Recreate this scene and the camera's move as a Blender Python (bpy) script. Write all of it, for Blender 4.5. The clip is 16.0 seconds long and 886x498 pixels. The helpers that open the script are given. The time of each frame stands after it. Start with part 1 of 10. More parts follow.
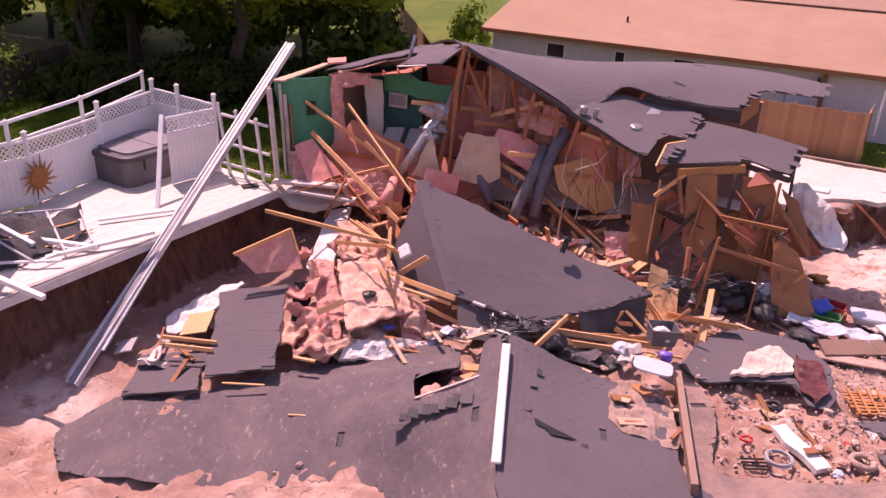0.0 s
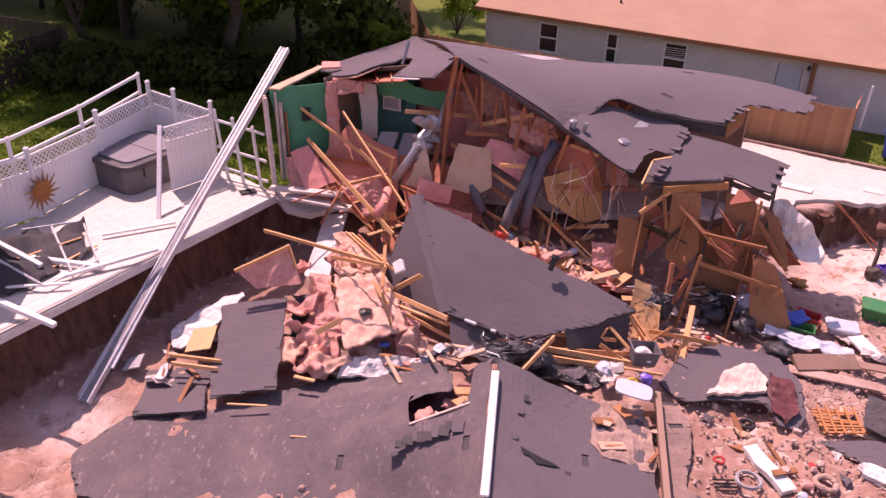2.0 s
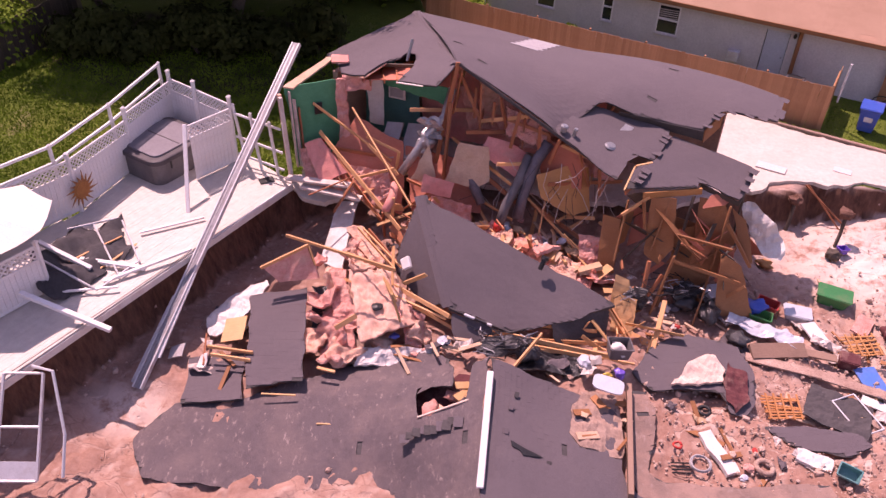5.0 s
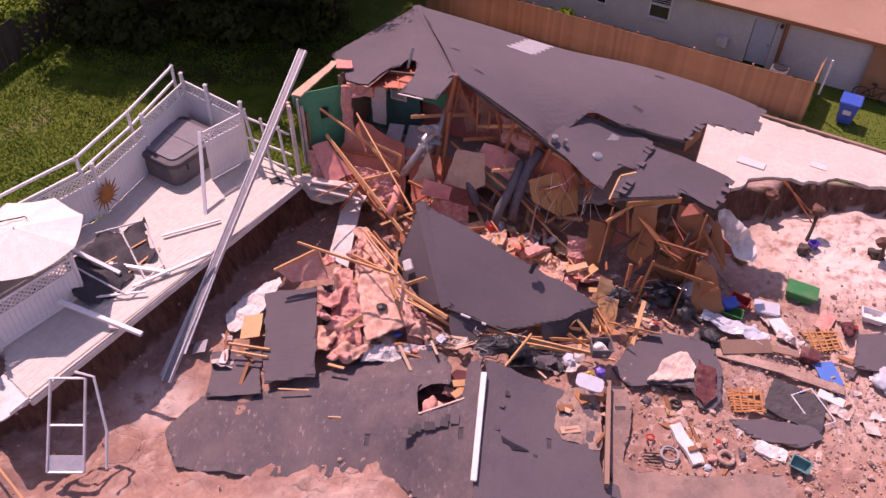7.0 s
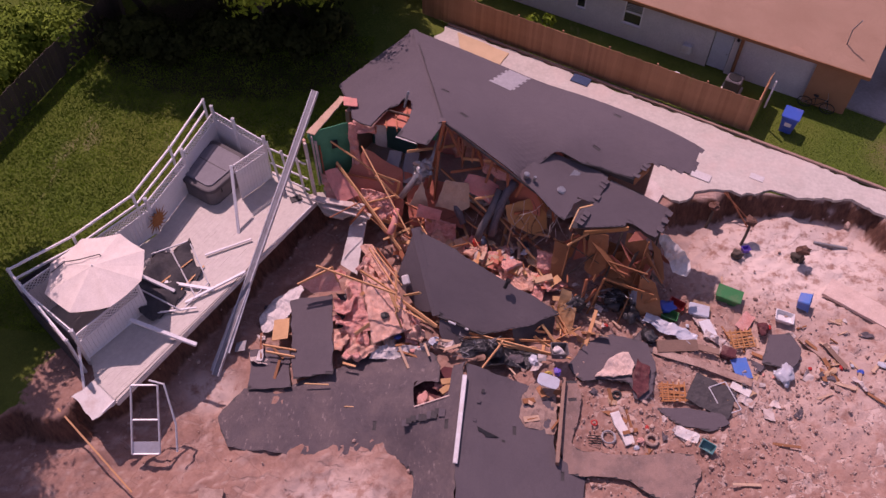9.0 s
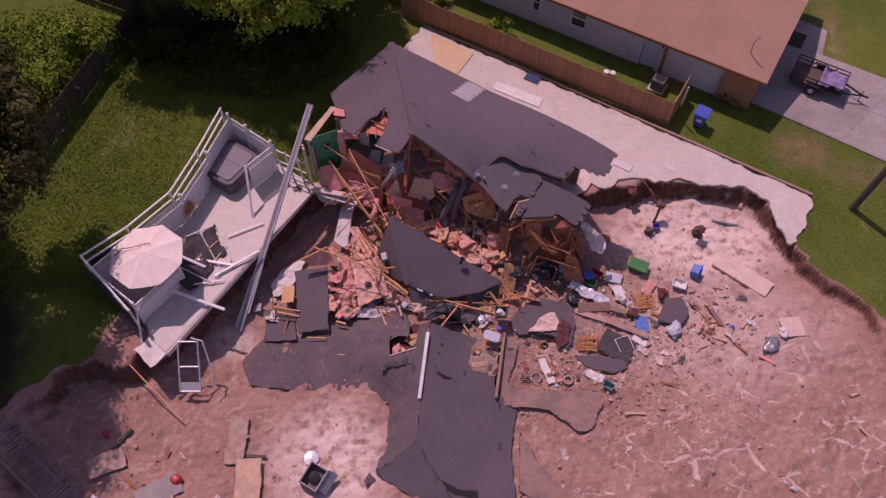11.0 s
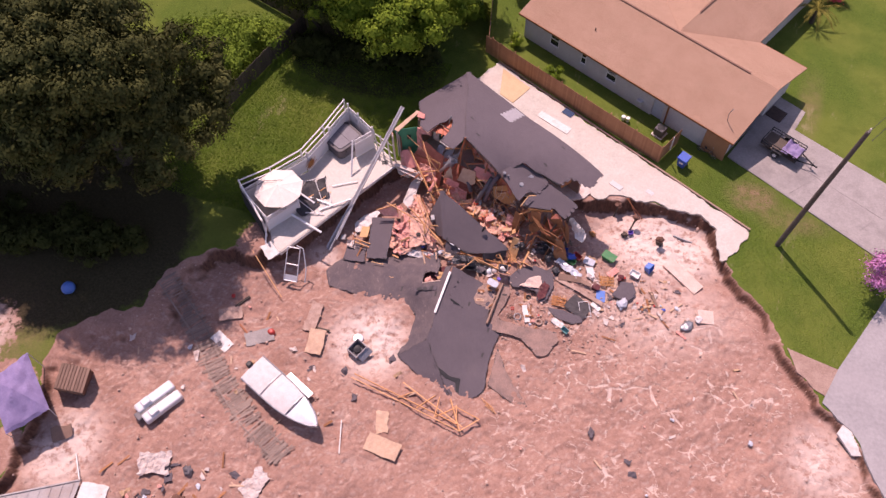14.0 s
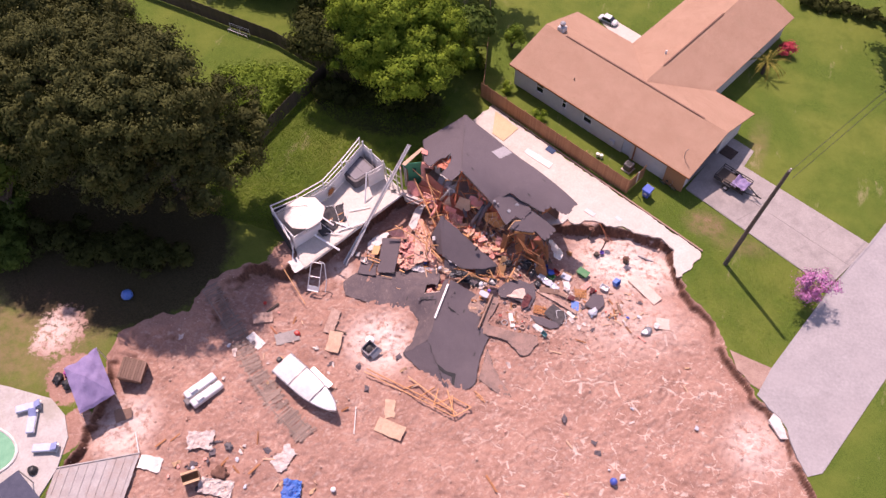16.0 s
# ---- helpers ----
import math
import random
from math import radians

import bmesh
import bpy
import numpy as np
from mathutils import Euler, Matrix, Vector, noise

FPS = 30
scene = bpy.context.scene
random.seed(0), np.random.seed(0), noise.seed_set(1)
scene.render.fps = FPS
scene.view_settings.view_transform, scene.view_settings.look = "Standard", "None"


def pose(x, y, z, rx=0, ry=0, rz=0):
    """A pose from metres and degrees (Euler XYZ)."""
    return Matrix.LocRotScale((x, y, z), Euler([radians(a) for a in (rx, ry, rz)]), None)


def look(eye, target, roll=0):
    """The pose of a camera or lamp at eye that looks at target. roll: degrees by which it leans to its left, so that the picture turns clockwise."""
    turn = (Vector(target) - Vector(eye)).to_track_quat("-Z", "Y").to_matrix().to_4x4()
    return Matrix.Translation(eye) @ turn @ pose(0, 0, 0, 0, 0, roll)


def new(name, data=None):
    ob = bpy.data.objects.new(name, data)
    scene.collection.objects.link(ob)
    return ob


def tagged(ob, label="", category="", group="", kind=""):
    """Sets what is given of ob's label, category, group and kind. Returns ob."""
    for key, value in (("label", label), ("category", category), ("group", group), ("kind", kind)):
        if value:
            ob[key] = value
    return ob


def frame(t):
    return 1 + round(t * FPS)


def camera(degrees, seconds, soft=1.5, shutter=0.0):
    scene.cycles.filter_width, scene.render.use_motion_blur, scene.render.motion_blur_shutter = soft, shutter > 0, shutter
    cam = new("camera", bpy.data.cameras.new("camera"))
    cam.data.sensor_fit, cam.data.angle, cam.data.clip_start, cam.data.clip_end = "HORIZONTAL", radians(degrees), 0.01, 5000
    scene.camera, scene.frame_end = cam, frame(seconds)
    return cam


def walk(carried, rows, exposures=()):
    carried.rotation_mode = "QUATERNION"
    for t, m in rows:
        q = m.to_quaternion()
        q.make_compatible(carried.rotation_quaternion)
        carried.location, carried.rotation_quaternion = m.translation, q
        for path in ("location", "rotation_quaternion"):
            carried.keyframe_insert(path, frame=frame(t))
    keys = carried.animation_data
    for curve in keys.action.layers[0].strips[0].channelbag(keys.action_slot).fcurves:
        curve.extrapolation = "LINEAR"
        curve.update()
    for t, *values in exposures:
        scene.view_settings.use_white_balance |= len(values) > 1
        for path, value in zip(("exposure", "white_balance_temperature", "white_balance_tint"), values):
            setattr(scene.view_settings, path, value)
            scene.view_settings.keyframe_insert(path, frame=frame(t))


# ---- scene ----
cam = camera(57.3, 16.0, 1.45)
PATH = [
    (0, (0.74, 0.628, 8.382), (0.599, 2.449, 7.567), 2.1),
    (0.5, (0.709, 0.633, 8.832), (0.575, 2.436, 7.976), 2.1),
    (1, (0.693, 0.63, 9.283), (0.566, 2.418, 8.396), 2.2),
    (1.5, (0.718, 0.753, 9.891), (0.595, 2.522, 8.966), 2.2),
    (2, (0.718, 0.833, 10.526), (0.599, 2.585, 9.569), 2.2),
    (2.5, (0.758, 0.877, 11.205), (0.641, 2.608, 10.209), 2.2),
    (3, (0.803, 0.833, 11.928), (0.687, 2.54, 10.892), 2.2),
    (3.5, (0.712, 0.744, 12.592), (0.602, 2.423, 11.51), 2.2),
    (4, (0.571, 0.623, 13.263), (0.467, 2.271, 12.134), 2.3),
    (6.5, (0.573, 0.413, 16.889), (0.481, 1.918, 15.574), 2.3),
    (7, (0.555, 0.41, 17.733), (0.468, 1.883, 16.382), 2.4),
    (7.5, (0.606, 0.463, 18.814), (0.521, 1.898, 17.423), 2.3),
    (8, (0.553, 0.453, 20.825), (0.469, 1.821, 19.369), 2.2),
    (8.5, (0.638, 0.383, 23.123), (0.56, 1.679, 21.602), 2.2),
    (8.7, (0.807, 0.196, 23.895), (0.722, 1.48, 22.364), 1.9),
    (10.8, (2.471, -1.661, 33.541), (2.394, -0.576, 31.862), 1.4),
    (11, (2.766, -2.346, 34.3), (2.692, -1.272, 32.614), 1.6),
    (11.5, (3.706, -3.836, 36.544), (3.604, -2.782, 34.848), 1.3),
    (12, (4.769, -5.591, 38.869), (4.597, -4.552, 37.169), 1.0),
    (12.5, (6.066, -7.47, 41.219), (5.812, -6.448, 39.519), 0.8),
    (13, (7.321, -9.462, 43.52), (7.044, -8.445, 41.82), 0.5),
    (13.5, (8.392, -11.306, 45.861), (8.089, -10.291, 44.164), 0.4),
    (14, (9.571, -13.072, 48.156), (9.234, -12.042, 46.475), 0.1),
    (14.5, (10.147, -14.539, 50.438), (9.799, -13.496, 48.768), 0.1),
    (15, (10.914, -16.104, 52.794), (10.555, -15.049, 51.132), -0.0),
    (15.5, (11.424, -17.517, 54.976), (11.063, -16.455, 53.32), 0.0),
    (16, (11.69, -18.94, 56.658), (11.334, -17.865, 55.009), 0.4),
]
EXPOSURES = [
    (0.0, 0.49, 7580, 61), (4.0, 0.43, 7580, 61), (7.0, 0.14, 7330, 60), (8.0, -0.18, 7130, 61), (8.5, -0.34, 7080, 62), (11.0, -0.74, 7080, 67),
    (12.0, -0.62, 7130, 60), (13.5, 0.02, 7230, 46), (14.5, 0.25, 7230, 44), (16.0, 0.38, 7230, 43),
]
walk(cam, [(t, look(eye, target, roll)) for t, eye, target, roll in PATH], EXPOSURES)

# ---- light ----
SUN_FROM = Vector((-0.55, 0.68, 1.55)).normalized()
world = bpy.data.worlds.new("sky_world")
scene.world = world
world.use_nodes = True
_sky = world.node_tree.nodes.new("ShaderNodeTexSky")
_sky.sky_type, _sky.sun_disc = "NISHITA", False
_sky.sun_elevation = math.asin(SUN_FROM.z)
_sky.sun_rotation = math.atan2(SUN_FROM.x, SUN_FROM.y)
_bg = world.node_tree.nodes["Background"]
_bg.inputs[1].default_value = 0.15
world.node_tree.links.new(_sky.outputs[0], _bg.inputs[0])
_sun = bpy.data.lights.new("sun", "SUN")
_sun.energy, _sun.angle, _sun.color = 4.4, radians(0.55), (1.0, 0.94, 0.87)
sun = new("sun", _sun)
sun.matrix_world = look(SUN_FROM * 80, (0, 0, 0))

# ---- materials ----


class Nodes:
    """A short way to write a node material."""

    def __init__(self, name, rough=0.8, metal=0.0, spec=0.3):
        self.mat = bpy.data.materials.new(name)
        self.mat.use_nodes = True
        self.tree = self.mat.node_tree
        self.out = self.tree.nodes["Principled BSDF"]
        self.out.inputs["Roughness"].default_value = rough
        self.out.inputs["Metallic"].default_value = metal
        self.out.inputs["Specular IOR Level"].default_value = spec
        self.coord = self.tree.nodes.new("ShaderNodeTexCoord").outputs["Object"]

    def node(self, kind, **sets):
        n = self.tree.nodes.new(kind)
        for k, v in sets.items():
            if k in n.inputs:
                n.inputs[k].default_value = v
        return n

    def link(self, a, b):
        self.tree.links.new(a, b)

    def world_coord(self):
        self.coord = self.tree.nodes.new("ShaderNodeNewGeometry").outputs["Position"]
        return self

    def stretch(self, sx, sy, sz):
        m = self.node("ShaderNodeMapping", Scale=(sx, sy, sz))
        self.link(self.coord, m.inputs["Vector"])
        return m.outputs[0]

    def noise(self, scale, detail=4.0, rough=0.6, at=None):
        n = self.node("ShaderNodeTexNoise", Scale=scale, Detail=detail, Roughness=rough)
        self.link(at or self.coord, n.inputs["Vector"])
        return n.outputs["Fac"]

    def ramp(self, fac, *stops):
        r = self.tree.nodes.new("ShaderNodeValToRGB")
        el = r.color_ramp.elements
        while len(el) < len(stops):
            el.new(0.5)
        for e, (p, c) in zip(el, stops):
            e.position = p
            e.color = (c, c, c, 1) if isinstance(c, (int, float)) else (*c, 1)
        self.link(fac, r.inputs[0])
        return r.outputs[0]

    def mix(self, fac, a, b, mode="MIX"):
        m = self.tree.nodes.new("ShaderNodeMix")
        m.data_type, m.blend_type = "RGBA", mode
        for sock, v in ((m.inputs[0], fac), (m.inputs[6], a), (m.inputs[7], b)):
            if isinstance(v, (int, float)):
                sock.default_value = v
            elif isinstance(v, tuple):
                sock.default_value = (*v, 1)
            else:
                self.link(v, sock)
        return m.outputs[2]

    def colour(self, c):
        if isinstance(c, tuple):
            self.out.inputs["Base Color"].default_value = (*c, 1)
        else:
            self.link(c, self.out.inputs["Base Color"])
        return self

    def bump(self, fac, strength=0.4, distance=0.02):
        b = self.node("ShaderNodeBump", Strength=strength, Distance=distance)
        self.link(fac, b.inputs["Height"])
        self.link(b.outputs[0], self.out.inputs["Normal"])
        return self

    def island(self):
        return self.tree.nodes.new("ShaderNodeNewGeometry").outputs["Random Per Island"]

    def each(self):
        return self.tree.nodes.new("ShaderNodeObjectInfo").outputs["Random"]


def plain(name, dark, light, scale=6.0, rough=0.75, metal=0.0, bump=0.25, dist=0.01, spec=0.3, dirt=None):
    n = Nodes(name, rough, metal, spec)
    c = n.ramp(n.noise(scale), (0.3, dark), (0.7, light))
    fine = n.noise(scale * 9, 3)
    c = n.mix(0.25, c, n.ramp(fine, (0.3, tuple(v * 0.6 for v in dark)), (0.7, tuple(min(1, v * 1.2) for v in light))))
    if dirt:
        c = n.mix(n.ramp(n.noise(scale * 0.35, 6, 0.7), (0.5, 0.0), (0.72, 0.8)), c, dirt)
    n.colour(c)
    n.bump(fine, bump, dist)
    return n.mat


def wood(name, dark, light, rough=0.7):
    n = Nodes(name, rough)
    grain = n.noise(14, 5, 0.6, n.stretch(0.6, 7, 7))
    c = n.ramp(grain, (0.3, dark), (0.7, light))
    c = n.mix(n.ramp(n.noise(1.1), (0.4, 0.0), (0.8, 0.5)), c, tuple(v * 0.55 for v in dark))
    c = n.mix(0.35, c, n.ramp(n.each(), (0.0, tuple(v * 0.6 for v in dark)), (1.0, light)))
    n.colour(c)
    n.bump(grain, 0.3, 0.005)
    return n.mat


def shingle_material(name, dark, light, dusty, start=0.52, much=0.45):
    n = Nodes(name, 0.9, 0, 0.2)
    tone = n.ramp(n.island(), (0.0, tuple(0.7 * d + 0.3 * l for d, l in zip(dark, light))), (1.0, tuple(0.3 * d + 0.7 * l for d, l in zip(dark, light))))
    n.world_coord()
    tone = n.mix(0.5, tone, n.ramp(n.noise(0.5, 5), (0.3, dark), (0.75, light)))
    tone = n.mix(n.ramp(n.noise(0.8, 7, 0.7), (start, 0.0), (start + 0.23, much)), tone, dusty)
    if much > 0.5:
        tone = n.mix(n.ramp(n.noise(7, 6, 0.8, n.stretch(1.0, 0.45, 1.0)), (0.57, 0.0), (0.66, 0.65)), tone, (0.40, 0.31, 0.285))
        tone = n.mix(n.ramp(n.noise(2.4, 6, 0.75), (0.56, 0.0), (0.66, 0.4)), tone, tuple(v * 0.6 for v in dark))
    grit = n.noise(90, 2)
    n.colour(n.mix(0.3, tone, n.ramp(grit, (0.35, tuple(v * 0.4 for v in dark)), (0.65, tuple(v * 1.6 for v in light)))))
    n.bump(grit, 0.5, 0.004)
    return n.mat


SAND_MID, SAND_PALE, SAND_DARK = (0.34, 0.19, 0.145), (0.64, 0.515, 0.45), (0.19, 0.095, 0.07)


def ground_material():
    n = Nodes("ground", 0.95, 0, 0.15).world_coord()

    def layer(name):
        a = n.tree.nodes.new("ShaderNodeAttribute")
        a.attribute_name = name
        return a.outputs["Fac"]

    def cracks(scale, warp, seed):
        """The distance to the edges of broken plates."""
        w = n.node("ShaderNodeVectorMath")
        w.operation = "MULTIPLY_ADD"
        wn = n.node("ShaderNodeTexNoise", Scale=1.1, Detail=5.0)
        n.link(n.coord, wn.inputs["Vector"])
        n.link(wn.outputs["Color"], w.inputs[0])
        w.inputs[1].default_value = (warp, warp, warp * 0.2)
        n.link(n.coord, w.inputs[2])
        m = n.node("ShaderNodeMapping", Location=(seed, seed * 0.7, 0), Rotation=(0, 0, 0.5), Scale=(1.0, 1.55, 0.25))
        n.link(w.outputs[0], m.inputs["Vector"])
        c = n.node("ShaderNodeTexVoronoi", Scale=scale)
        c.feature = "DISTANCE_TO_EDGE"
        n.link(m.outputs[0], c.inputs["Vector"])
        return c.outputs["Distance"]

    def minus(a, b):
        s = n.node("ShaderNodeMath")
        s.operation = "SUBTRACT"
        n.link(a, s.inputs[0])
        n.link(b, s.inputs[1])
        return s.outputs[0]

    # grass: blades, mown streaks, lush and yellowed patches
    blades = n.noise(11, 5, 0.75)
    grass = n.ramp(blades, (0.25, (0.034, 0.060, 0.009)), (0.55, (0.088, 0.140, 0.020)), (0.8, (0.155, 0.20, 0.038)))
    grass = n.mix(n.ramp(n.noise(0.13, 5, 0.62), (0.42, 0.0), (0.60, 0.7)), grass, (0.145, 0.175, 0.032))
    grass = n.mix(n.ramp(n.noise(0.45, 6, 0.7), (0.50, 0.0), (0.66, 0.55)), grass, (0.075, 0.115, 0.017))
    streaks = n.noise(0.5, 7, 0.75, n.stretch(1.0, 0.35, 1.0))
    grass = n.mix(n.ramp(streaks, (0.60, 0.0), (0.70, 0.65)), grass, (0.30, 0.26, 0.14))
    grass = n.mix(n.mix(1.0, layer("dry"), n.ramp(n.noise(1.1, 6, 0.7), (0.35, 0.25), (0.65, 1.0)), "MULTIPLY"), grass, (0.27, 0.17, 0.105))
    # Leaf litter, its brown deepened to paint in the trees' shade.
    litter_shade = n.ramp(n.noise(6, 5, 0.7), (0.3, (0.026, 0.018, 0.012)), (0.7, (0.066, 0.047, 0.030)))
    fallen = n.ramp(n.mix(0.5, layer("litter_shade"), n.noise(1.2, 6, 0.7), "OVERLAY"), (0.40, 0.0), (0.58, 0.9))
    grass = n.mix(fallen, grass, litter_shade)
    # sand: a broken crust of plates, pale where it has opened
    sand = n.ramp(n.noise(0.5, 7, 0.68), (0.30, (0.24, 0.125, 0.092)), (0.5, SAND_MID), (0.74, (0.42, 0.255, 0.195)))
    clods = n.noise(5.5, 6, 0.7)
    sand = n.mix(0.36, sand, n.ramp(clods, (0.3, SAND_DARK), (0.7, (0.46, 0.30, 0.24))))
    big, fine = cracks(0.50, 0.55, 3.0), cracks(0.95, 0.6, 11.0)
    spread = n.noise(0.55, 6, 0.74)
    opened = n.ramp(spread, (0.50, 0.0), (0.80, 0.10))
    gap = n.mix(1.0, n.ramp(minus(big, opened), (0.0, 1.0), (0.02, 0.0)), n.ramp(spread, (0.535, 0.0), (0.58, 0.85)), "MULTIPLY")
    loose = n.noise(0.75, 5, 0.65)
    shut = n.ramp(loose, (0.52, 0.0), (0.80, 0.12))
    chip = n.mix(1.0, n.ramp(minus(fine, shut), (0.0, 1.0), (0.014, 0.0)), n.ramp(loose, (0.52, 0.0), (0.57, 0.7)), "MULTIPLY")
    flakes = n.ramp(n.noise(1.3, 7, 0.74), (0.625, 0.0), (0.66, 0.55))
    broken = n.mix(1.0, n.mix(1.0, n.mix(1.0, gap, chip, "LIGHTEN"), flakes, "LIGHTEN"), layer("crust"), "MULTIPLY")
    sand = n.mix(broken, sand, n.ramp(clods, (0.3, (0.50, 0.345, 0.275)), (0.7, SAND_PALE)))
    line = n.mix(1.0, n.ramp(fine, (0.006, 1.0), (0.022, 0.0)), n.ramp(n.noise(0.5, 5), (0.44, 0.0), (0.54, 0.3)), "MULTIPLY")
    bare = n.mix(1.0, line, n.ramp(layer("pale"), (0.15, 1.0), (0.5, 0.0)), "MULTIPLY")
    sand = n.mix(bare, sand, (0.13, 0.06, 0.042))
    sand = n.mix(n.ramp(n.noise(1.6, 6, 0.7), (0.36, 0.0), (0.50, 1.0)), sand, n.mix(layer("pale"), sand, SAND_PALE))
    dark_soil = n.noise(3.2, 6, 0.7, n.stretch(1.6, 1.6, 0.35))
    sand = n.mix(layer("scarp"), sand, n.ramp(dark_soil, (0.3, (0.060, 0.030, 0.022)), (0.7, (0.18, 0.088, 0.060))))
    soil = n.ramp(n.mix(0.55, layer("soil"), n.noise(2.5, 4), "OVERLAY"), (0.44, 0.0), (0.52, 1.0))
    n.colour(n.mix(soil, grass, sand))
    relief = n.mix(n.mix(1.0, gap, chip, "LIGHTEN"), n.mix(0.6, clods, n.noise(2.2, 6, 0.7)), (0.1, 0.1, 0.1))
    n.bump(n.mix(soil, blades, relief), 0.85, 0.09)
    return n.mat


def leaf_material(name, dark, light):
    n = Nodes(name, 0.8, 0, 0.08)
    c = n.ramp(n.island(), (0.0, dark), (1.0, light))
    n.world_coord()
    c = n.mix(0.85, c, n.ramp(n.noise(0.8, 5, 0.65), (0.36, dark), (0.64, light)))
    n.colour(c)
    trans = n.node("ShaderNodeBsdfTranslucent")
    n.link(c, trans.inputs["Color"])
    blend = n.node("ShaderNodeMixShader", Fac=0.08)
    n.link(n.out.outputs[0], blend.inputs[1])
    n.link(trans.outputs[0], blend.inputs[2])
    n.link(blend.outputs[0], n.tree.nodes["Material Output"].inputs["Surface"])
    return n.mat


def plastic(name, c, rough=0.4):
    return plain(name, tuple(v * 0.85 for v in c), c, 4, rough, 0, 0.1, 0.004, 0.45, tuple(0.6 * v + 0.4 * s for v, s in zip(c, SAND_MID)))


GROUND = ground_material()
SHINGLE = shingle_material("dark_shingle", (0.092, 0.077, 0.084), (0.127, 0.106, 0.115), (0.150, 0.122, 0.124))
SHINGLE_DUSTY = shingle_material("dusty_shingle", (0.084, 0.068, 0.073), (0.120, 0.097, 0.102), (0.215, 0.160, 0.145), 0.45, 0.6)
SHINGLE_SANDY = shingle_material("sandy_shingle", (0.150, 0.105, 0.092), (0.215, 0.150, 0.128), (0.36, 0.225, 0.18), 0.36, 0.85)
SHINGLE_TAN = shingle_material("tan_shingle", (0.265, 0.155, 0.10), (0.40, 0.25, 0.175), (0.25, 0.18, 0.115))
FELT = plain("roofing_felt", (0.05, 0.045, 0.046), (0.085, 0.077, 0.078), 2, 0.9)
PLY = wood("plywood", (0.50, 0.26, 0.11), (0.70, 0.42, 0.21))
LUMBER = wood("pine_lumber", (0.58, 0.255, 0.10), (0.84, 0.47, 0.235))
LUMBER_OLD = wood("aged_lumber", (0.34, 0.115, 0.055), (0.54, 0.21, 0.105))
BOARD_BROWN = wood("brown_board", (0.24, 0.095, 0.042), (0.42, 0.185, 0.08))
WEATHERED = wood("weathered_wood", (0.20, 0.12, 0.085), (0.33, 0.205, 0.15))
RED_PLY = wood("red_plywood", (0.46, 0.135, 0.085), (0.66, 0.24, 0.155))
ORANGE_PLY = wood("orange_plywood", (0.42, 0.185, 0.065), (0.60, 0.29, 0.115))
FENCE_WOOD = wood("fence_wood", (0.30, 0.135, 0.065), (0.47, 0.245, 0.13))
RUST_WOOD = wood("rust_wood", (0.40, 0.155, 0.055), (0.55, 0.24, 0.09))
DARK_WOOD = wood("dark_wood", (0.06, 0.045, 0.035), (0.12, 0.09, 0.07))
WHITE_VINYL = plain("white_vinyl", (0.68, 0.66, 0.655), (0.78, 0.76, 0.755), 3, 0.45, 0, 0.06, 0.003, 0.4, (0.66, 0.60, 0.56))
WHITE_METAL = plain("white_aluminium", (0.50, 0.50, 0.51), (0.62, 0.615, 0.625), 5, 0.45, 0.1, 0.1, 0.004, 0.5, (0.42, 0.36, 0.33))
WHITE_PAINT = plain("white_paint", (0.56, 0.525, 0.49), (0.69, 0.65, 0.61), 4, 0.6, 0, 0.15, 0.005, 0.3, (0.5, 0.38, 0.32))
DECK = plain("deck_boards", (0.48, 0.43, 0.375), (0.59, 0.535, 0.475), 5, 0.6, 0, 0.2, 0.004, 0.3, (0.48, 0.41, 0.37))
CONCRETE = plain("concrete", (0.45, 0.405, 0.35), (0.56, 0.51, 0.45), 0.8, 0.9, 0, 0.3, 0.01, 0.2, (0.56, 0.44, 0.38))
CONCRETE_GREY = plain("grey_concrete", (0.265, 0.238, 0.222), (0.35, 0.315, 0.292), 0.9, 0.9, 0, 0.3, 0.01, 0.2, (0.19, 0.17, 0.16))
ASPHALT = plain("pale_asphalt", (0.27, 0.255, 0.252), (0.345, 0.325, 0.32), 0.5, 0.92, 0, 0.4, 0.01, 0.2, (0.31, 0.285, 0.28))
INSULATION = plain("pink_insulation", (0.64, 0.25, 0.205), (0.83, 0.45, 0.38), 5, 0.98, 0, 0.9, 0.05, 0.1, (0.66, 0.42, 0.33))
INSULATION_TAN = plain("insulation_paper", (0.60, 0.31, 0.21), (0.84, 0.52, 0.40), 4, 0.95, 0, 0.8, 0.04, 0.1, (0.50, 0.30, 0.22))
PINK_BOARD = plain("pink_board", (0.60, 0.21, 0.18), (0.78, 0.33, 0.28), 4, 0.95, 0, 0.3, 0.01, 0.1, (0.50, 0.27, 0.20))
DARK_DUCT = plain("dark_duct", (0.10, 0.085, 0.10), (0.17, 0.15, 0.17), 9, 0.5, 0.2, 0.6, 0.02)
GREEN_WALL = plain("green_drywall", (0.040, 0.23, 0.125), (0.060, 0.30, 0.165), 3, 0.8, 0, 0.12, 0.004, 0.2)
TEAL_WALL = plain("teal_drywall", (0.04, 0.13, 0.12), (0.055, 0.17, 0.155), 3, 0.8, 0, 0.12, 0.004, 0.2)
DRYWALL = plain("torn_drywall", (0.50, 0.42, 0.38), (0.66, 0.57, 0.52), 4, 0.9, 0, 0.3, 0.01, 0.2, (0.40, 0.27, 0.22))
STUCCO = plain("grey_stucco", (0.50, 0.475, 0.46), (0.59, 0.56, 0.54), 1.6, 0.92, 0, 0.5, 0.01, 0.2)
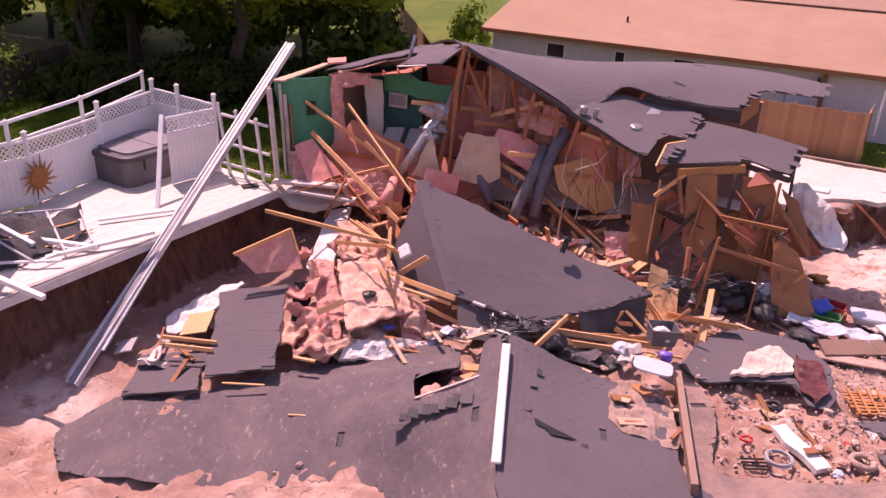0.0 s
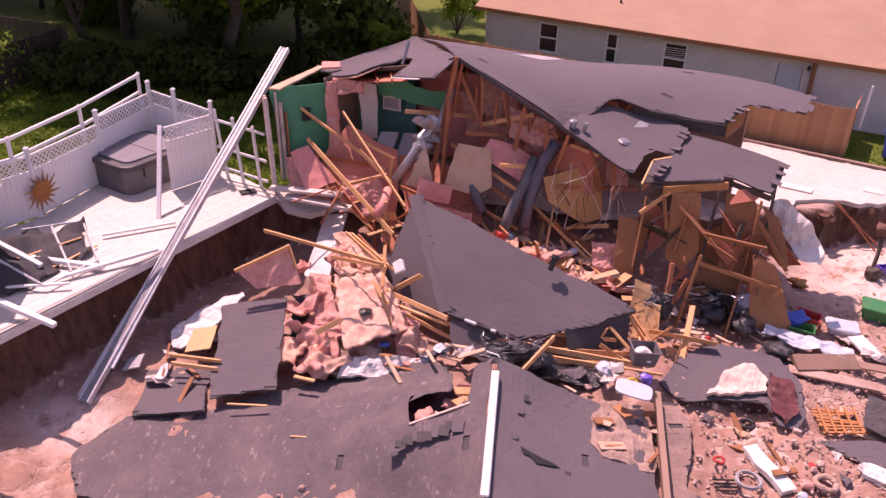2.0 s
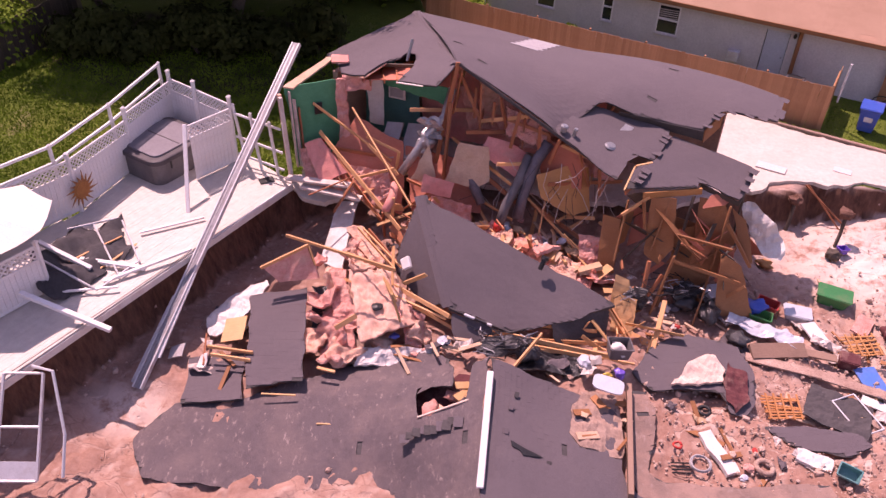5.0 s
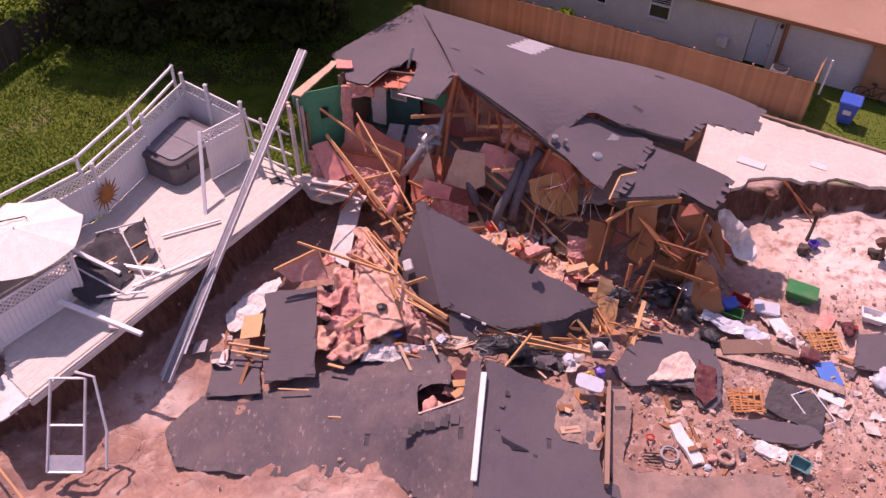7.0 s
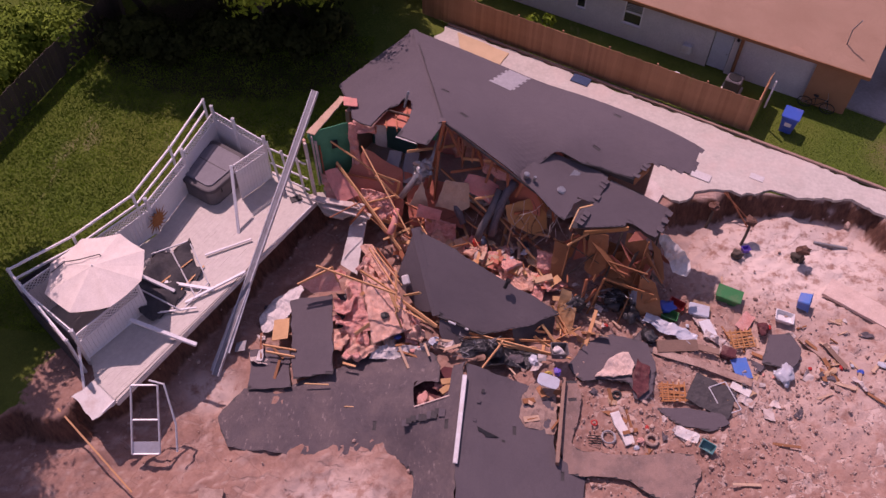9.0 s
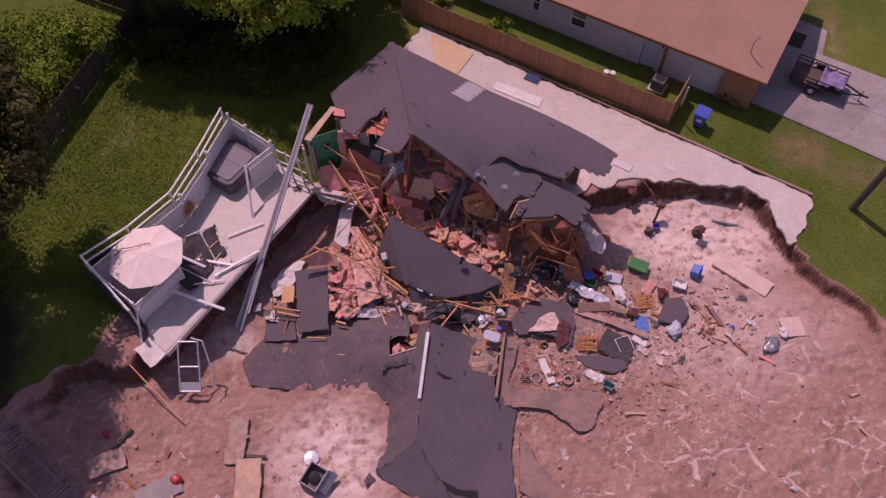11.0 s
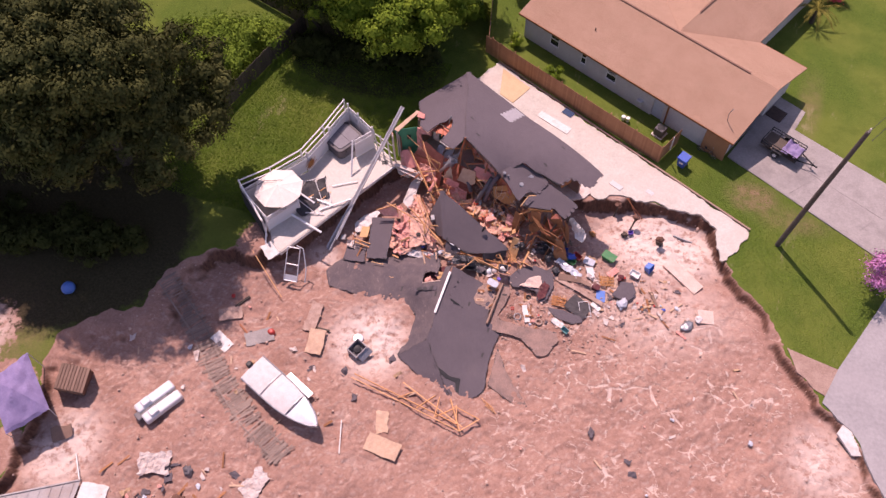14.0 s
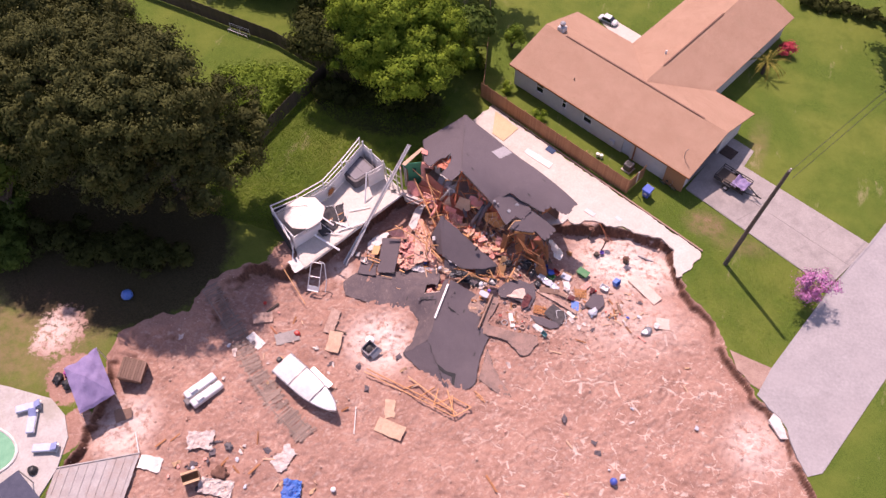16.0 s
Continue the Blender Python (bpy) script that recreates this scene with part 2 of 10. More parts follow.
STUCCO_BROWN = plain("brown_stucco", (0.27, 0.165, 0.13), (0.37, 0.245, 0.19), 1.5, 0.92, 0, 0.5, 0.02, 0.2)
TUB_GREY = plain("grey_tub", (0.10, 0.09, 0.094), (0.15, 0.135, 0.14), 3, 0.55, 0, 0.15, 0.006)
TUB_COVER = plain("tub_cover", (0.30, 0.28, 0.28), (0.38, 0.355, 0.355), 4, 0.6, 0, 0.2, 0.006)
TUB_LID = plain("tub_lid", (0.145, 0.135, 0.15), (0.19, 0.178, 0.195), 3, 0.6, 0, 0.15, 0.006)
TUB_RIM = plain("tub_rim", (0.055, 0.048, 0.054), (0.085, 0.074, 0.08), 3, 0.5)
BLACK = plain("black_plastic", (0.012, 0.012, 0.013), (0.03, 0.03, 0.032), 5, 0.45)
BAG_BLACK = plain("black_bag", (0.012, 0.012, 0.014), (0.035, 0.035, 0.04), 6, 0.3, 0, 0.6, 0.03, 0.5)
GREY_METAL = plain("grey_metal", (0.24, 0.24, 0.25), (0.36, 0.36, 0.37), 6, 0.4, 0.6)
DUCT = plain("silver_duct", (0.30, 0.29, 0.30), (0.46, 0.45, 0.46), 9, 0.35, 0.5, 0.5, 0.01)
RUST = plain("rusted_metal", (0.26, 0.10, 0.035), (0.42, 0.18, 0.06), 8, 0.7, 0.3)
CLOTH_TAN = plain("umbrella_cloth", (0.68, 0.58, 0.51), (0.79, 0.69, 0.62), 3, 0.85, 0, 0.2, 0.006)
CLOTH_PURPLE = plain("purple_cloth", (0.20, 0.155, 0.29), (0.27, 0.215, 0.37), 2, 0.8, 0, 0.2, 0.01)
NET = plain("dark_mesh_net", (0.035, 0.033, 0.035), (0.07, 0.065, 0.07), 6, 0.9)
GLASS_DARK = plain("dark_pane", (0.012, 0.014, 0.018), (0.03, 0.034, 0.04), 1.5, 0.06, 0, 0.02, 0.001, 0.6)
FABRIC_WHITE = plain("white_fabric", (0.54, 0.49, 0.46), (0.68, 0.63, 0.60), 3, 0.9, 0, 0.5, 0.02)
CLOTH_DUSTY = plain("dusty_cloth", (0.44, 0.36, 0.32), (0.62, 0.54, 0.50), 4, 0.95, 0, 0.5, 0.02, 0.2, (0.40, 0.27, 0.22))
RUG_MAROON = plain("maroon_rug", (0.09, 0.03, 0.035), (0.15, 0.055, 0.055), 4, 0.95, 0, 0.4, 0.01, 0.1, (0.36, 0.22, 0.18))
BARK = plain("bark", (0.05, 0.038, 0.028), (0.11, 0.085, 0.065), 4, 0.95, 0, 0.9, 0.04)
POLE_WOOD = plain("pole_wood", (0.07, 0.055, 0.048), (0.13, 0.105, 0.09), 5, 0.9, 0, 0.5, 0.02)
SOIL_DARK = plain("dark_soil", (0.12, 0.062, 0.045), (0.22, 0.12, 0.09), 2.5, 0.97, 0, 0.8, 0.05, 0.1)
SHELF_SOIL = plain("shelf_soil", (0.26, 0.165, 0.13), (0.40, 0.28, 0.225), 1.2, 0.97, 0, 0.6, 0.03, 0.1)
SAND_HEAP = plain("pale_sand", (0.56, 0.40, 0.33), (0.70, 0.53, 0.45), 3.0, 0.97, 0, 0.6, 0.03, 0.1)
SAND_CLOD = plain("sand_clod", (0.30, 0.18, 0.14), (0.52, 0.37, 0.30), 2.5, 0.97, 0, 0.8, 0.05, 0.1)
RED = plastic("red_plastic", (0.50, 0.035, 0.025))
BLUE = plastic("blue_plastic", (0.03, 0.09, 0.42))
BLUE_LIGHT = plastic("light_blue_plastic", (0.06, 0.19, 0.55))
GREEN = plastic("green_plastic", (0.015, 0.19, 0.055))
WHITE_PLASTIC = plastic("white_plastic", (0.74, 0.73, 0.72))
CLEAR_TUB = plastic("cloudy_plastic", (0.50, 0.53, 0.58), 0.25)
TEAL_PLASTIC = plastic("teal_plastic", (0.10, 0.30, 0.30))
PURPLE = plastic("purple_plastic", (0.13, 0.07, 0.42))
YELLOW = plastic("yellow_plastic", (0.62, 0.42, 0.06))
MAGENTA = plastic("magenta_plastic", (0.42, 0.06, 0.24))
SAND_BOARD = plain("sandy_board", (0.46, 0.30, 0.20), (0.60, 0.41, 0.29), 3, 0.9, 0, 0.3, 0.01, 0.2, (0.40, 0.25, 0.19))
CARDBOARD = plain("cardboard", (0.40, 0.25, 0.15), (0.52, 0.35, 0.22), 3, 0.9)
GELCOAT = plain("white_gelcoat", (0.56, 0.555, 0.56), (0.66, 0.655, 0.66), 2, 0.3, 0, 0.05, 0.003, 0.5, (0.60, 0.54, 0.50))
POOL_WATER = plain("pool_water", (0.12, 0.34, 0.20), (0.18, 0.42, 0.26), 2, 0.10, 0, 0.3, 0.02, 0.5)
LEAF_DARK = leaf_material("dark_leaves", (0.022, 0.030, 0.008), (0.065, 0.075, 0.020))
LEAF_OAK = leaf_material("oak_leaves", (0.026, 0.033, 0.009), (0.104, 0.110, 0.035))
LEAF_BRIGHT = leaf_material("bright_leaves", (0.050, 0.105, 0.008), (0.24, 0.33, 0.034))
LEAF_VINE = leaf_material("vine_leaves", (0.075, 0.135, 0.014), (0.21, 0.31, 0.040))
LEAF_MID = leaf_material("green_leaves", (0.030, 0.060, 0.010), (0.095, 0.145, 0.028))
LEAF_PINK = leaf_material("pink_blossom", (0.40, 0.13, 0.30), (0.64, 0.30, 0.52))
LEAF_RED = leaf_material("red_blossom", (0.42, 0.04, 0.06), (0.60, 0.10, 0.12))

# ---- tools ----
UP = Vector((0, 0, 1))


def empty(name, at=(0, 0, 0)):
    ob = new(name)
    ob.location = at
    ob.empty_display_size = 0.3
    return ob


def part(name, bm, material, parent=None, label="", smooth=False):
    me = bpy.data.meshes.new(name)
    bm.normal_update()
    bm.to_mesh(me)
    bm.free()
    for m in material if isinstance(material, (list, tuple)) else (material,):
        me.materials.append(m)
    if smooth:
        me.polygons.foreach_set("use_smooth", [True] * len(me.polygons))
    ob = new(name, me)
    if parent is not None:
        ob.parent = parent
        ob.matrix_parent_inverse = parent_matrix(parent).inverted()
    if label:
        tagged(ob, label)
    return ob


def parent_matrix(ob):
    m = ob.matrix_basis.copy()
    while ob.parent is not None:
        m = ob.parent.matrix_basis @ ob.matrix_parent_inverse @ m
        ob = ob.parent
    return m


def thing(ob, label, category, group="", kind=""):
    return tagged(ob, label, category, group, kind)


def box(bm, m, sx, sy, sz, bevel=0.0):
    """A box of that size round the origin of the pose m."""
    made = bmesh.ops.create_cube(bm, size=1.0, matrix=m @ Matrix.Diagonal((sx, sy, sz, 1)))
    if bevel:
        edges = list({e for v in made["verts"] for e in v.link_edges})
        bmesh.ops.bevel(bm, geom=edges, offset=bevel, segments=1, affect="EDGES")
    return bm


def along(a, b, roll=0.0):
    """The pose at the middle of a to b, whose x runs from a to b."""
    a, b = Vector(a), Vector(b)
    d = (b - a).normalized()
    side = UP.cross(d)
    if side.length < 1e-3:
        side = Vector((0, 1, 0))
    side.normalize()
    top = d.cross(side)
    m = Matrix((d, side, top)).transposed().to_4x4()
    m.translation = (a + b) / 2
    return m @ pose(0, 0, 0, roll)


def bar(bm, a, b, w, h, roll=0.0, bevel=0.0):
    return box(bm, along(a, b, roll), (Vector(b) - Vector(a)).length, w, h, bevel)


def tube(bm, pts, radius, sides=8, ends=True):
    """A round tube along points; radius is a number or one for each point."""
    pts = [Vector(p) for p in pts]
    rings = []
    ref = Vector((0.31, 0.22, 0.92)).normalized()
    for i, p in enumerate(pts):
        d = (pts[min(i + 1, len(pts) - 1)] - pts[max(i - 1, 0)]).normalized()
        s = d.cross(ref)
        if s.length < 1e-3:
            s = d.orthogonal()
        s.normalize()
        t = s.cross(d)
        r = radius[i] if isinstance(radius, (list, tuple)) else radius
        rings.append([bm.verts.new(p + (s * math.cos(a) + t * math.sin(a)) * r) for a in (2 * math.pi * k / sides for k in range(sides))])
    for r0, r1 in zip(rings, rings[1:]):
        for k in range(sides):
            bm.faces.new((r0[k], r0[(k + 1) % sides], r1[(k + 1) % sides], r1[k]))
    if ends:
        bm.faces.new(rings[0][::-1])
        bm.faces.new(rings[-1])
    return bm


def lathe(bm, profile, sides=16, m=Matrix()):
    rings = [[bm.verts.new(m @ Vector((r * math.cos(2 * math.pi * k / sides), r * math.sin(2 * math.pi * k / sides), z))) for k in range(sides)] for r, z in profile]
    for r0, r1 in zip(rings, rings[1:]):
        for k in range(sides):
            bm.faces.new((r0[k], r0[(k + 1) % sides], r1[(k + 1) % sides], r1[k]))
    bm.faces.new(rings[0][::-1])
    bm.faces.new(rings[-1])
    return bm


def prism(bm, pts, thick, lift=Vector((0, 0, 0))):
    """A plate: the outline pts, and the same moved down by thick."""
    top = [bm.verts.new(Vector(p) + lift) for p in pts]
    low = [bm.verts.new(Vector(p) + lift - UP * thick) for p in pts]
    bm.faces.new(top)
    bm.faces.new(low[::-1])
    n = len(pts)
    for i in range(n):
        bm.faces.new((top[i], low[i], low[(i + 1) % n], top[(i + 1) % n]))
    bmesh.ops.recalc_face_normals(bm, faces=bm.faces)
    return bm


def inside_many(poly, x, y):
    """Which of the places lie inside an outline."""
    hit = np.zeros(np.shape(x), bool)
    for (ax, ay), (bx, by) in zip(poly, np.roll(poly, -1, 0)):
        if ay != by:
            hit ^= ((ay > y) != (by > y)) & (x < (bx - ax) * (y - ay) / (by - ay) + ax)
    return hit


def snap_many(poly, x, y):
    """The nearest places on an outline."""
    best, px, py = np.full(np.shape(x), 1e9), np.array(x, float), np.array(y, float)
    for (ax, ay), (bx, by) in zip(poly, np.roll(poly, -1, 0)):
        dx, dy = bx - ax, by - ay
        k = np.clip(((x - ax) * dx + (y - ay) * dy) / max(dx * dx + dy * dy, 1e-9), 0, 1)
        qx, qy = ax + k * dx, ay + k * dy
        d = np.hypot(x - qx, y - qy)
        closer = d < best
        best, px, py = np.where(closer, d, best), np.where(closer, qx, px), np.where(closer, qy, py)
    return px, py


class Panel:
    """A plane laid through corner points, bent so that it meets them all. Its x runs along `course`."""

    def __init__(self, corners, course=None):
        pts = np.array([tuple(c) for c in corners], float)
        self.mid = pts.mean(0)
        normal = np.linalg.svd(pts - self.mid)[2][2]
        if normal[2] < 0:
            normal = -normal
        x = np.array(tuple(course) if course is not None else tuple(pts[1] - pts[0]), float)
        x -= normal * (x @ normal)
        x /= np.linalg.norm(x)
        self.rot = np.stack([x, np.cross(normal, x), normal], 1)
        self.local = (pts - self.mid) @ self.rot
        self.poly = self.local[:, :2]
        self.lump, self.lump_size = 0.0, 1.0
        n = len(pts)
        d = np.hypot(self.poly[:, None, 0] - self.poly[None, :, 0], self.poly[:, None, 1] - self.poly[None, :, 1])
        K = np.where(d > 0, d * d * np.log(d + 1e-9), 0) + np.eye(n) * 1e-5
        A = np.zeros((n + 3, n + 3))
        A[:n, :n], A[:n, n], A[:n, n + 1:], A[n, :n], A[n + 1:, :n] = K, 1, self.poly, 1, self.poly.T
        self.bend = np.linalg.lstsq(A, np.concatenate([self.local[:, 2], [0, 0, 0]]), rcond=None)[0]

    def at_many(self, x, y, z=0.0):
        n = len(self.poly)
        d = np.hypot(x[:, None] - self.poly[:, 0], y[:, None] - self.poly[:, 1])
        h = np.where(d > 0, d * d * np.log(d + 1e-9), 0) @ self.bend[:n] + self.bend[n] + x * self.bend[n + 1] + y * self.bend[n + 2] + z
        if self.lump:
            s, (mx, my, _) = self.lump_size, self.mid
            h = h + self.lump * np.array([noise.noise(Vector((a * s + mx, b * s + my, 0))) + 0.45 * noise.noise(Vector((a * s * 2.7 + my, b * s * 2.7, 5))) for a, b in zip(x, y)])
        return np.stack([x, y, h], 1) @ self.rot.T + self.mid

    def at(self, x, y, z=0.0):
        return Vector(self.at_many(np.array([float(x)]), np.array([float(y)]), z)[0])

    def outline(self, ragged=0.0, step=0.16):
        """The outline, torn where ragged is above nothing."""
        if not ragged:
            return self.poly
        rng = np.random.RandomState(int(abs(self.mid[0] * 71 + self.mid[1] * 37)) % 9973)
        out = []
        for a, b in zip(self.poly, np.roll(self.poly, -1, 0)):
            L = np.hypot(*(b - a))
            k = max(1, int(L / step))
            n = np.array([b[1] - a[1], a[0] - b[0]]) / max(L, 1e-6)
            out.append(a)
            wave = 0.0
            for i in range(1, k):
                wave = 0.55 * wave + rng.uniform(-1, 1) * 0.6
                out.append(a + (b - a) * (i / k) + n * ragged * wave)
        return np.array(out)

    def lattice(self, sx, sy, ragged):
        poly = self.outline(ragged)
        lo, hi = poly.min(0), poly.max(0)
        i = np.arange(math.floor(lo[0] / sx), math.ceil(hi[0] / sx) + 1)
        j = np.arange(math.floor(lo[1] / sy), math.ceil(hi[1] / sy) + 1)
        X, Y = np.meshgrid(i * sx, j * sy)
        return poly, X, Y

    def sheet(self, size, thick, ragged=0.0, lift=0.0, sy=None):
        """A closed sheet with that outline, as a bmesh."""
        poly, X, Y = self.lattice(size, sy or size, ragged)
        keep = inside_many(poly, X, Y)
        cell = keep[:-1, :-1] | keep[1:, :-1] | keep[:-1, 1:] | keep[1:, 1:]
        mx, my = (X[:-1, :-1] + X[1:, 1:]) / 2, (Y[:-1, :-1] + Y[1:, 1:]) / 2
        cell |= inside_many(poly, mx, my)
        SX, SY = snap_many(poly, X, Y)
        PX, PY = np.where(keep, X, SX), np.where(keep, Y, SY)
        top = self.at_many(PX.ravel(), PY.ravel(), lift)
        low = top - self.rot[:, 2] * thick
        bm = bmesh.new()
        w = X.shape[1]
        tv, lv = {}, {}

        def vert(store, src, k):
            if k not in store:
                store[k] = bm.verts.new(src[k])
            return store[k]

        rows, cols = np.nonzero(cell)
        cells = set(zip(rows.tolist(), cols.tolist()))
        for r, c in cells:
            ring = (r * w + c, r * w + c + 1, (r + 1) * w + c + 1, (r + 1) * w + c)
            bm.faces.new([vert(tv, top, k) for k in ring])
            bm.faces.new([vert(lv, low, k) for k in reversed(ring)])
            for (dr, dc), a, b in (((-1, 0), 0, 1), ((0, 1), 1, 2), ((1, 0), 2, 3), ((0, -1), 3, 0)):
                if (r + dr, c + dc) not in cells:
                    bm.faces.new((tv[ring[b]], tv[ring[a]], lv[ring[a]], lv[ring[b]]))
        bmesh.ops.dissolve_degenerate(bm, dist=0.0005, edges=bm.edges)
        return bm

    def shingle_boxes(self, wide=0.32, deep=0.145, ragged=0.12, rng=random.Random(5), rise=0.0065):
        """Overlapping shingles, course by course: the eight corners of each."""
        poly = self.outline(ragged)
        lo, hi = poly.min(0), poly.max(0)
        quads = []
        for j in range(math.floor(lo[1] / deep), math.ceil(hi[1] / deep)):
            for i in range(math.floor(lo[0] / wide) - 1, math.ceil(hi[0] / wide) + 1):
                x, y, w = (i + (0.5 if j % 2 else 0.0)) * wide, j * deep, wide
                quads.append(((x, y), (x + w, y), (x + w, y + deep + 0.015), (x, y + deep + 0.015)))
        Q = np.array(quads)
        keep = inside_many(poly, Q[..., 0], Q[..., 1])
        use = keep.sum(1) >= 2
        Q, keep = Q[use], keep[use]
        SX, SY = snap_many(poly, Q[..., 0], Q[..., 1])
        X, Y = np.where(keep, Q[..., 0], SX), np.where(keep, Q[..., 1], SY)
        n = len(Q)
        dz = np.array([rng.uniform(0, 0.0015) for _ in range(n)])[:, None]
        gone = np.array([rng.random() < 0.003 for _ in range(n)])
        zl = np.array([0.006, 0.006, 0.001, 0.001]) + dz * 0
        zt = np.array([rise, rise, 0.005, 0.005]) + dz
        base = self.at_many(X.ravel(), Y.ravel()).reshape(n, 4, 3)
        up = self.rot[:, 2]
        low, high = base + zl[..., None] * up, base + zt[..., None] * up
        for k in range(n):
            if not gone[k]:
                yield [Vector(p) for p in low[k]] + [Vector(p) for p in high[k]]


BOX_FACES = ((3, 2, 1, 0), (4, 5, 6, 7), (0, 1, 5, 4), (1, 2, 6, 5), (2, 3, 7, 6), (3, 0, 4, 7))


def joined_boxes(name, boxes, material, parent, label=""):
    verts, faces = [], []
    for b in boxes:
        k = len(verts)
        verts += [tuple(v) for v in b]
        faces += [tuple(k + q for q in f) for f in BOX_FACES]
    me = bpy.data.meshes.new(name)
    me.from_pydata(verts, [], faces)
    me.materials.append(material)
    ob = new(name, me)
    if parent is not None:
        ob.parent = parent
        ob.matrix_parent_inverse = parent_matrix(parent).inverted()
    return tagged(ob, label, "", "", "stuff")


def roof_piece(name, corners, parent, course=None, material=None, ragged=0.12, lump=0.03, label="", cell=0.24):
    """Torn roofing: a plywood sheet with its courses of shingles on it."""
    p = Panel(corners, course)
    p.lump, p.lump_size = lump, 0.55
    sheet = part(name, p.sheet(cell, 0.03, ragged, -0.014), [FELT, PLY], parent, label)
    under = sheet.data
    for f in under.polygons:
        f.material_index = 1 if f.normal.dot(Vector(p.rot[:, 2])) < -0.5 else 0
    joined_boxes("shingle_field", p.shingle_boxes(ragged=ragged), material or SHINGLE, sheet, "weathered dark grey asphalt shingles in courses")
    return p, sheet


def lumpy(bm, m, sx, sy, sz, rough=0.2, seed=0, level=2):
    """A rounded lump with an uneven skin."""
    made = bmesh.ops.create_icosphere(bm, subdivisions=level, radius=0.5)
    for v in made["verts"]:
        k = 1 + rough * 2 * noise.noise(v.co * 3.1 + Vector((seed, seed * 0.7, 0)))
        v.co = m @ Vector((v.co.x * sx * k, v.co.y * sy * k, v.co.z * sz * k))
    return bm

# ---- ground, hole and paving ----
RIM = [(-6.2, 22.3), (-4.5, 23.4), (-2, 23.9), (2, 23.4), (6, 23.0), (9.2, 24.1), (12.1, 24.9), (15.8, 25.2), (18.0, 24.4), (18.7, 21.7), (20.6, 19.7),
       (21.9, 18.7), (23.2, 16.4), (24.5, 14.9), (26.0, 12.8), (28.2, 11.4), (29.0, 9.7), (30.8, 7.0), (32, 1), (30, -8), (22, -16), (10, -21), (-4, -22),
       (-14, -20), (-20.0, -12), (-20.2, -8.8), (-20.2, -5.9), (-20.6, -2.5), (-21.7, -0.3), (-22.1, 2.1), (-20.7, 4.1), (-18.0, 5.6), (-17.7, 9.0),
       (-15.0, 11.6), (-12.2, 12.0), (-11.2, 13.2), (-9.6, 16.2), (-8.1, 19.0)]
FLOOR = [(-8.5, 14.8, -2.0), (-5, 17, -1.75), (-5.5, 20, -2.1), (-2.7, 18, -1.5), (-0.5, 20.8, -0.5), (2.2, 20.2, -0.45), (1.5, 17.5, -1.3), (4.3, 19.6, -0.7), (6.5, 19.2, -1.1), (3, 21.8, -0.4), (0, 22.3, -0.3), (-2, 12.5, -1.75), (3, 10, -1.9), (-3.5, 8, -2.2), (5, 4.5, -1.9), (11, 16.5, -1.35), (13, 20.5, -1.0),
         (13, 16.7, -1.0), (18.3, 16.3, -0.6), (11, 24, -1.55), (16, 23.5, -1.3), (20, 12, -0.75), (25, 8, -0.65), (26, 0, -0.8), (14, 6, -1.3), (14, -6, -1.5), (4, -8, -1.7),
         (-5, 2, -1.25), (-9, 4.5, -1.2), (-14, 0, -1.1), (-17, -4, -1.0), (-19, 2, -1.0), (-12, 9, -1.3), (-9.3, 11.5, -1.9), (-5, -10, -1.5), (-15, -12, -1.2)]
_rim = np.array(RIM)
_floor = np.array(FLOOR)


def rim_distance(x, y):
    """How far inside the hole's rim a place lies (outside: minus)."""
    best = np.full(np.shape(x), 1e9)
    odd = np.zeros(np.shape(x), bool)
    for (ax, ay), (bx, by) in zip(_rim, np.roll(_rim, -1, 0)):
        dx, dy = bx - ax, by - ay
        k = np.clip(((x - ax) * dx + (y - ay) * dy) / (dx * dx + dy * dy), 0, 1)
        best = np.minimum(best, np.hypot(x - ax - k * dx, y - ay - k * dy))
        with np.errstate(divide="ignore", invalid="ignore"):
            odd ^= ((ay > y) != (by > y)) & (x < dx * (y - ay) / (dy if dy else 1e-9) + ax)
    return np.where(odd, best, -best)


def ripple(x, y, size, seed):
    """Smooth cheap noise between -1 and 1, for arrays."""
    rng = np.random.RandomState(seed)
    out = np.zeros(np.shape(x))
    for k in range(7):
        a, ph = rng.uniform(0, 2 * np.pi, 2)
        f = 2 * np.pi / size * rng.uniform(0.6, 1.7)
        out = out + np.sin((x * np.cos(a) + y * np.sin(a)) * f + ph + 1.3 * np.sin((x * np.sin(a) - y * np.cos(a)) * f * 0.7 + ph * 2))
    return out / 4.0


def ease(k):
    k = np.clip(k, 0, 1)
    return k * k * (3 - 2 * k)


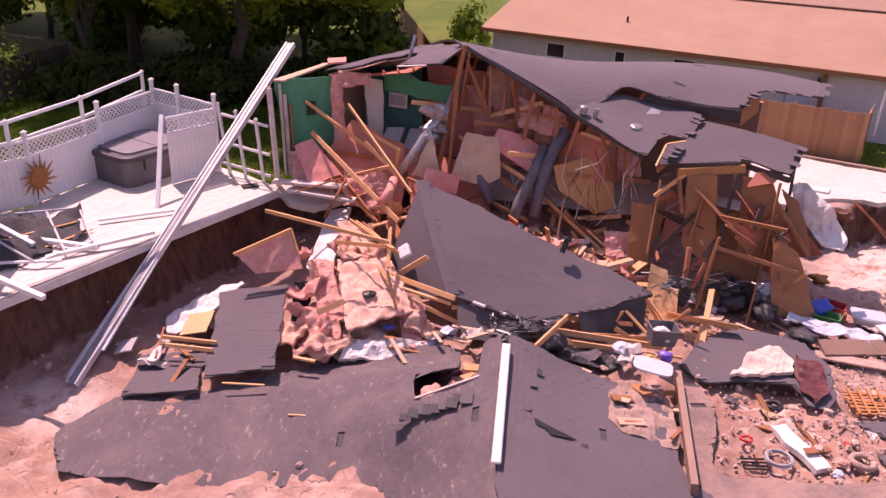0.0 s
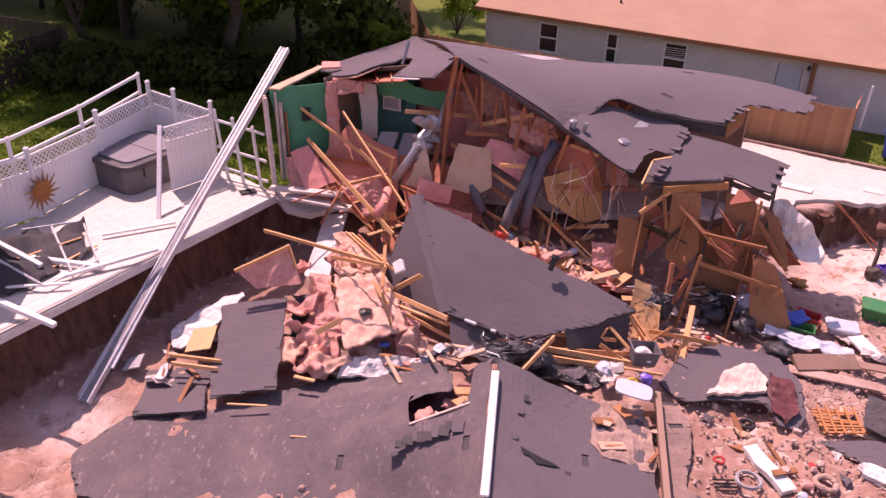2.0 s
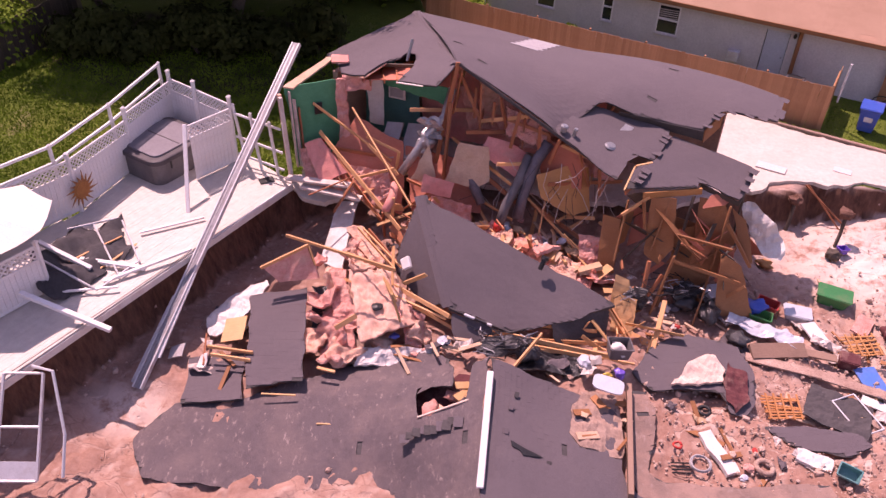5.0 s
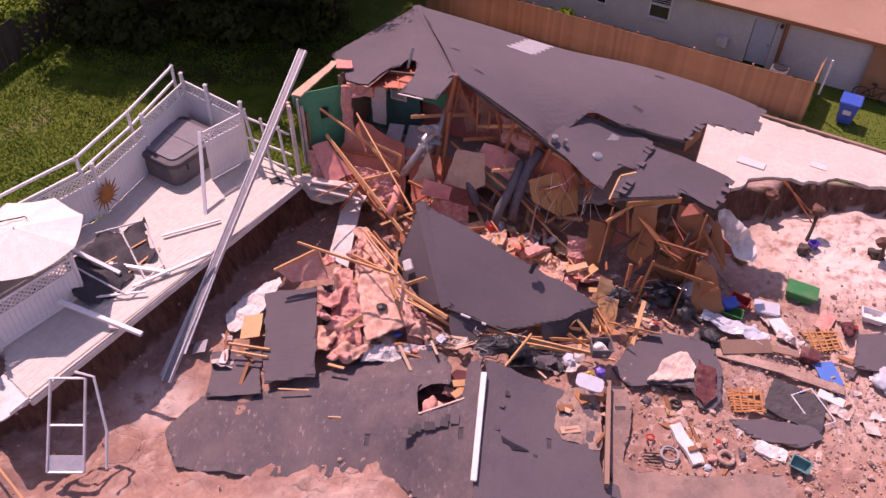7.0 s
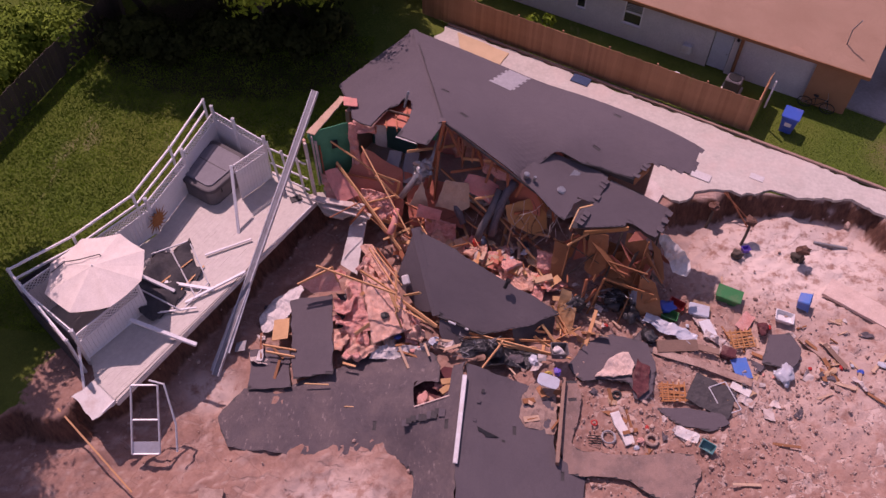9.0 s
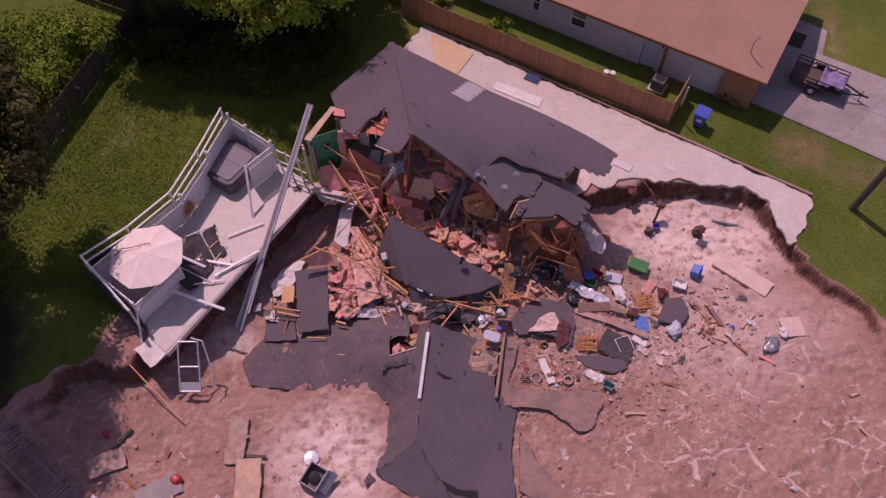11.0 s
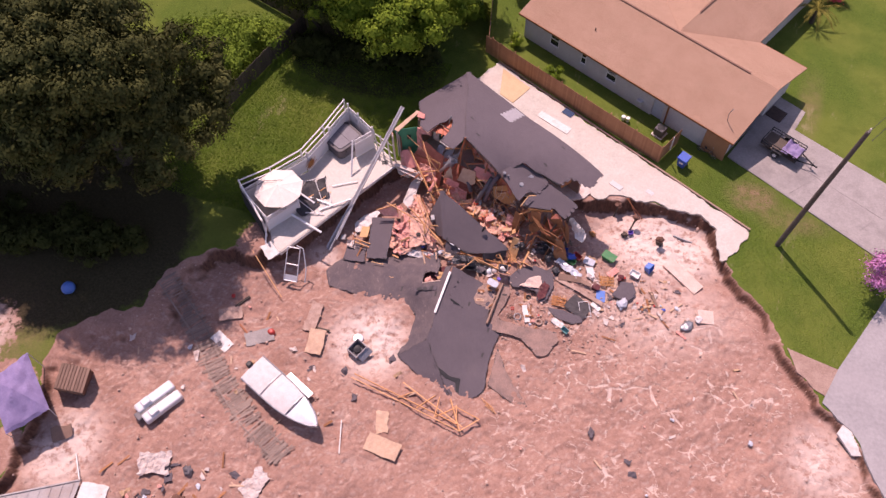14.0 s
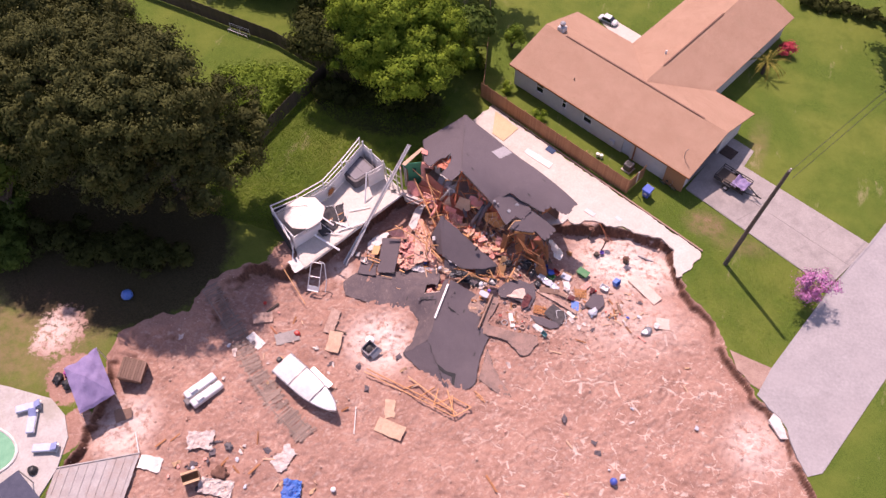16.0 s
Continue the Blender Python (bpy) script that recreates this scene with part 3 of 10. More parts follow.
def terrain(x, y):
    x, y = np.asarray(x, float), np.asarray(y, float)
    d = rim_distance(x, y) + 0.27 * ripple(x, y, 2.6, 1) + 0.08 * ripple(x, y, 0.9, 2)
    w = 1.0 / ((x[..., None] - _floor[:, 0]) ** 2 + (y[..., None] - _floor[:, 1]) ** 2 + 1.5) ** 1.5
    deep = (w * _floor[:, 2]).sum(-1) / w.sum(-1)
    # the western rim has slumped to a gentle slope
    slump = ease(1.5 - np.hypot((x + 18.5) / 4.0, (y - 5.0) / 5.5))
    down = deep * (0.84 * ease((d + 0.1) / (0.52 + 2.6 * slump)) + 0.16 * ease(d / 3.0))
    crumbs = ease(1.45 - np.hypot((x - 9.5) / 6.0, (y - 15.6) / 4.2))
    rough = ease(d / 0.8) * (0.045 * crumbs * ripple(x, y, 0.42, 8) + 0.13 * ripple(x, y, 5.5, 3) + 0.07 * ripple(x, y, 2.0, 4) + 0.045 * ripple(x, y, 0.8, 5))
    lawn = (1 - ease(d / 0.8)) * (0.03 * ripple(x, y, 9, 6) - 0.03)
    return down + rough + lawn, d


def ground_z(x, y):
    return float(terrain(np.array([x]), np.array([y]))[0][0])


def lines(lo, hi, step, far):
    mid = list(np.arange(lo, hi + step * 0.5, step))
    out, s, v = [], step, hi
    while v < far:
        s *= 1.35
        v += s
        out.append(v)
    low, s, v = [], step, lo
    while v > -far:
        s *= 1.35
        v -= s
        low.append(v)
    return np.array(low[::-1] + mid + out)


def plates(X, Y, D):
    """Small sharp steps where the crust broke, and how fresh each edge is."""
    out, fresh = np.zeros(X.shape), np.zeros(X.shape)
    for r, c in np.argwhere(D > 0.9):
        q = Vector((X[r, c], Y[r, c], 0))
        k = 5.0 * (noise.noise(q * 0.21) + 0.42 * noise.noise(q * 0.7 + UP * 7) + 0.16 * noise.noise(q * 2.3 + UP * 3))
        f = k - math.floor(k)
        out[r, c] = (max(0.0, (f - 0.88) / 0.12) - f) * 0.13
        fresh[r, c] = max(0.0, (f - 0.8) / 0.2)
    return out * ease((D - 0.9) / 1.5), fresh


def build_ground():
    gx, gy = lines(-23, 32.5, 0.125, 700), lines(-10, 26, 0.125, 700)
    gy = np.concatenate([gy[gy < -25], np.arange(-25, -10, 0.3), gy[gy >= -10]])
    X, Y = np.meshgrid(gx, gy)
    Z, D = terrain(X, Y)
    step, fresh = plates(X, Y, D)
    Z = Z + step
    verts = np.stack([X, Y, Z], -1).reshape(-1, 3)
    n, m = len(gx), len(gy)
    i = np.arange(m - 1)[:, None] * n + np.arange(n - 1)[None]
    faces = np.stack([i, i + 1, i + n + 1, i + n], -1).reshape(-1, 4)
    me = bpy.data.meshes.new("ground")
    me.from_pydata(verts.tolist(), [], faces.tolist())
    me.polygons.foreach_set("use_smooth", [True] * len(me.polygons))
    me.materials.append(GROUND)
    soil = me.attributes.new("soil", "FLOAT", "POINT")
    bare = np.maximum.reduce([ease((D + 0.35) / 0.5),
                              1.0 * ease(1.4 - np.hypot((X - 9.5) / 3.2, (Y - 24.6) / 1.6)),
                              0.53 * ease(1.7 - np.hypot((X + 27.0) / 2.5, (Y - 0.7) / 2.7)), 0.66 * ease(1.6 - np.hypot((X + 23.4) / 2.2, (Y + 2.4) / 2.3)), 0.9 * ease(1.3 - np.hypot((X + 21.2) / 1.5, (Y + 6.0) / 2.4)),
                              0.9 * ease(1.3 - np.hypot((X + 11.5) / 3.5, (Y - 13) / 3.0))])
    soil.data.foreach_set("value", bare.reshape(-1))
    dry = me.attributes.new("dry", "FLOAT", "POINT")
    worn = np.maximum.reduce([0.95 * ease(1.3 - np.hypot((X - 20.2) / 2.0, (Y - 27.9) / 1.5)), 0.5 * ease(1.3 - np.hypot((X - 23.0) / 3.0, (Y - 26.6) / 1.2)),
                              1.0 * ease(1.3 - np.hypot((X + 27.4) / 3.2, (Y - 0.8) / 2.8)), 0.75 * ease(1.4 - np.hypot((X + 28.5) / 6.0, (Y - 0.5) / 5.5)), 0.7 * ease(1.3 - np.hypot((X + 24.5) / 1.6, (Y + 1.2) / 2.4)), 0.5 * ease(1.3 - np.hypot((X - 23.5) / 1.0, (Y - 38.5) / 4.0))])
    dry.data.foreach_set("value", worn.reshape(-1))
    # Wide ellipses of litter and painted shade under oak and maple.
    litter_shade = me.attributes.new("litter_shade", "FLOAT", "POINT")
    litter_shade.data.foreach_set("value", np.maximum(ease(1.45 - np.hypot((X + 28.0) / 11.5, (Y - 9.8) / 9.2)), ease(1.4 - np.hypot((X + 12.0) / 7.5, (Y - 32.5) / 4.5))).reshape(-1))
    pale = me.attributes.new("pale", "FLOAT", "POINT")
    slid = np.maximum.reduce([ease(1.35 - np.hypot((X - 14.5) / 5.0, (Y - 22.4) / 3.2)),
                              1.0 * ease(1.25 - np.hypot((X + 2.9) / 3.3, (Y - 8.9) / 3.1)),
                              0.55 * ease(1.3 - np.hypot((X - 26.6) / 2.6, (Y - 9.2) / 3.0)),
                              0.45 * ease(1.3 - np.hypot((X - 15) / 6.0, (Y - 17.0) / 4.0)),
                              0.85 * ease(1.25 - np.hypot((X + 18.0) / 2.4, (Y + 4.4) / 3.4)),
                              0.65 * ease(1.3 - np.hypot((X + 8.4) / 1.3, (Y - 14.3) / 1.0)),
                              0.9 * ease(1.2 - np.hypot((X + 27.4) / 2.6, (Y - 0.6) / 2.6)),
                              0.35 * fresh])
    pale.data.foreach_set("value", slid.reshape(-1))
    crust = me.attributes.new("crust", "FLOAT", "POINT")
    crust.data.foreach_set("value", (0.22 + 0.78 * ease((X - 3.0) / 6.0) * ease((19.0 - Y) / 5.0)).reshape(-1))
    steep = np.hypot(*np.gradient(Z - step, gy, gx))
    scarp = me.attributes.new("scarp", "FLOAT", "POINT")
    scarp.data.foreach_set("value", (ease((steep - 0.7) / 0.9) * ease((D + 0.6) / 0.5)).reshape(-1))
    thing(new("ground", me), "mown green lawn broken by a pink sandy sinkhole", "ground", kind="structure")


build_ground()

GRASS_BLADE = leaf_material("grass_blades", (0.049, 0.099, 0.008), (0.180, 0.288, 0.026))


def lawn_blades(name, x0, x1, y0, y1, count, tall, seed, label):
    """Upright tufts of grass blades over a stretch of lawn."""
    rng = np.random.RandomState(seed)
    P = np.stack([rng.uniform(x0, x1, count), rng.uniform(y0, y1, count)], 1)
    Z, D = terrain(P[:, 0], P[:, 1])
    P, Z = P[D < -0.45], Z[D < -0.45]
    n = len(P)
    turn, h = rng.uniform(0, 2 * np.pi, n), tall * rng.uniform(0.5, 1.3, n)
    a = np.stack([np.cos(turn), np.sin(turn), np.zeros(n)], 1) * (tall * 0.42)
    base = np.concatenate([P, Z[:, None] - 0.02], 1)
    tip = base + np.stack([rng.normal(0, 0.5, n) * h, rng.normal(0, 0.5, n) * h, h], 1)
    V = np.stack([base - a, base + a, tip], 1).reshape(-1, 3)
    me = bpy.data.meshes.new(name)
    me.from_pydata(V.tolist(), [], np.arange(n * 3).reshape(-1, 3).tolist())
    me.materials.append(GRASS_BLADE)
    thing(new(name, me), label, "grass", kind="stuff")


lawn_blades("lawn_grass", -22.5, -5.0, 15.0, 34.0, 130000, 0.085, 5, "uneven green lawn grass beside the terrace")
lawn_blades("yard_grass", 10.0, 31.0, 12.0, 32.0, 60000, 0.07, 6, "short green lawn grass between house and street")

# the frame of the two houses: u runs along their long walls, v away from the hole
CORNER = Vector((17.75, 30.15, 0))
DIR_U, DIR_V = Vector((-0.906, 0.4226, 0)).normalized(), Vector((0.4226, 0.906, 0)).normalized()


def uv(u, v, z=0.0):
    return CORNER + DIR_U * u + DIR_V * v + UP * z


def flat_plate(name, pts, z, thick, material, label, category):
    bm = prism(bmesh.new(), [(p[0], p[1], z) for p in pts], thick)
    return thing(part(name, bm, material), label, category, kind="structure")


flat_plate("road", [(26.35, 13.5), (27.0, 15.6), (30.7, 24.2), (33.7, 30.2), (33.7 + 118, 30.2 + 255), (41.4 + 118, 30.2 + 255), (35.4, 17.5), (31.3, 8.3), (30.3, 7.7), (29.5, 8.9), (28.95, 9.95), (28.6, 10.9), (28.05, 11.6), (27.2, 12.1), (26.7, 12.6), (26.2, 12.95)],
           0.05, 0.16, ASPHALT, "pale worn asphalt street broken off at the hole", "road")


def driveway():
    """The neighbour's drive, in concrete bays."""
    a, b, c, d = Vector((18.05, 31.2, 0)), Vector((30.5, 24.6, 0)), Vector((33.7, 30.1, 0)), Vector((22.5, 35.4, 0))
    root = flat_plate("driveway", [(17.9, 31.2), (30.6, 24.45), (33.85, 30.15), (22.55, 35.5), (23.2, 37.65), (20.9, 38.8)], 0.045, 0.12, CONCRETE_GREY, "grey concrete driveway in bays, stained by tyres", "driveway")
    cuts = (0.0, 0.36, 0.74, 1.0)
    for k0, k1 in zip(cuts, cuts[1:]):
        for s0, s1 in ((0.0, 0.5), (0.5, 1.0)):
            quad = [a.lerp(b, k).lerp(d.lerp(c, k), s) for k, s in ((k0, s0), (k1, s0), (k1, s1), (k0, s1))]
            mid = sum(quad, Vector()) / 4
            part("concrete_bay", prism(bmesh.new(), [mid + (q - mid) * 0.985 + UP * 0.062 for q in quad], 0.03), CONCRETE_GREY, root)


driveway()


def broken_slab():
    pts = [uv(19.6, -3.5), uv(-4.4, -3.9), uv(-4.75, -4.2), uv(-4.65, -7.2), (18.6, 21.6, 0), (18.2, 23.0, 0), (17.9, 24.3, 0), (16.9, 25.0, 0), (15.8, 25.1, 0), (14.6, 24.9, 0),
           (13.3, 25.2, 0), (12.1, 24.8, 0), (11.0, 25.0, 0), (9.4, 24.1, 0), uv(6.6, -9.0), uv(19.6, -9.0)]
    p = Panel([(q[0], q[1], 0.07) for q in pts], DIR_U)
    slab = part("concrete_slab", p.sheet(0.2, 0.14, 0.22), CONCRETE)
    thing(slab, "pale concrete side yard slab with a broken overhanging edge", "slab", kind="structure")
    kerb = bmesh.new()
    bar(kerb, uv(19.6, -3.35, 0.08), uv(-4.6, -3.75, 0.08), 0.14, 0.16, 0, 0.02)
    part("kerb", kerb, STUCCO_BROWN, slab, "low dark timber edging")
    for u, v, s in ((2.6, -5.9, 0.6),):
        bm = bmesh.new()
        box(bm, pose(*uv(u, v, 0.085), 0, 0, -25), s, s * 0.6, 0.02, 0.005)
        part("paving_tile", bm, STUCCO if u < 5 else TUB_GREY, slab)


broken_slab()


flat_plate("soil_shelf", [(23.75, 16.15), (25.4, 15.85), (27.0, 15.6), (26.4, 13.45), (25.6, 13.75), (25.05, 14.3), (24.5, 14.6), (24.2, 15.3)], 0.03, 0.6, SHELF_SOIL, "bare brown soil shelf between lawn and street", "soil")


def kerb_remains():
    """The broken corner of the street: a white kerb piece and a soil shelf."""
    bm = prism(bmesh.new(), [(27.6, 12.0, 0.03), (28.5, 11.4, 0.02), (29.1, 10.3, -0.1), (28.3, 10.2, -0.35), (27.3, 11.3, -0.2)], 0.16)
    thing(part("broken_kerb", bm, WHITE_PAINT), "broken white concrete kerb piece hanging over the hole", "kerb")


kerb_remains()


def clods():
    """Loose lumps of soil all over the hole, and a dark crumbling lip."""
    rng = random.Random(11)
    verts, faces = [], []
    base = bmesh.new()
    bmesh.ops.create_icosphere(base, subdivisions=1, radius=1.0)
    bv = [v.co.copy() for v in base.verts]
    bf = [[v.index for v in f.verts] for f in base.faces]
    base.free()
    places = []
    while len(places) < 3600:
        x, y = rng.uniform(-21, 29), rng.uniform(-9, 25)
        places.append((x, y))
    while len(places) < 7200:
        places.append((rng.gauss(9.5, 3.4), rng.gauss(15.6, 2.6)))
    P = np.array(places)
    Z, D = terrain(P[:, 0], P[:, 1])
    for (x, y), z, d in zip(places, Z, D):
        if d < 0.15 or (-1.5 < x < 5.0 and 14.8 < y < 18.2):
            continue
        near = 0.25 + 0.35 * math.exp(-d / 2.0)
        near = max(near, math.exp(-math.hypot(x - 10, y - 17) / 6) * 0.5)
        if near > 0.3 and d > 1.5:
            near = 0.1
        s = rng.uniform(0.02, 0.09) * (1 + 1.4 * (rng.random() < 0.08)) * (0.25 + 1.0 * near)
        turn = Euler((rng.uniform(0, 6), rng.uniform(0, 6), rng.uniform(0, 6))).to_matrix()
        k = len(verts)
        grow = [rng.uniform(0.65, 1.25) for _ in bv]
        verts += [tuple(turn @ (v * s * g) * 1.0 + Vector((x, y, z + s * 0.1))) for v, g in zip(bv, grow)]
        faces += [[q + k for q in f] for f in bf]
    me = bpy.data.meshes.new("soil_clods")
    me.from_pydata(verts, [], faces)
    me.materials.append(plain("sand_crumbs", (0.38, 0.235, 0.185), (0.58, 0.42, 0.345), 2.5, 0.97, 0, 0.8, 0.03, 0.1))
    thing(new("soil_clods", me), "loose pink sand clods and stones scattered in the hole", "rubble", kind="stuff")


clods()

# ---- the neighbour's house ----
TAN_BASE = plain("tan_roof_base", (0.33, 0.19, 0.125), (0.42, 0.25, 0.17), 3, 0.9)


def house_plane(root, name, pts, material, courses=0.145):
    """A roof slope as a plate with raised courses of shingles."""
    sheet = part(name, prism(bmesh.new(), pts, 0.10), [TAN_BASE], root)
    p = Panel(pts, DIR_U if name == "roof" else pts[1] - pts[0])
    joined_boxes("shingle_field", p.shingle_boxes(0.6, 0.29, 0.0, random.Random(3), 0.014), material, sheet, "sun-faded tan shingles in courses")


def window_unit(root, u, w, h, sill, v=0.42, wall=None):
    """A sash window in the long wall: white frame, two panes, sill."""
    base = uv(u, v, sill)
    turn = Matrix((-DIR_U, DIR_V, UP)).transposed().to_4x4()
    m = Matrix.Translation(base) @ turn
    bm = bmesh.new()
    for x, z, sx, sz in ((-w / 2, h / 2, 0.06, h + 0.06), (w / 2, h / 2, 0.06, h + 0.06), (0, 0, w, 0.06), (0, h, w, 0.06), (0, h / 2, w, 0.07)):
        box(bm, m @ pose(x, -0.03, z), sx, 0.08, sz, 0.008)
    win = part("window", bm, WHITE_VINYL, root, "white-framed sash window with dark panes")
    for k in (0.25, 0.75):
        bm = bmesh.new()
        box(bm, m @ pose(0, 0.0, h * k), w - 0.05, 0.02, h / 2 - 0.05)
        part("pane", bm, GLASS_DARK, win)
    bm = bmesh.new()
    box(bm, m @ pose(0, -0.07, -0.06), w + 0.16, 0.14, 0.05, 0.008)
    part("sill", bm, STUCCO, win)
    if wall:
        for k in range(5):
            bm = bmesh.new()
            bar(bm, m @ Vector((-w / 2 + 0.04, -0.06, h * 0.55 + k * 0.09)), m @ Vector((w / 2 - 0.04, -0.06, h * 0.58 + k * 0.09)), 0.012, 0.02)
            part("grille_bar", bm, WHITE_VINYL, win)


def neighbour_house():
    root = empty("house", uv(10, 5))
    thing(root, "single-storey grey stucco house with a tan shingle roof", "house")
    L, W, H = 20.0, 9.9, 2.52
    v0, u0 = 0.45, 0.55

    def wall(name, a, b, z1=H, th=0.2):
        bm = bmesh.new()
        bar(bm, uv(*a, z1 / 2), uv(*b, z1 / 2), th, z1)
        return part(name, bm, STUCCO, root)

    # the long wall in stretches, so that windows and the side door are real openings
    gaps = [(6.15, 7.1, 0.05, 2.1), (10.72, 11.68, 0.92, 2.2), (13.72, 14.22, 0.92, 2.2), (16.5, 17.4, 0.92, 2.2)]
    u = u0
    for a, b, lo, hi in gaps + [(L, L, 0, 0)]:
        bm = bmesh.new()
        bar(bm, uv(u, v0 + 0.1, H / 2), uv(a, v0 + 0.1, H / 2), 0.2, H)
        if hi:
            bar(bm, uv(a, v0 + 0.1, (H + hi) / 2), uv(b, v0 + 0.1, (H + hi) / 2), 0.2, H - hi)
            if lo > 0.2:
                bar(bm, uv(a, v0 + 0.1, lo / 2), uv(b, v0 + 0.1, lo / 2), 0.2, lo)
        part("wall", bm, STUCCO, root)
        u = b
    for (a, b, lo, hi), grille in zip(gaps[1:], (True, False, False)):
        window_unit(root, (a + b) / 2, b - a - 0.04, hi - lo - 0.04, lo + 0.02, v0 + 0.06, grille)
    bm = bmesh.new()
    bar(bm, uv(6.17, v0 + 0.12, 1.07), uv(7.08, v0 + 0.12, 1.07), 0.06, 2.04, 0, 0.01)
    door = part("door", bm, plain("pale_door", (0.42, 0.46, 0.52), (0.50, 0.54, 0.60), 2, 0.5), root, "pale blue-grey side door")
    bm = bmesh.new()
    lumpy(bm, pose(*uv(6.28, v0 + 0.06, 1.0)), 0.07, 0.07, 0.07, 0)
    part("door_knob", bm, GREY_METAL, door)
    for a, b in (((L, v0), (L, W)), ((u0, W), (L, W))):
        wall("wall", a, b)
    # the east end: a garage mouth under the gable
    wall("wall", (u0 + 0.1, v0 + 0.2), (u0 + 0.1, 1.5))
    wall("wall", (u0 + 0.1, 6.4), (u0 + 0.1, W))
    bm = bmesh.new()
    bar(bm, uv(u0 + 0.1, 1.5, 2.36), uv(u0 + 0.1, 6.4, 2.36), 0.2, 0.32)
    part("lintel", bm, STUCCO, root)
    wall("wall", (4.2, v0 + 0.2), (4.2, W), H)
    bm = prism(bmesh.new(), [uv(u0, 0.5, 0.06), uv(4.2, 0.5, 0.06), uv(4.2, W, 0.06), uv(u0, W, 0.06)], 0.1)
    part("garage_floor", bm, CONCRETE_GREY, root)
    # gable triangles
    RID, RZ = 5.25, 4.22
    for ug in (u0 + 0.1, L - 0.05):
        bm = bmesh.new()
        pts = [uv(ug, v0, H), uv(ug, W + 0.1, H), uv(ug, RID, RZ - 0.16)]
        vs = [bm.verts.new(p) for p in pts] + [bm.verts.new(p + DIR_U * 0.12) for p in pts]
        for f in ((0, 1, 2), (5, 4, 3), (0, 3, 4, 1), (1, 4, 5, 2), (2, 5, 3, 0)):
            bm.faces.new([vs[k] for k in f])
        part("gable", bm, STUCCO, root)
    # slopes: the front one, the back one cut by the wing, and the wing's two
    u1 = 20.5
    house_plane(root, "roof", [uv(0, 0, 2.58), uv(u1, 0, 2.58), uv(u1, RID, RZ), uv(0, RID, RZ)], SHINGLE_TAN)
    house_plane(root, "roof", [uv(u1, 10.55, 2.58), uv(13.7, 10.55, 2.58), uv(8.95, RID + 0.23, 4.15), uv(8.95, RID, RZ), uv(u1, RID, RZ)], SHINGLE_TAN)
    house_plane(root, "roof", [uv(4.2, 10.55, 2.58), uv(0, 10.55, 2.58), uv(0, RID, RZ), uv(8.95, RID, RZ), uv(8.95, RID + 0.23, 4.15)], SHINGLE_TAN)
    wn = 25.0
    house_plane(root, "roof_wing", [uv(13.7, 10.5, 2.58), uv(13.7, wn, 2.58), uv(8.95, wn, 4.15), uv(8.95, RID + 0.23, 4.15)], SHINGLE_TAN)
    house_plane(root, "roof_wing", [uv(4.2, wn, 2.58), uv(4.2, 10.5, 2.58), uv(8.95, RID + 0.23, 4.15), uv(8.95, wn, 4.15)], SHINGLE_TAN)
    wall("wall", (13.2, 10.0), (13.2, wn - 0.5))
    wall("wall", (4.7, 10.0), (4.7, wn - 0.5))
    wall("wall", (4.7, wn - 0.5), (13.2, wn - 0.5))
    for a, b in ((uv(2.4, RID, RZ + 0.05), uv(18.0, RID, RZ + 0.05)), (uv(8.95, 8.4, 4.22), uv(8.95, 18.6, 4.22))):
        bm = bmesh.new()
        bar(bm, a, b, 0.16, 0.07, 0, 0.02)
        part("ridge_vent", bm, plain("brown_vent", (0.16, 0.085, 0.06), (0.22, 0.12, 0.085), 5, 0.8), root, "dark brown ridge vent strip")
    bm = bmesh.new()
    for a, b in ((uv(0, -0.03, 2.50), uv(u1, -0.03, 2.50)), (uv(0, 10.58, 2.50), uv(4.2, 10.58, 2.50))):
        bar(bm, a, b, 0.05, 0.17, 0, 0.005)
    part("fascia", bm, BOARD_BROWN, root, "brown fascia board along the eave")
    # roof fittings
    t = empty("roof_vent", uv(18.9, 5.6, 4.1))
    t.parent = root
    t.matrix_parent_inverse = root.matrix_basis.inverted()
    part("curb", box(bmesh.new(), pose(*uv(18.9, 5.7, 4.35), 0, 0, -25), 0.7, 0.7, 0.5, 0.03), STUCCO, t)
    part("turbine", lathe(bmesh.new(), [(0.12, 4.5), (0.14, 4.75), (0.26, 4.8), (0.28, 5.0), (0.12, 5.1)], 14, Matrix.Translation(uv(18.9, 5.7) * 1.0)), GREY_METAL, t)
    part("vent_pipe", tube(bmesh.new(), [uv(9.9, 10.2, 3.3), uv(9.9, 10.2, 4.25)], 0.09), WHITE_VINYL, root, "white roof vent pipe")
    part("vent_pipe", tube(bmesh.new(), [uv(14.3, 2.0, 3.0), uv(14.3, 2.0, 3.45)], 0.05), BLACK, root)
    mast = bmesh.new()
    tube(mast, [uv(1.5, 1.3, 2.9), uv(1.55, 1.2, 3.8), uv(1.35, 1.1, 4.4)], 0.03, 6)
    part("service_mast", mast, GREY_METAL, root)
    bm = bmesh.new()
    bar(bm, uv(5.75, 0.35, 0.1), uv(5.75, 0.35, 2.4), 0.1, 0.14)
    part("downpipe", bm, BOARD_BROWN, root)
    part("lamp", lumpy(bmesh.new(), pose(*uv(5.95, 0.28, 2.1)), 0.14, 0.14, 0.22, 0), BLACK, root, "small black wall lamp")
    p = Panel([uv(0.35, 0.3, 2.3), uv(2.3, 0.22, 2.3), uv(2.3, 0.22, 0.1), uv(0.35, 0.3, 0.1)])
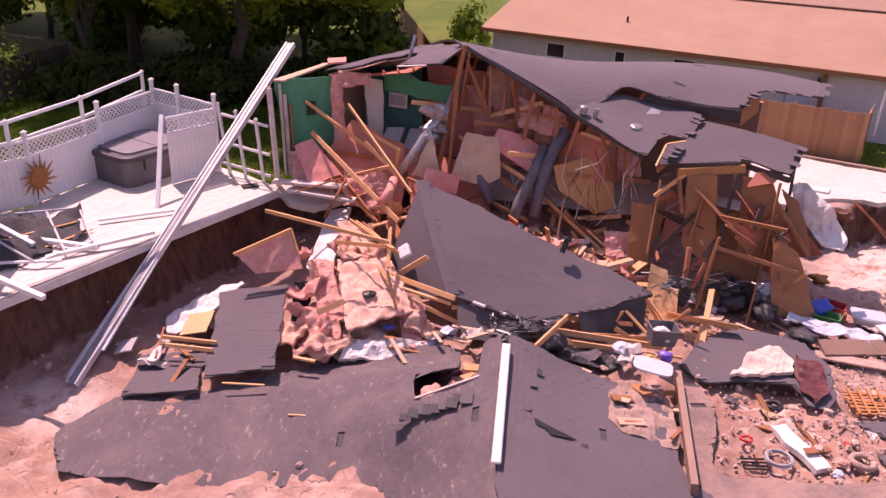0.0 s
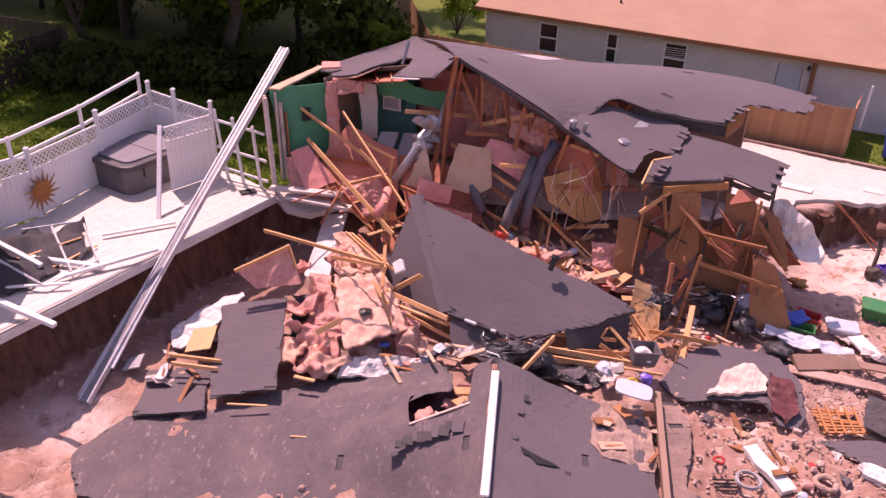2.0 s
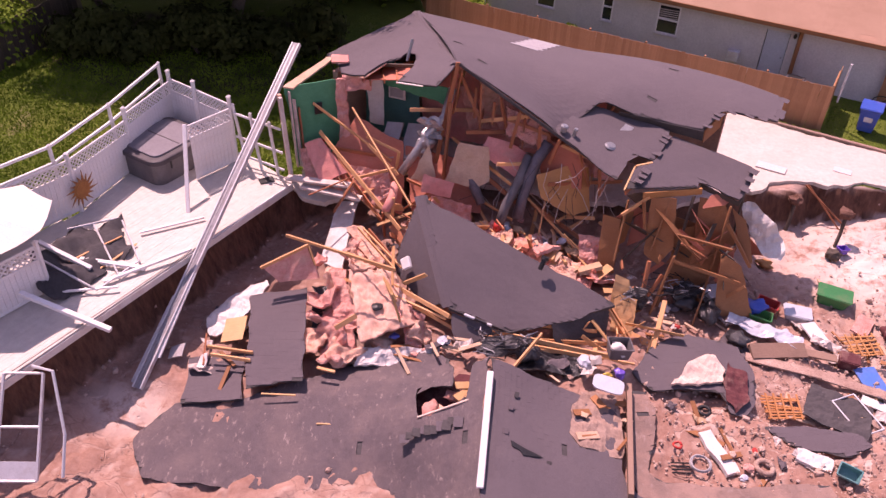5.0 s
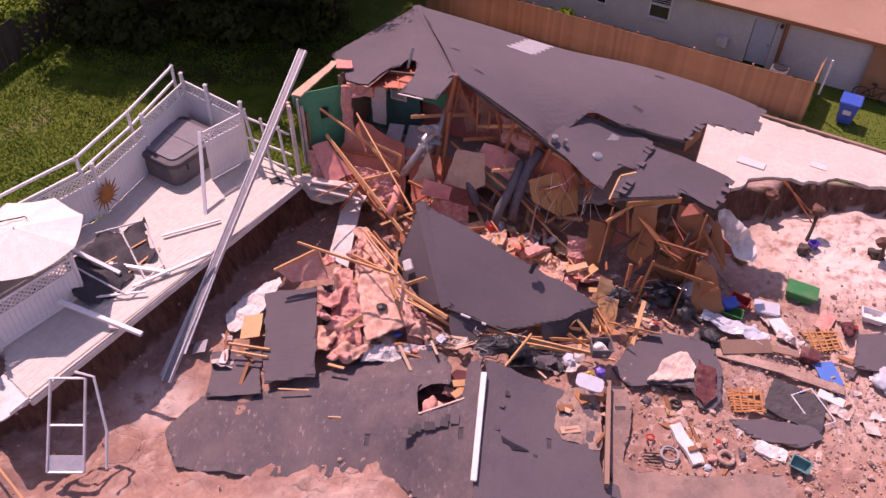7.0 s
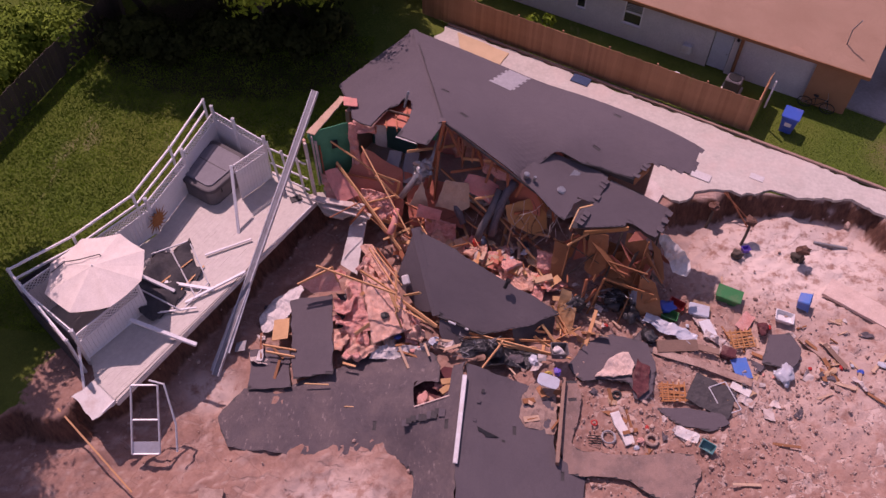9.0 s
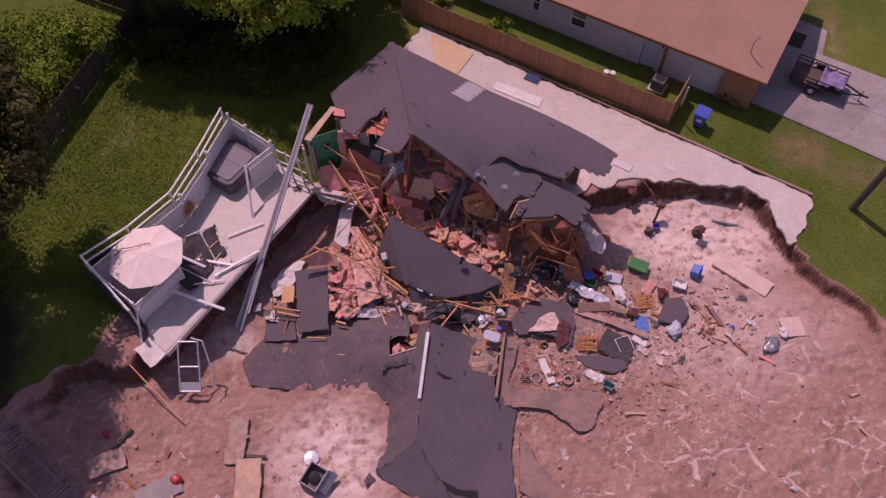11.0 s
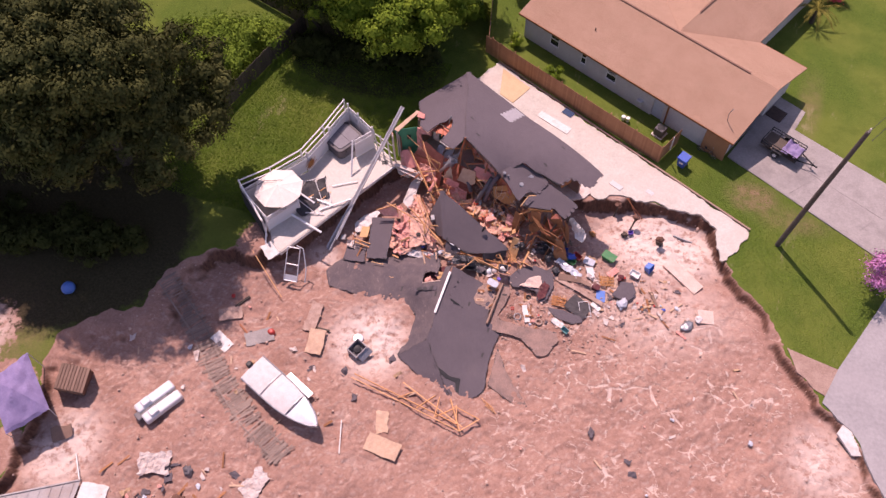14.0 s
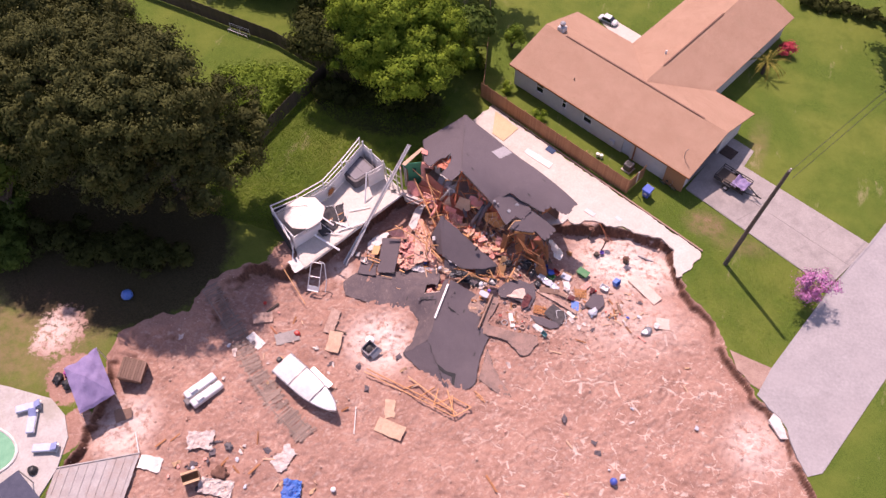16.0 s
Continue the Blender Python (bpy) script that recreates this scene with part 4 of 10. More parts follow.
    part("wood_screen", p.sheet(0.3, 0.04), FENCE_WOOD, root, "brown boarded screen at the house corner")
    return root


neighbour_house()


def picket_fence():
    root = empty("wooden_fence", uv(12, -3.1))
    thing(root, "brown weathered board fence beside the concrete yard", "fence")
    bm = bmesh.new()
    box(bm, pose(0, 0, 0), 0.146, 0.022, 1.80, 0.003)
    me = None
    rng = random.Random(2)
    u = 3.9
    turn = math.degrees(math.atan2(DIR_U.y, DIR_U.x))
    while u < 21.3:
        if me is None:
            ob = part("picket", bm, FENCE_WOOD, root)
            me = ob.data
        else:
            ob = new("picket", me)
            ob.parent = root
            ob.matrix_parent_inverse = root.matrix_basis.inverted()
        ob.matrix_basis = pose(*uv(u, -3.15 + rng.uniform(-0.006, 0.006), 0.90 + rng.uniform(-0.02, 0.02)), rng.uniform(-1, 1), rng.uniform(-0.7, 0.7), turn)
        u += 0.143
    for z in (0.35, 0.9, 1.5):
        part("rail", bar(bmesh.new(), uv(3.85, -3.09, z), uv(21.3, -3.09, z), 0.04, 0.09), FENCE_WOOD, root)
    u = 3.85
    while u < 21.5:
        part("post", box(bmesh.new(), pose(*uv(u, -3.03, 0.92), 0, 0, turn), 0.09, 0.09, 1.84, 0.01), FENCE_WOOD, root)
        u += 2.4
    # short return with a gate towards the house
    g = empty("fence_gate", uv(3.9, -1.5))
    thing(g, "weathered board side gate closing the gap to the wall", "gate")
    for k in range(17):
        part("board", box(bmesh.new(), pose(*uv(3.85, -2.9 + k * 0.145, 0.85), 0, 0, turn + 90), 0.135, 0.022, 1.62, 0.004), FENCE_WOOD, g)
    for z in (0.4, 1.4):
        part("rail", bar(bmesh.new(), uv(3.9, -2.95, z), uv(3.9, -0.5, z), 0.04, 0.09), FENCE_WOOD, g)
    part("gate_pole", tube(bmesh.new(), [uv(3.6, -2.2, 0.9), uv(3.55, -2.35, 2.5)], 0.045), WHITE_METAL, g, "leaning white metal pole")


picket_fence()


def wheelie_bin():
    root = empty("wheeled_bin", (14.7, 29.2, 0))
    thing(root, "blue wheeled recycling bin on the lawn", "bin")
    bm = bmesh.new()
    s = [bm.verts.new((x, y, z)) for z, k in ((0.08, 0.27), (1.0, 0.36)) for x, y in ((-k, -k), (k, -k), (k, k), (-k, k))]
    for f in ((3, 2, 1, 0), (4, 5, 6, 7), (0, 1, 5, 4), (1, 2, 6, 5), (2, 3, 7, 6), (3, 0, 4, 7)):
        bm.faces.new([s[k] for k in f])
    bmesh.ops.bevel(bm, geom=list(bm.edges), offset=0.04, segments=2, affect="EDGES", profile=0.5)
    m = pose(14.7, 29.2, 0, 0, 0, -25)
    bm.transform(m)
    body = part("body", bm, BLUE, root)
    part("label_panel", box(bmesh.new(), m @ pose(0, -0.335, 0.62, -6), 0.3, 0.01, 0.2, 0.002), FABRIC_WHITE, body, "faded white printed panel")
    part("lid", box(bmesh.new(), m @ pose(0, 0, 1.04, 4), 0.8, 0.82, 0.09, 0.03), BLUE, root)
    for x in (-0.28, 0.28):
        part("wheel", lathe(bmesh.new(), [(0.03, -0.03), (0.11, -0.03), (0.11, 0.03), (0.03, 0.03)], 14, m @ pose(x, 0.3, 0.12, 0, 90)), BLACK, root)
    part("handle", tube(bmesh.new(), [m @ Vector((-0.3, 0.42, 1.0)), m @ Vector((0.3, 0.42, 1.0))], 0.025), BLUE, root)


wheelie_bin()


def bicycle(at, turn):
    root = empty("bicycle", at)
    thing(root, "old dark bicycle leaning at the house wall", "bicycle")
    m = pose(*at, 0, 0, turn) @ pose(0, 0, 0, 12)

    def ring(x):
        pts = [m @ Vector((x + 0.33 * math.cos(a), 0, 0.34 + 0.33 * math.sin(a))) for a in (2 * math.pi * k / 20 for k in range(21))]
        return tube(bmesh.new(), pts, 0.022, 6)

    for x in (-0.52, 0.52):
        w = part("wheel", ring(x), BLACK, root)
        bm = bmesh.new()
        for k in range(8):
            a = math.pi * k / 8
            tube(bm, [m @ Vector((x + 0.3 * math.cos(a), 0, 0.34 + 0.3 * math.sin(a))), m @ Vector((x - 0.3 * math.cos(a), 0, 0.34 - 0.3 * math.sin(a)))], 0.004, 4)
        part("spokes", bm, GREY_METAL, w)
    bm = bmesh.new()
    for a, b in (((-0.52, 0.34), (-0.1, 0.8)), ((-0.1, 0.8), (0.4, 0.82)), ((0.52, 0.34), (0.38, 0.95)), ((-0.05, 0.3), (0.4, 0.8)), ((-0.05, 0.3), (-0.14, 0.88)), ((-0.52, 0.34), (-0.05, 0.3))):
        tube(bm, [m @ Vector((a[0], 0, a[1])), m @ Vector((b[0], 0, b[1]))], 0.018, 6)
    part("frame", bm, BLACK, root)
    part("handlebar", tube(bmesh.new(), [m @ Vector((0.3, -0.27, 1.0)), m @ Vector((0.38, 0, 0.96)), m @ Vector((0.3, 0.27, 1.0))], 0.014, 6), GREY_METAL, root)
    part("saddle", lumpy(bmesh.new(), m @ pose(-0.15, 0, 0.92), 0.26, 0.16, 0.08, 0.1), BLACK, root)


bicycle(tuple(uv(1.6, 0.05, 0.0)), -25)


def trailer():
    root = empty("utility_trailer", uv(-2.8, 4.2))
    thing(root, "black utility trailer with a purple cover on the driveway", "trailer")
    turn = math.degrees(math.atan2(-DIR_U.y, -DIR_U.x))
    m = pose(*uv(-2.4, 4.2, 0.07), 0, 0, turn)
    bm = bmesh.new()
    box(bm, m @ pose(0, 0, 0.5), 2.9, 1.6, 0.08, 0.01)
    part("bed", bm, DARK_WOOD, root)
    bm = bmesh.new()
    for y in (-0.8, 0.8):
        for z in (0.75, 1.0):
            bar(bm, m @ Vector((-1.45, y, z)), m @ Vector((1.45, y, z)), 0.05, 0.05)
        for x in (-1.45, -0.7, 0, 0.7, 1.45):
            bar(bm, m @ Vector((x, y, 0.5)), m @ Vector((x, y, 1.02)), 0.05, 0.05)
    for x in (-1.45, 1.45):
        bar(bm, m @ Vector((x, -0.8, 0.98)), m @ Vector((x, 0.8, 0.98)), 0.05, 0.05)
    part("rail_frame", bm, BLACK, root)
    bm = bmesh.new()
    for y in (-0.45, 0.45):
        bar(bm, m @ Vector((1.4, y, 0.48)), m @ Vector((2.6, 0, 0.48)), 0.07, 0.08)
    bar(bm, m @ Vector((2.5, 0, 0.48)), m @ Vector((2.9, 0, 0.48)), 0.08, 0.08)
    part("drawbar", bm, BLACK, root)
    part("jockey_leg", tube(bmesh.new(), [m @ Vector((2.5, 0.1, 0.0)), m @ Vector((2.5, 0.1, 0.75))], 0.03), GREY_METAL, root)
    for y in (-0.93, 0.93):
        w = part("wheel", lathe(bmesh.new(), [(0.16, -0.09), (0.30, -0.09), (0.32, 0), (0.30, 0.09), (0.16, 0.09)], 18, m @ pose(-0.1, y, 0.32, 90)), BLACK, root)
        part("rim", lathe(bmesh.new(), [(0.05, -0.1), (0.15, -0.1), (0.15, 0.1), (0.05, 0.1)], 12, m @ pose(-0.1, y, 0.32, 90)), WHITE_METAL, w)
        part("mudguard", bar(bmesh.new(), m @ Vector((-0.5, y, 0.70)), m @ Vector((0.3, y, 0.70)), 0.24, 0.03, 0, 0.008), BLACK, root)
    c = Panel([m @ Vector(p) for p in ((0.1, -0.78, 0.82), (1.45, -0.78, 0.86), (1.5, 0.78, 0.84), (0.1, 0.78, 0.72))])
    c.lump, c.lump_size = 0.35, 2.4
    part("cover", c.sheet(0.1, 0.02), CLOTH_PURPLE, root, "crumpled purple tarpaulin", True)


trailer()


def utility_pole():
    root = empty("utility_pole", (22.35, 24.2, 0))
    thing(root, "tall dark wooden utility pole with a leaning top", "pole")
    bm = tube(bmesh.new(), [(22.33, 24.2, -0.3), (22.68, 24.17, 5), (23.25, 24.1, 12.5)], [0.19, 0.17, 0.13], 12)
    part("shaft", bm, POLE_WOOD, root)
    part("insulator", tube(bmesh.new(), [(23.25, 24.1, 12.4), (23.28, 24.1, 12.8)], 0.06, 8), CONCRETE, root)
    bm = bmesh.new()
    a, b = Vector((23.22, 24.1, 12.2)), Vector((60, 90, 11.5))
    for off in (0.0, 0.35):
        pts = []
        for k in range(25):
            s = k / 24
            p = a.lerp(b, s)
            pts.append(p + Vector((off, -off, -3.0 * 4 * s * (1 - s) * 0.5)))
        tube(bm, pts, 0.02, 4)
    part("cable", bm, BLACK, root)


utility_pole()

# ---- the collapsed house ----
P1, P2 = Vector((-2.65, 30.6, 3.05)), Vector((-0.65, 23.1, 4.42))
SE_TOP, SE_LOW = Vector((9.25, 23.4, 3.85)), Vector((8.7, 21.95, 3.8))
NOTCH, TEAR = Vector((7.25, 22.45, 3.8)), Vector((3.78, 22.85, 3.65))
LIP_S, LIP_M = Vector((6.7, 21.9, 3.42)), Vector((5.5, 22.34, 3.40))
BROKEN_E, NW_EAVE = Vector((4.2, 20.9, 2.25)), Vector((-4.8, 25.55, 3.5))


def timber(name, a, b, w=0.045, h=0.10, material=None, parent=None, roll=None, rng=random.Random(8)):
    bm = bmesh.new()
    bar(bm, a, b, w, h, rng.uniform(-25, 25) if roll is None else roll, 0.004)
    return part(name, bm, material or LUMBER, parent)


def batt(name, corners, parent, thick=0.12, material=None, lump=0.12, size=0.075):
    p = Panel(corners)
    p.lump, p.lump_size = lump, 3.4
    return part(name, p.sheet(size, thick, 0.07), material or INSULATION, parent, "torn pink glass-wool insulation")


def collapsed_house():
    root = empty("collapsed_house", (2, 25, 0))
    thing(root, "half-collapsed house with a torn dark shingle roof", "house")
    main, _ = roof_piece("roof", [P1, P1.lerp(SE_TOP, 0.5), SE_TOP, Vector((9.0, 22.75, 3.82)), SE_LOW, NOTCH, LIP_S, LIP_M, Vector((4.75, 22.42, 3.47)), TEAR, Vector((3.0, 22.35, 3.12)), Vector((2.6, 21.85, 2.88)),
                              P2.lerp(BROKEN_E, 0.62) + UP * 0.08, P2.lerp(BROKEN_E, 0.38) + UP * 0.14, P2], root, P1 - SE_TOP, ragged=0.0, lump=0.0, cell=0.12)
    # the lower strip has dropped below the tear; the porch roof has sunk further
    roof_piece("roof", [Vector((2.25, 21.95, 3.02)), Vector((2.95, 22.55, 3.24)), Vector((3.6, 22.95, 3.42)), Vector((4.75, 22.62, 3.24)), Vector((5.8, 22.2, 3.16)), Vector((5.72, 21.9, 3.08)), Vector((5.52, 21.45, 2.90)), Vector((5.26, 21.08, 2.74)), Vector((4.85, 21.18, 2.80)),
                        Vector((4.62, 21.34, 2.82)), Vector((4.48, 20.85, 2.66)), Vector((4.2, 20.34, 2.48)), Vector((3.95, 20.5, 2.50)), P2.lerp(BROKEN_E, 0.72) + UP * 0.05], root, P1 - SE_TOP, ragged=0.02, lump=0.0, cell=0.1)
    # Felt strips stand for the tear's shade; the end board is brown.
    for a, b, w in ((LIP_M, LIP_S, 0.42), (Vector((4.3, 22.6, 3.5)), LIP_M, 0.30), (LIP_S, NOTCH, 0.62)):
        p = Panel([a + UP * -0.05, b + UP * -0.05, b + Vector((0.05, 0.12, -w)), a + Vector((0.05, 0.12, -w * 0.8))])
        part("ridge_board", p.sheet(0.12, 0.03), BOARD_BROWN if b is NOTCH else FELT, root, "boarding under the torn roof edge, dark for the gap's shade, brown at the end")
    for k in range(18):
        a = (SE_LOW, SE_TOP, LIP_S, Vector((5.8, 22.2, 3.17)), Vector((8.12, 21.0, 2.74)), Vector((5.1, 20.75, 2.70)))[k // 3]
        b = (NOTCH, SE_LOW, NOTCH, Vector((5.26, 21.08, 2.76)), Vector((7.62, 20.0, 2.38)), Vector((4.75, 20.2, 2.47)))[k // 3]
        p = a.lerp(b, (k % 3 + random.uniform(0.1, 0.9)) / 3)
        part("torn_tab", box(bmesh.new(), Matrix.Translation(p + UP * 0.01) @ pose(0, 0, 0, random.uniform(-8, 8), random.uniform(-4, 12), -31 + random.uniform(-6, 6)), 0.26, 0.24, 0.012, 0.003), SHINGLE, root)
    roof_piece("roof", [P1, P2, Vector((-0.75, 22.75, 4.36)), Vector((-1.16, 22.05, 4.14)), Vector((-1.55, 22.2, 4.08)), Vector((-2.37, 22.67, 3.92)), Vector((-2.0, 23.45, 4.0)), Vector((-1.98, 24.2, 3.98)), Vector((-2.1, 25.0, 3.85)), Vector((-2.42, 24.95, 3.80)), Vector((-2.55, 24.6, 3.78)), Vector((-2.95, 24.4, 3.74)),
                        Vector((-3.47, 23.3, 3.72)), Vector((-3.9, 23.55, 3.58)), Vector((-4.33, 23.98, 3.42)), Vector((-4.6, 24.9, 3.25)), Vector((-4.95, 25.7, 3.05)), Vector((-5.4, 26.7, 2.8))], root, NW_EAVE - P1, ragged=0.03, cell=0.14)
    # red ceiling timber bared by the torn hole, and the splintered pale edge of the flap
    for k in range(5):
        timber("rafter", (-3.3 + 0.42 * k, 23.35 + 0.1 * (k % 2), 3.42 + 0.07 * k), (-3.9 + 0.5 * k, 25.9, 2.95 + 0.1 * k), 0.045, 0.14, LUMBER_OLD, root, 0)
    c = Panel([(-4.2, 24.1, 3.2), (-2.2, 23.5, 3.55), (-1.7, 25.2, 3.5), (-3.9, 25.9, 2.9)])
    part("ceiling_board", c.sheet(0.16, 0.03, 0.06), RED_PLY, root, "red-brown ceiling boarding under the torn roof")
    for a, b in (((-2.4, 22.64, 3.88), (-1.55, 22.17, 4.04)), ((-4.3, 23.95, 3.36), (-3.47, 23.27, 3.66)), ((-3.47, 23.28, 3.66), (-2.95, 24.36, 3.68))):
        part("torn_edge", bar(bmesh.new(), a, b, 0.04, 0.035, 20, 0.004), WHITE_PAINT if a[0] > -2.5 else INSULATION_TAN, root, "splintered pale roof edge")
    roof_piece("roof", [Vector((5.9, 22.15, 3.0)), Vector((6.7, 21.75, 2.92)), Vector((7.5, 21.4, 2.82)), Vector((8.17, 21.08, 2.70)), Vector((7.95, 20.5, 2.50)), Vector((7.6, 19.98, 2.32)), Vector((7.25, 20.12, 2.36)), Vector((6.75, 20.45, 2.46)), Vector((6.6, 20.72, 2.54)),
                        Vector((6.45, 20.3, 2.44)), Vector((5.5, 20.2, 2.40)), Vector((4.42, 20.1, 2.33)), Vector((4.75, 20.82, 2.64)), Vector((5.25, 20.98, 2.70)), Vector((5.6, 21.6, 2.88))], root, P1 - SE_TOP, ragged=0.02, lump=0.0, cell=0.1)
    for a, b, w in ((Vector((4.40, 20.06, 2.30)), Vector((4.73, 20.84, 2.63)), 0.05), (Vector((4.75, 20.86, 2.64)), Vector((5.24, 21.02, 2.70)), 0.07)):
        part("torn_edge", bar(bmesh.new(), a, b, w, 0.05, 0, 0.006), PLY, root, "bare split plywood edge")
    # ridge and hip caps
    for a, b in ((P1, P2),):
        n = 24
        boxes = []
        for k in range(n):
            p, q = a.lerp(b, k / n), a.lerp(b, (k + 1.1) / n)
            sag = UP * (0.02 * math.sin(math.pi * k / n))
            m = along(p + UP * 0.02 + sag, q + UP * 0.024 + sag)
            s = (q - p).length / 2
            boxes.append([m @ Vector(c) for c in ((-s, -.2, -.06), (s, -.2, -.06), (s, .2, -.06), (-s, .2, -.06), (-s, -.08, 0), (s, -.08, 0), (s, .08, 0), (-s, .08, 0))])
        joined_boxes("hip_cap", boxes, SHINGLE, root, "row of grey hip cap shingles")
    # the bare felt patch and the roof vents
    bare = plain("bare_felt", (0.28, 0.265, 0.275), (0.36, 0.345, 0.35), 6, 0.8)
    mid = (np.array((1.83, 26.95, 3.5)) - main.mid) @ main.rot
    rows = []
    for k in range(10):
        y, s = mid[1] + (k - 5) * 0.145, 0.09 if k % 2 else 0.0
        c = [main.at(x, q, z) for z in (0.012, 0.02) for x, q in ((mid[0] - 0.56 + s, y), (mid[0] + 0.5 + s, y), (mid[0] + 0.5 + s, y + 0.15), (mid[0] - 0.56 + s, y + 0.15))]
        rows.append(c)
    joined_boxes("bare_patch", rows, bare, root, "pale toothed patch where shingles are missing")
    for p, r, h in (((2.95, 21.75, 2.95), 0.06, 0.3), ((4.0, 21.55, 2.62), 0.15, 0.3), ((2.65, 21.85, 3.05), 0.10, 0.22), ((-2.3, 24.5, 3.75), 0.05, 0.7)):
        bm = lathe(bmesh.new(), [(r, 0), (r, h * 0.8), (r * 1.25, h * 0.82), (r * 0.9, h)], 12, Matrix.Translation(p) @ pose(0, 0, 0, random.uniform(-20, 20), 12))
        part("roof_pipe", bm, GREY_METAL, root, "grey metal roof vent")
    strip = Panel([Vector((4.2, 21.6, 2.72)), Vector((4.75, 22.25, 3.1)), Vector((4.5, 22.35, 3.16)), Vector((3.95, 21.7, 2.78))])
    part("flashing", strip.sheet(0.12, 0.012, 0.0, 0.05), GREY_METAL, root, "dull grey metal flashing strip")
    # standing walls, in line with the eaves
    for a, b, mat in ((uv(18.0, -9.15), uv(6.4, -9.6), STUCCO_BROWN), (uv(18.05, -9.1), uv(18.05, -14.4), STUCCO_BROWN)):
        bm = bmesh.new()
        bar(bm, a + UP * 1.55, b + UP * 1.55, 0.2, 3.1)
        part("wall", bm, mat, root)
    # floor, broken along the rim
    f = Panel([(-5.6, 22.9, 0.3), (-4.2, 23.2, 0.3), (-2.2, 23.5, 0.28), (0.5, 23.1, 0.2), (3.5, 22.7, 0.15), (6.6, 22.8, 0.1), (9.0, 24.4, 0.1), (8.4, 25.2, 0.12), (-1.9, 29.9, 0.3), (-4.4, 25.4, 0.3)], DIR_U)
    part("floor", f.sheet(0.25, 0.18, 0.25), DRYWALL, root, "cracked concrete floor slab with a broken edge")
    # the green room
    g = Panel([(-6.0, 23.15, 3.15), (-5.75, 23.2, 0.35), (-4.35, 23.95, 0.35), (-4.55, 23.95, 3.2)])
    part("green_wall", g.sheet(0.16, 0.03, 0.06), GREEN_WALL, root, "bright green painted drywall")
    part("outlet_box", box(bmesh.new(), pose(-5.05, 23.55, 2.35, 0, 0, 30), 0.26, 0.05, 0.4, 0.01), BLACK, root)
    part("outlet_box", box(bmesh.new(), pose(-5.0, 23.5, 1.15, 0, 0, 30), 0.2, 0.05, 0.2, 0.01), RED, root, "small red item on the wall")
    for k in range(3):
        timber("stud", Vector((-5.75 + 0.12 * k, 23.05 + 0.06 * k, 0.4)), Vector((-5.85 + 0.12 * k, 23.12 + 0.06 * k, 3.1 - 0.3 * k)), 0.05, 0.1, DRYWALL if k < 2 else LUMBER_OLD, root)
    for k, (x, y) in enumerate(((-6.1, 22.95), (-6.02, 22.75))):
        timber("corner_board", (x + 0.2, y - 0.3, 0.2), (x - 0.02, y, 3.05), 0.10, 0.16, DRYWALL if k else INSULATION_TAN, root, 0)
    t = Panel([(-3.9, 25.7, 3.3), (-3.9, 25.65, 0.6), (-1.9, 25.0, 0.6), (-2.0, 25.1, 3.3)])
    part("teal_wall", t.sheet(0.2, 0.03, 0.05), TEAL_WALL, root, "dark teal painted bedroom wall")
    t = Panel([(-1.9, 25.9, 3.4), (-1.9, 25.7, 0.5), (4.2, 24.6, 0.4), (4.2, 24.7, 2.9)])
    part("inner_wall", t.sheet(0.2, 0.03, 0.08), PINK_BOARD, root, "dusty pink inner wall board in the gutted rooms")
    for a, b, h, mat in (((-0.74, 23.56, 4.14), (-0.88, 23.62, 2.4), 0.10, LUMBER_OLD), ((-0.57, 23.48, 4.0), (0.23, 23.12, 2.4), 0.10, LUMBER_OLD), ((0.14, 23.16, 2.5), (1.63, 22.5, 3.12), 0.12, LUMBER), ((1.52, 22.53, 3.05), (1.51, 22.54, 1.7), 0.10, LUMBER_OLD),
                         ((2.28, 22.19, 2.72), (2.25, 22.2, 1.85), 0.10, LUMBER_OLD), ((-0.67, 23.1, 1.87), (1.5, 21.45, 1.15), 0.12, LUMBER), ((-0.02, 23.24, 3.6), (-0.03, 23.24, 2.55), 0.08, LUMBER_OLD), ((0.58, 22.96, 3.3), (0.56, 22.97, 2.5), 0.08, LUMBER_OLD),
                         ((2.68, 22.01, 2.5), (3.44, 21.66, 2.36), 0.10, LUMBER), ((0.94, 22.8, 2.85), (2.28, 22.19, 2.72), 0.10, LUMBER_OLD)):
        timber("truss_web", a, b, 0.045, h, mat, root)
    for c in ([(-0.62, 24.3, 3.1), (-0.28, 24.1, 3.1), (0.48, 23.8, 1.95), (-0.2, 24.0, 1.7)], [(0.64, 23.77, 2.25), (1.52, 23.37, 2.6), (1.55, 23.3, 1.66), (1.01, 23.5, 1.6)]):
        batt("insulation_batt", c, root, 0.14, INSULATION, 0.08)
    t2 = Panel([(-3.2, 24.95, 3.25), (-3.1, 24.9, 2.7), (-0.9, 24.0, 2.55), (-0.9, 24.05, 3.1)])
    part("green_wall", t2.sheet(0.14, 0.03, 0.12), GREEN_WALL, root, "green wall border hanging under the roof")
    fr = part("picture_frame", box(bmesh.new(), pose(-2.7, 25.05, 2.35, 0, 0, -17), 0.62, 0.04, 0.46, 0.01), WHITE_PAINT, root, "small white picture frame")
    part("picture", box(bmesh.new(), pose(-2.71, 25.02, 2.35, 0, 0, -17), 0.46, 0.03, 0.30), TUB_COVER, fr)
    part("curtain", Panel([(-3.7, 24.9, 3.0), (-3.6, 24.8, 1.3), (-3.1, 24.65, 1.3), (-3.15, 24.75, 3.0)]).sheet(0.12, 0.02, 0.05), FABRIC_WHITE, root, "pale patterned curtain strip")
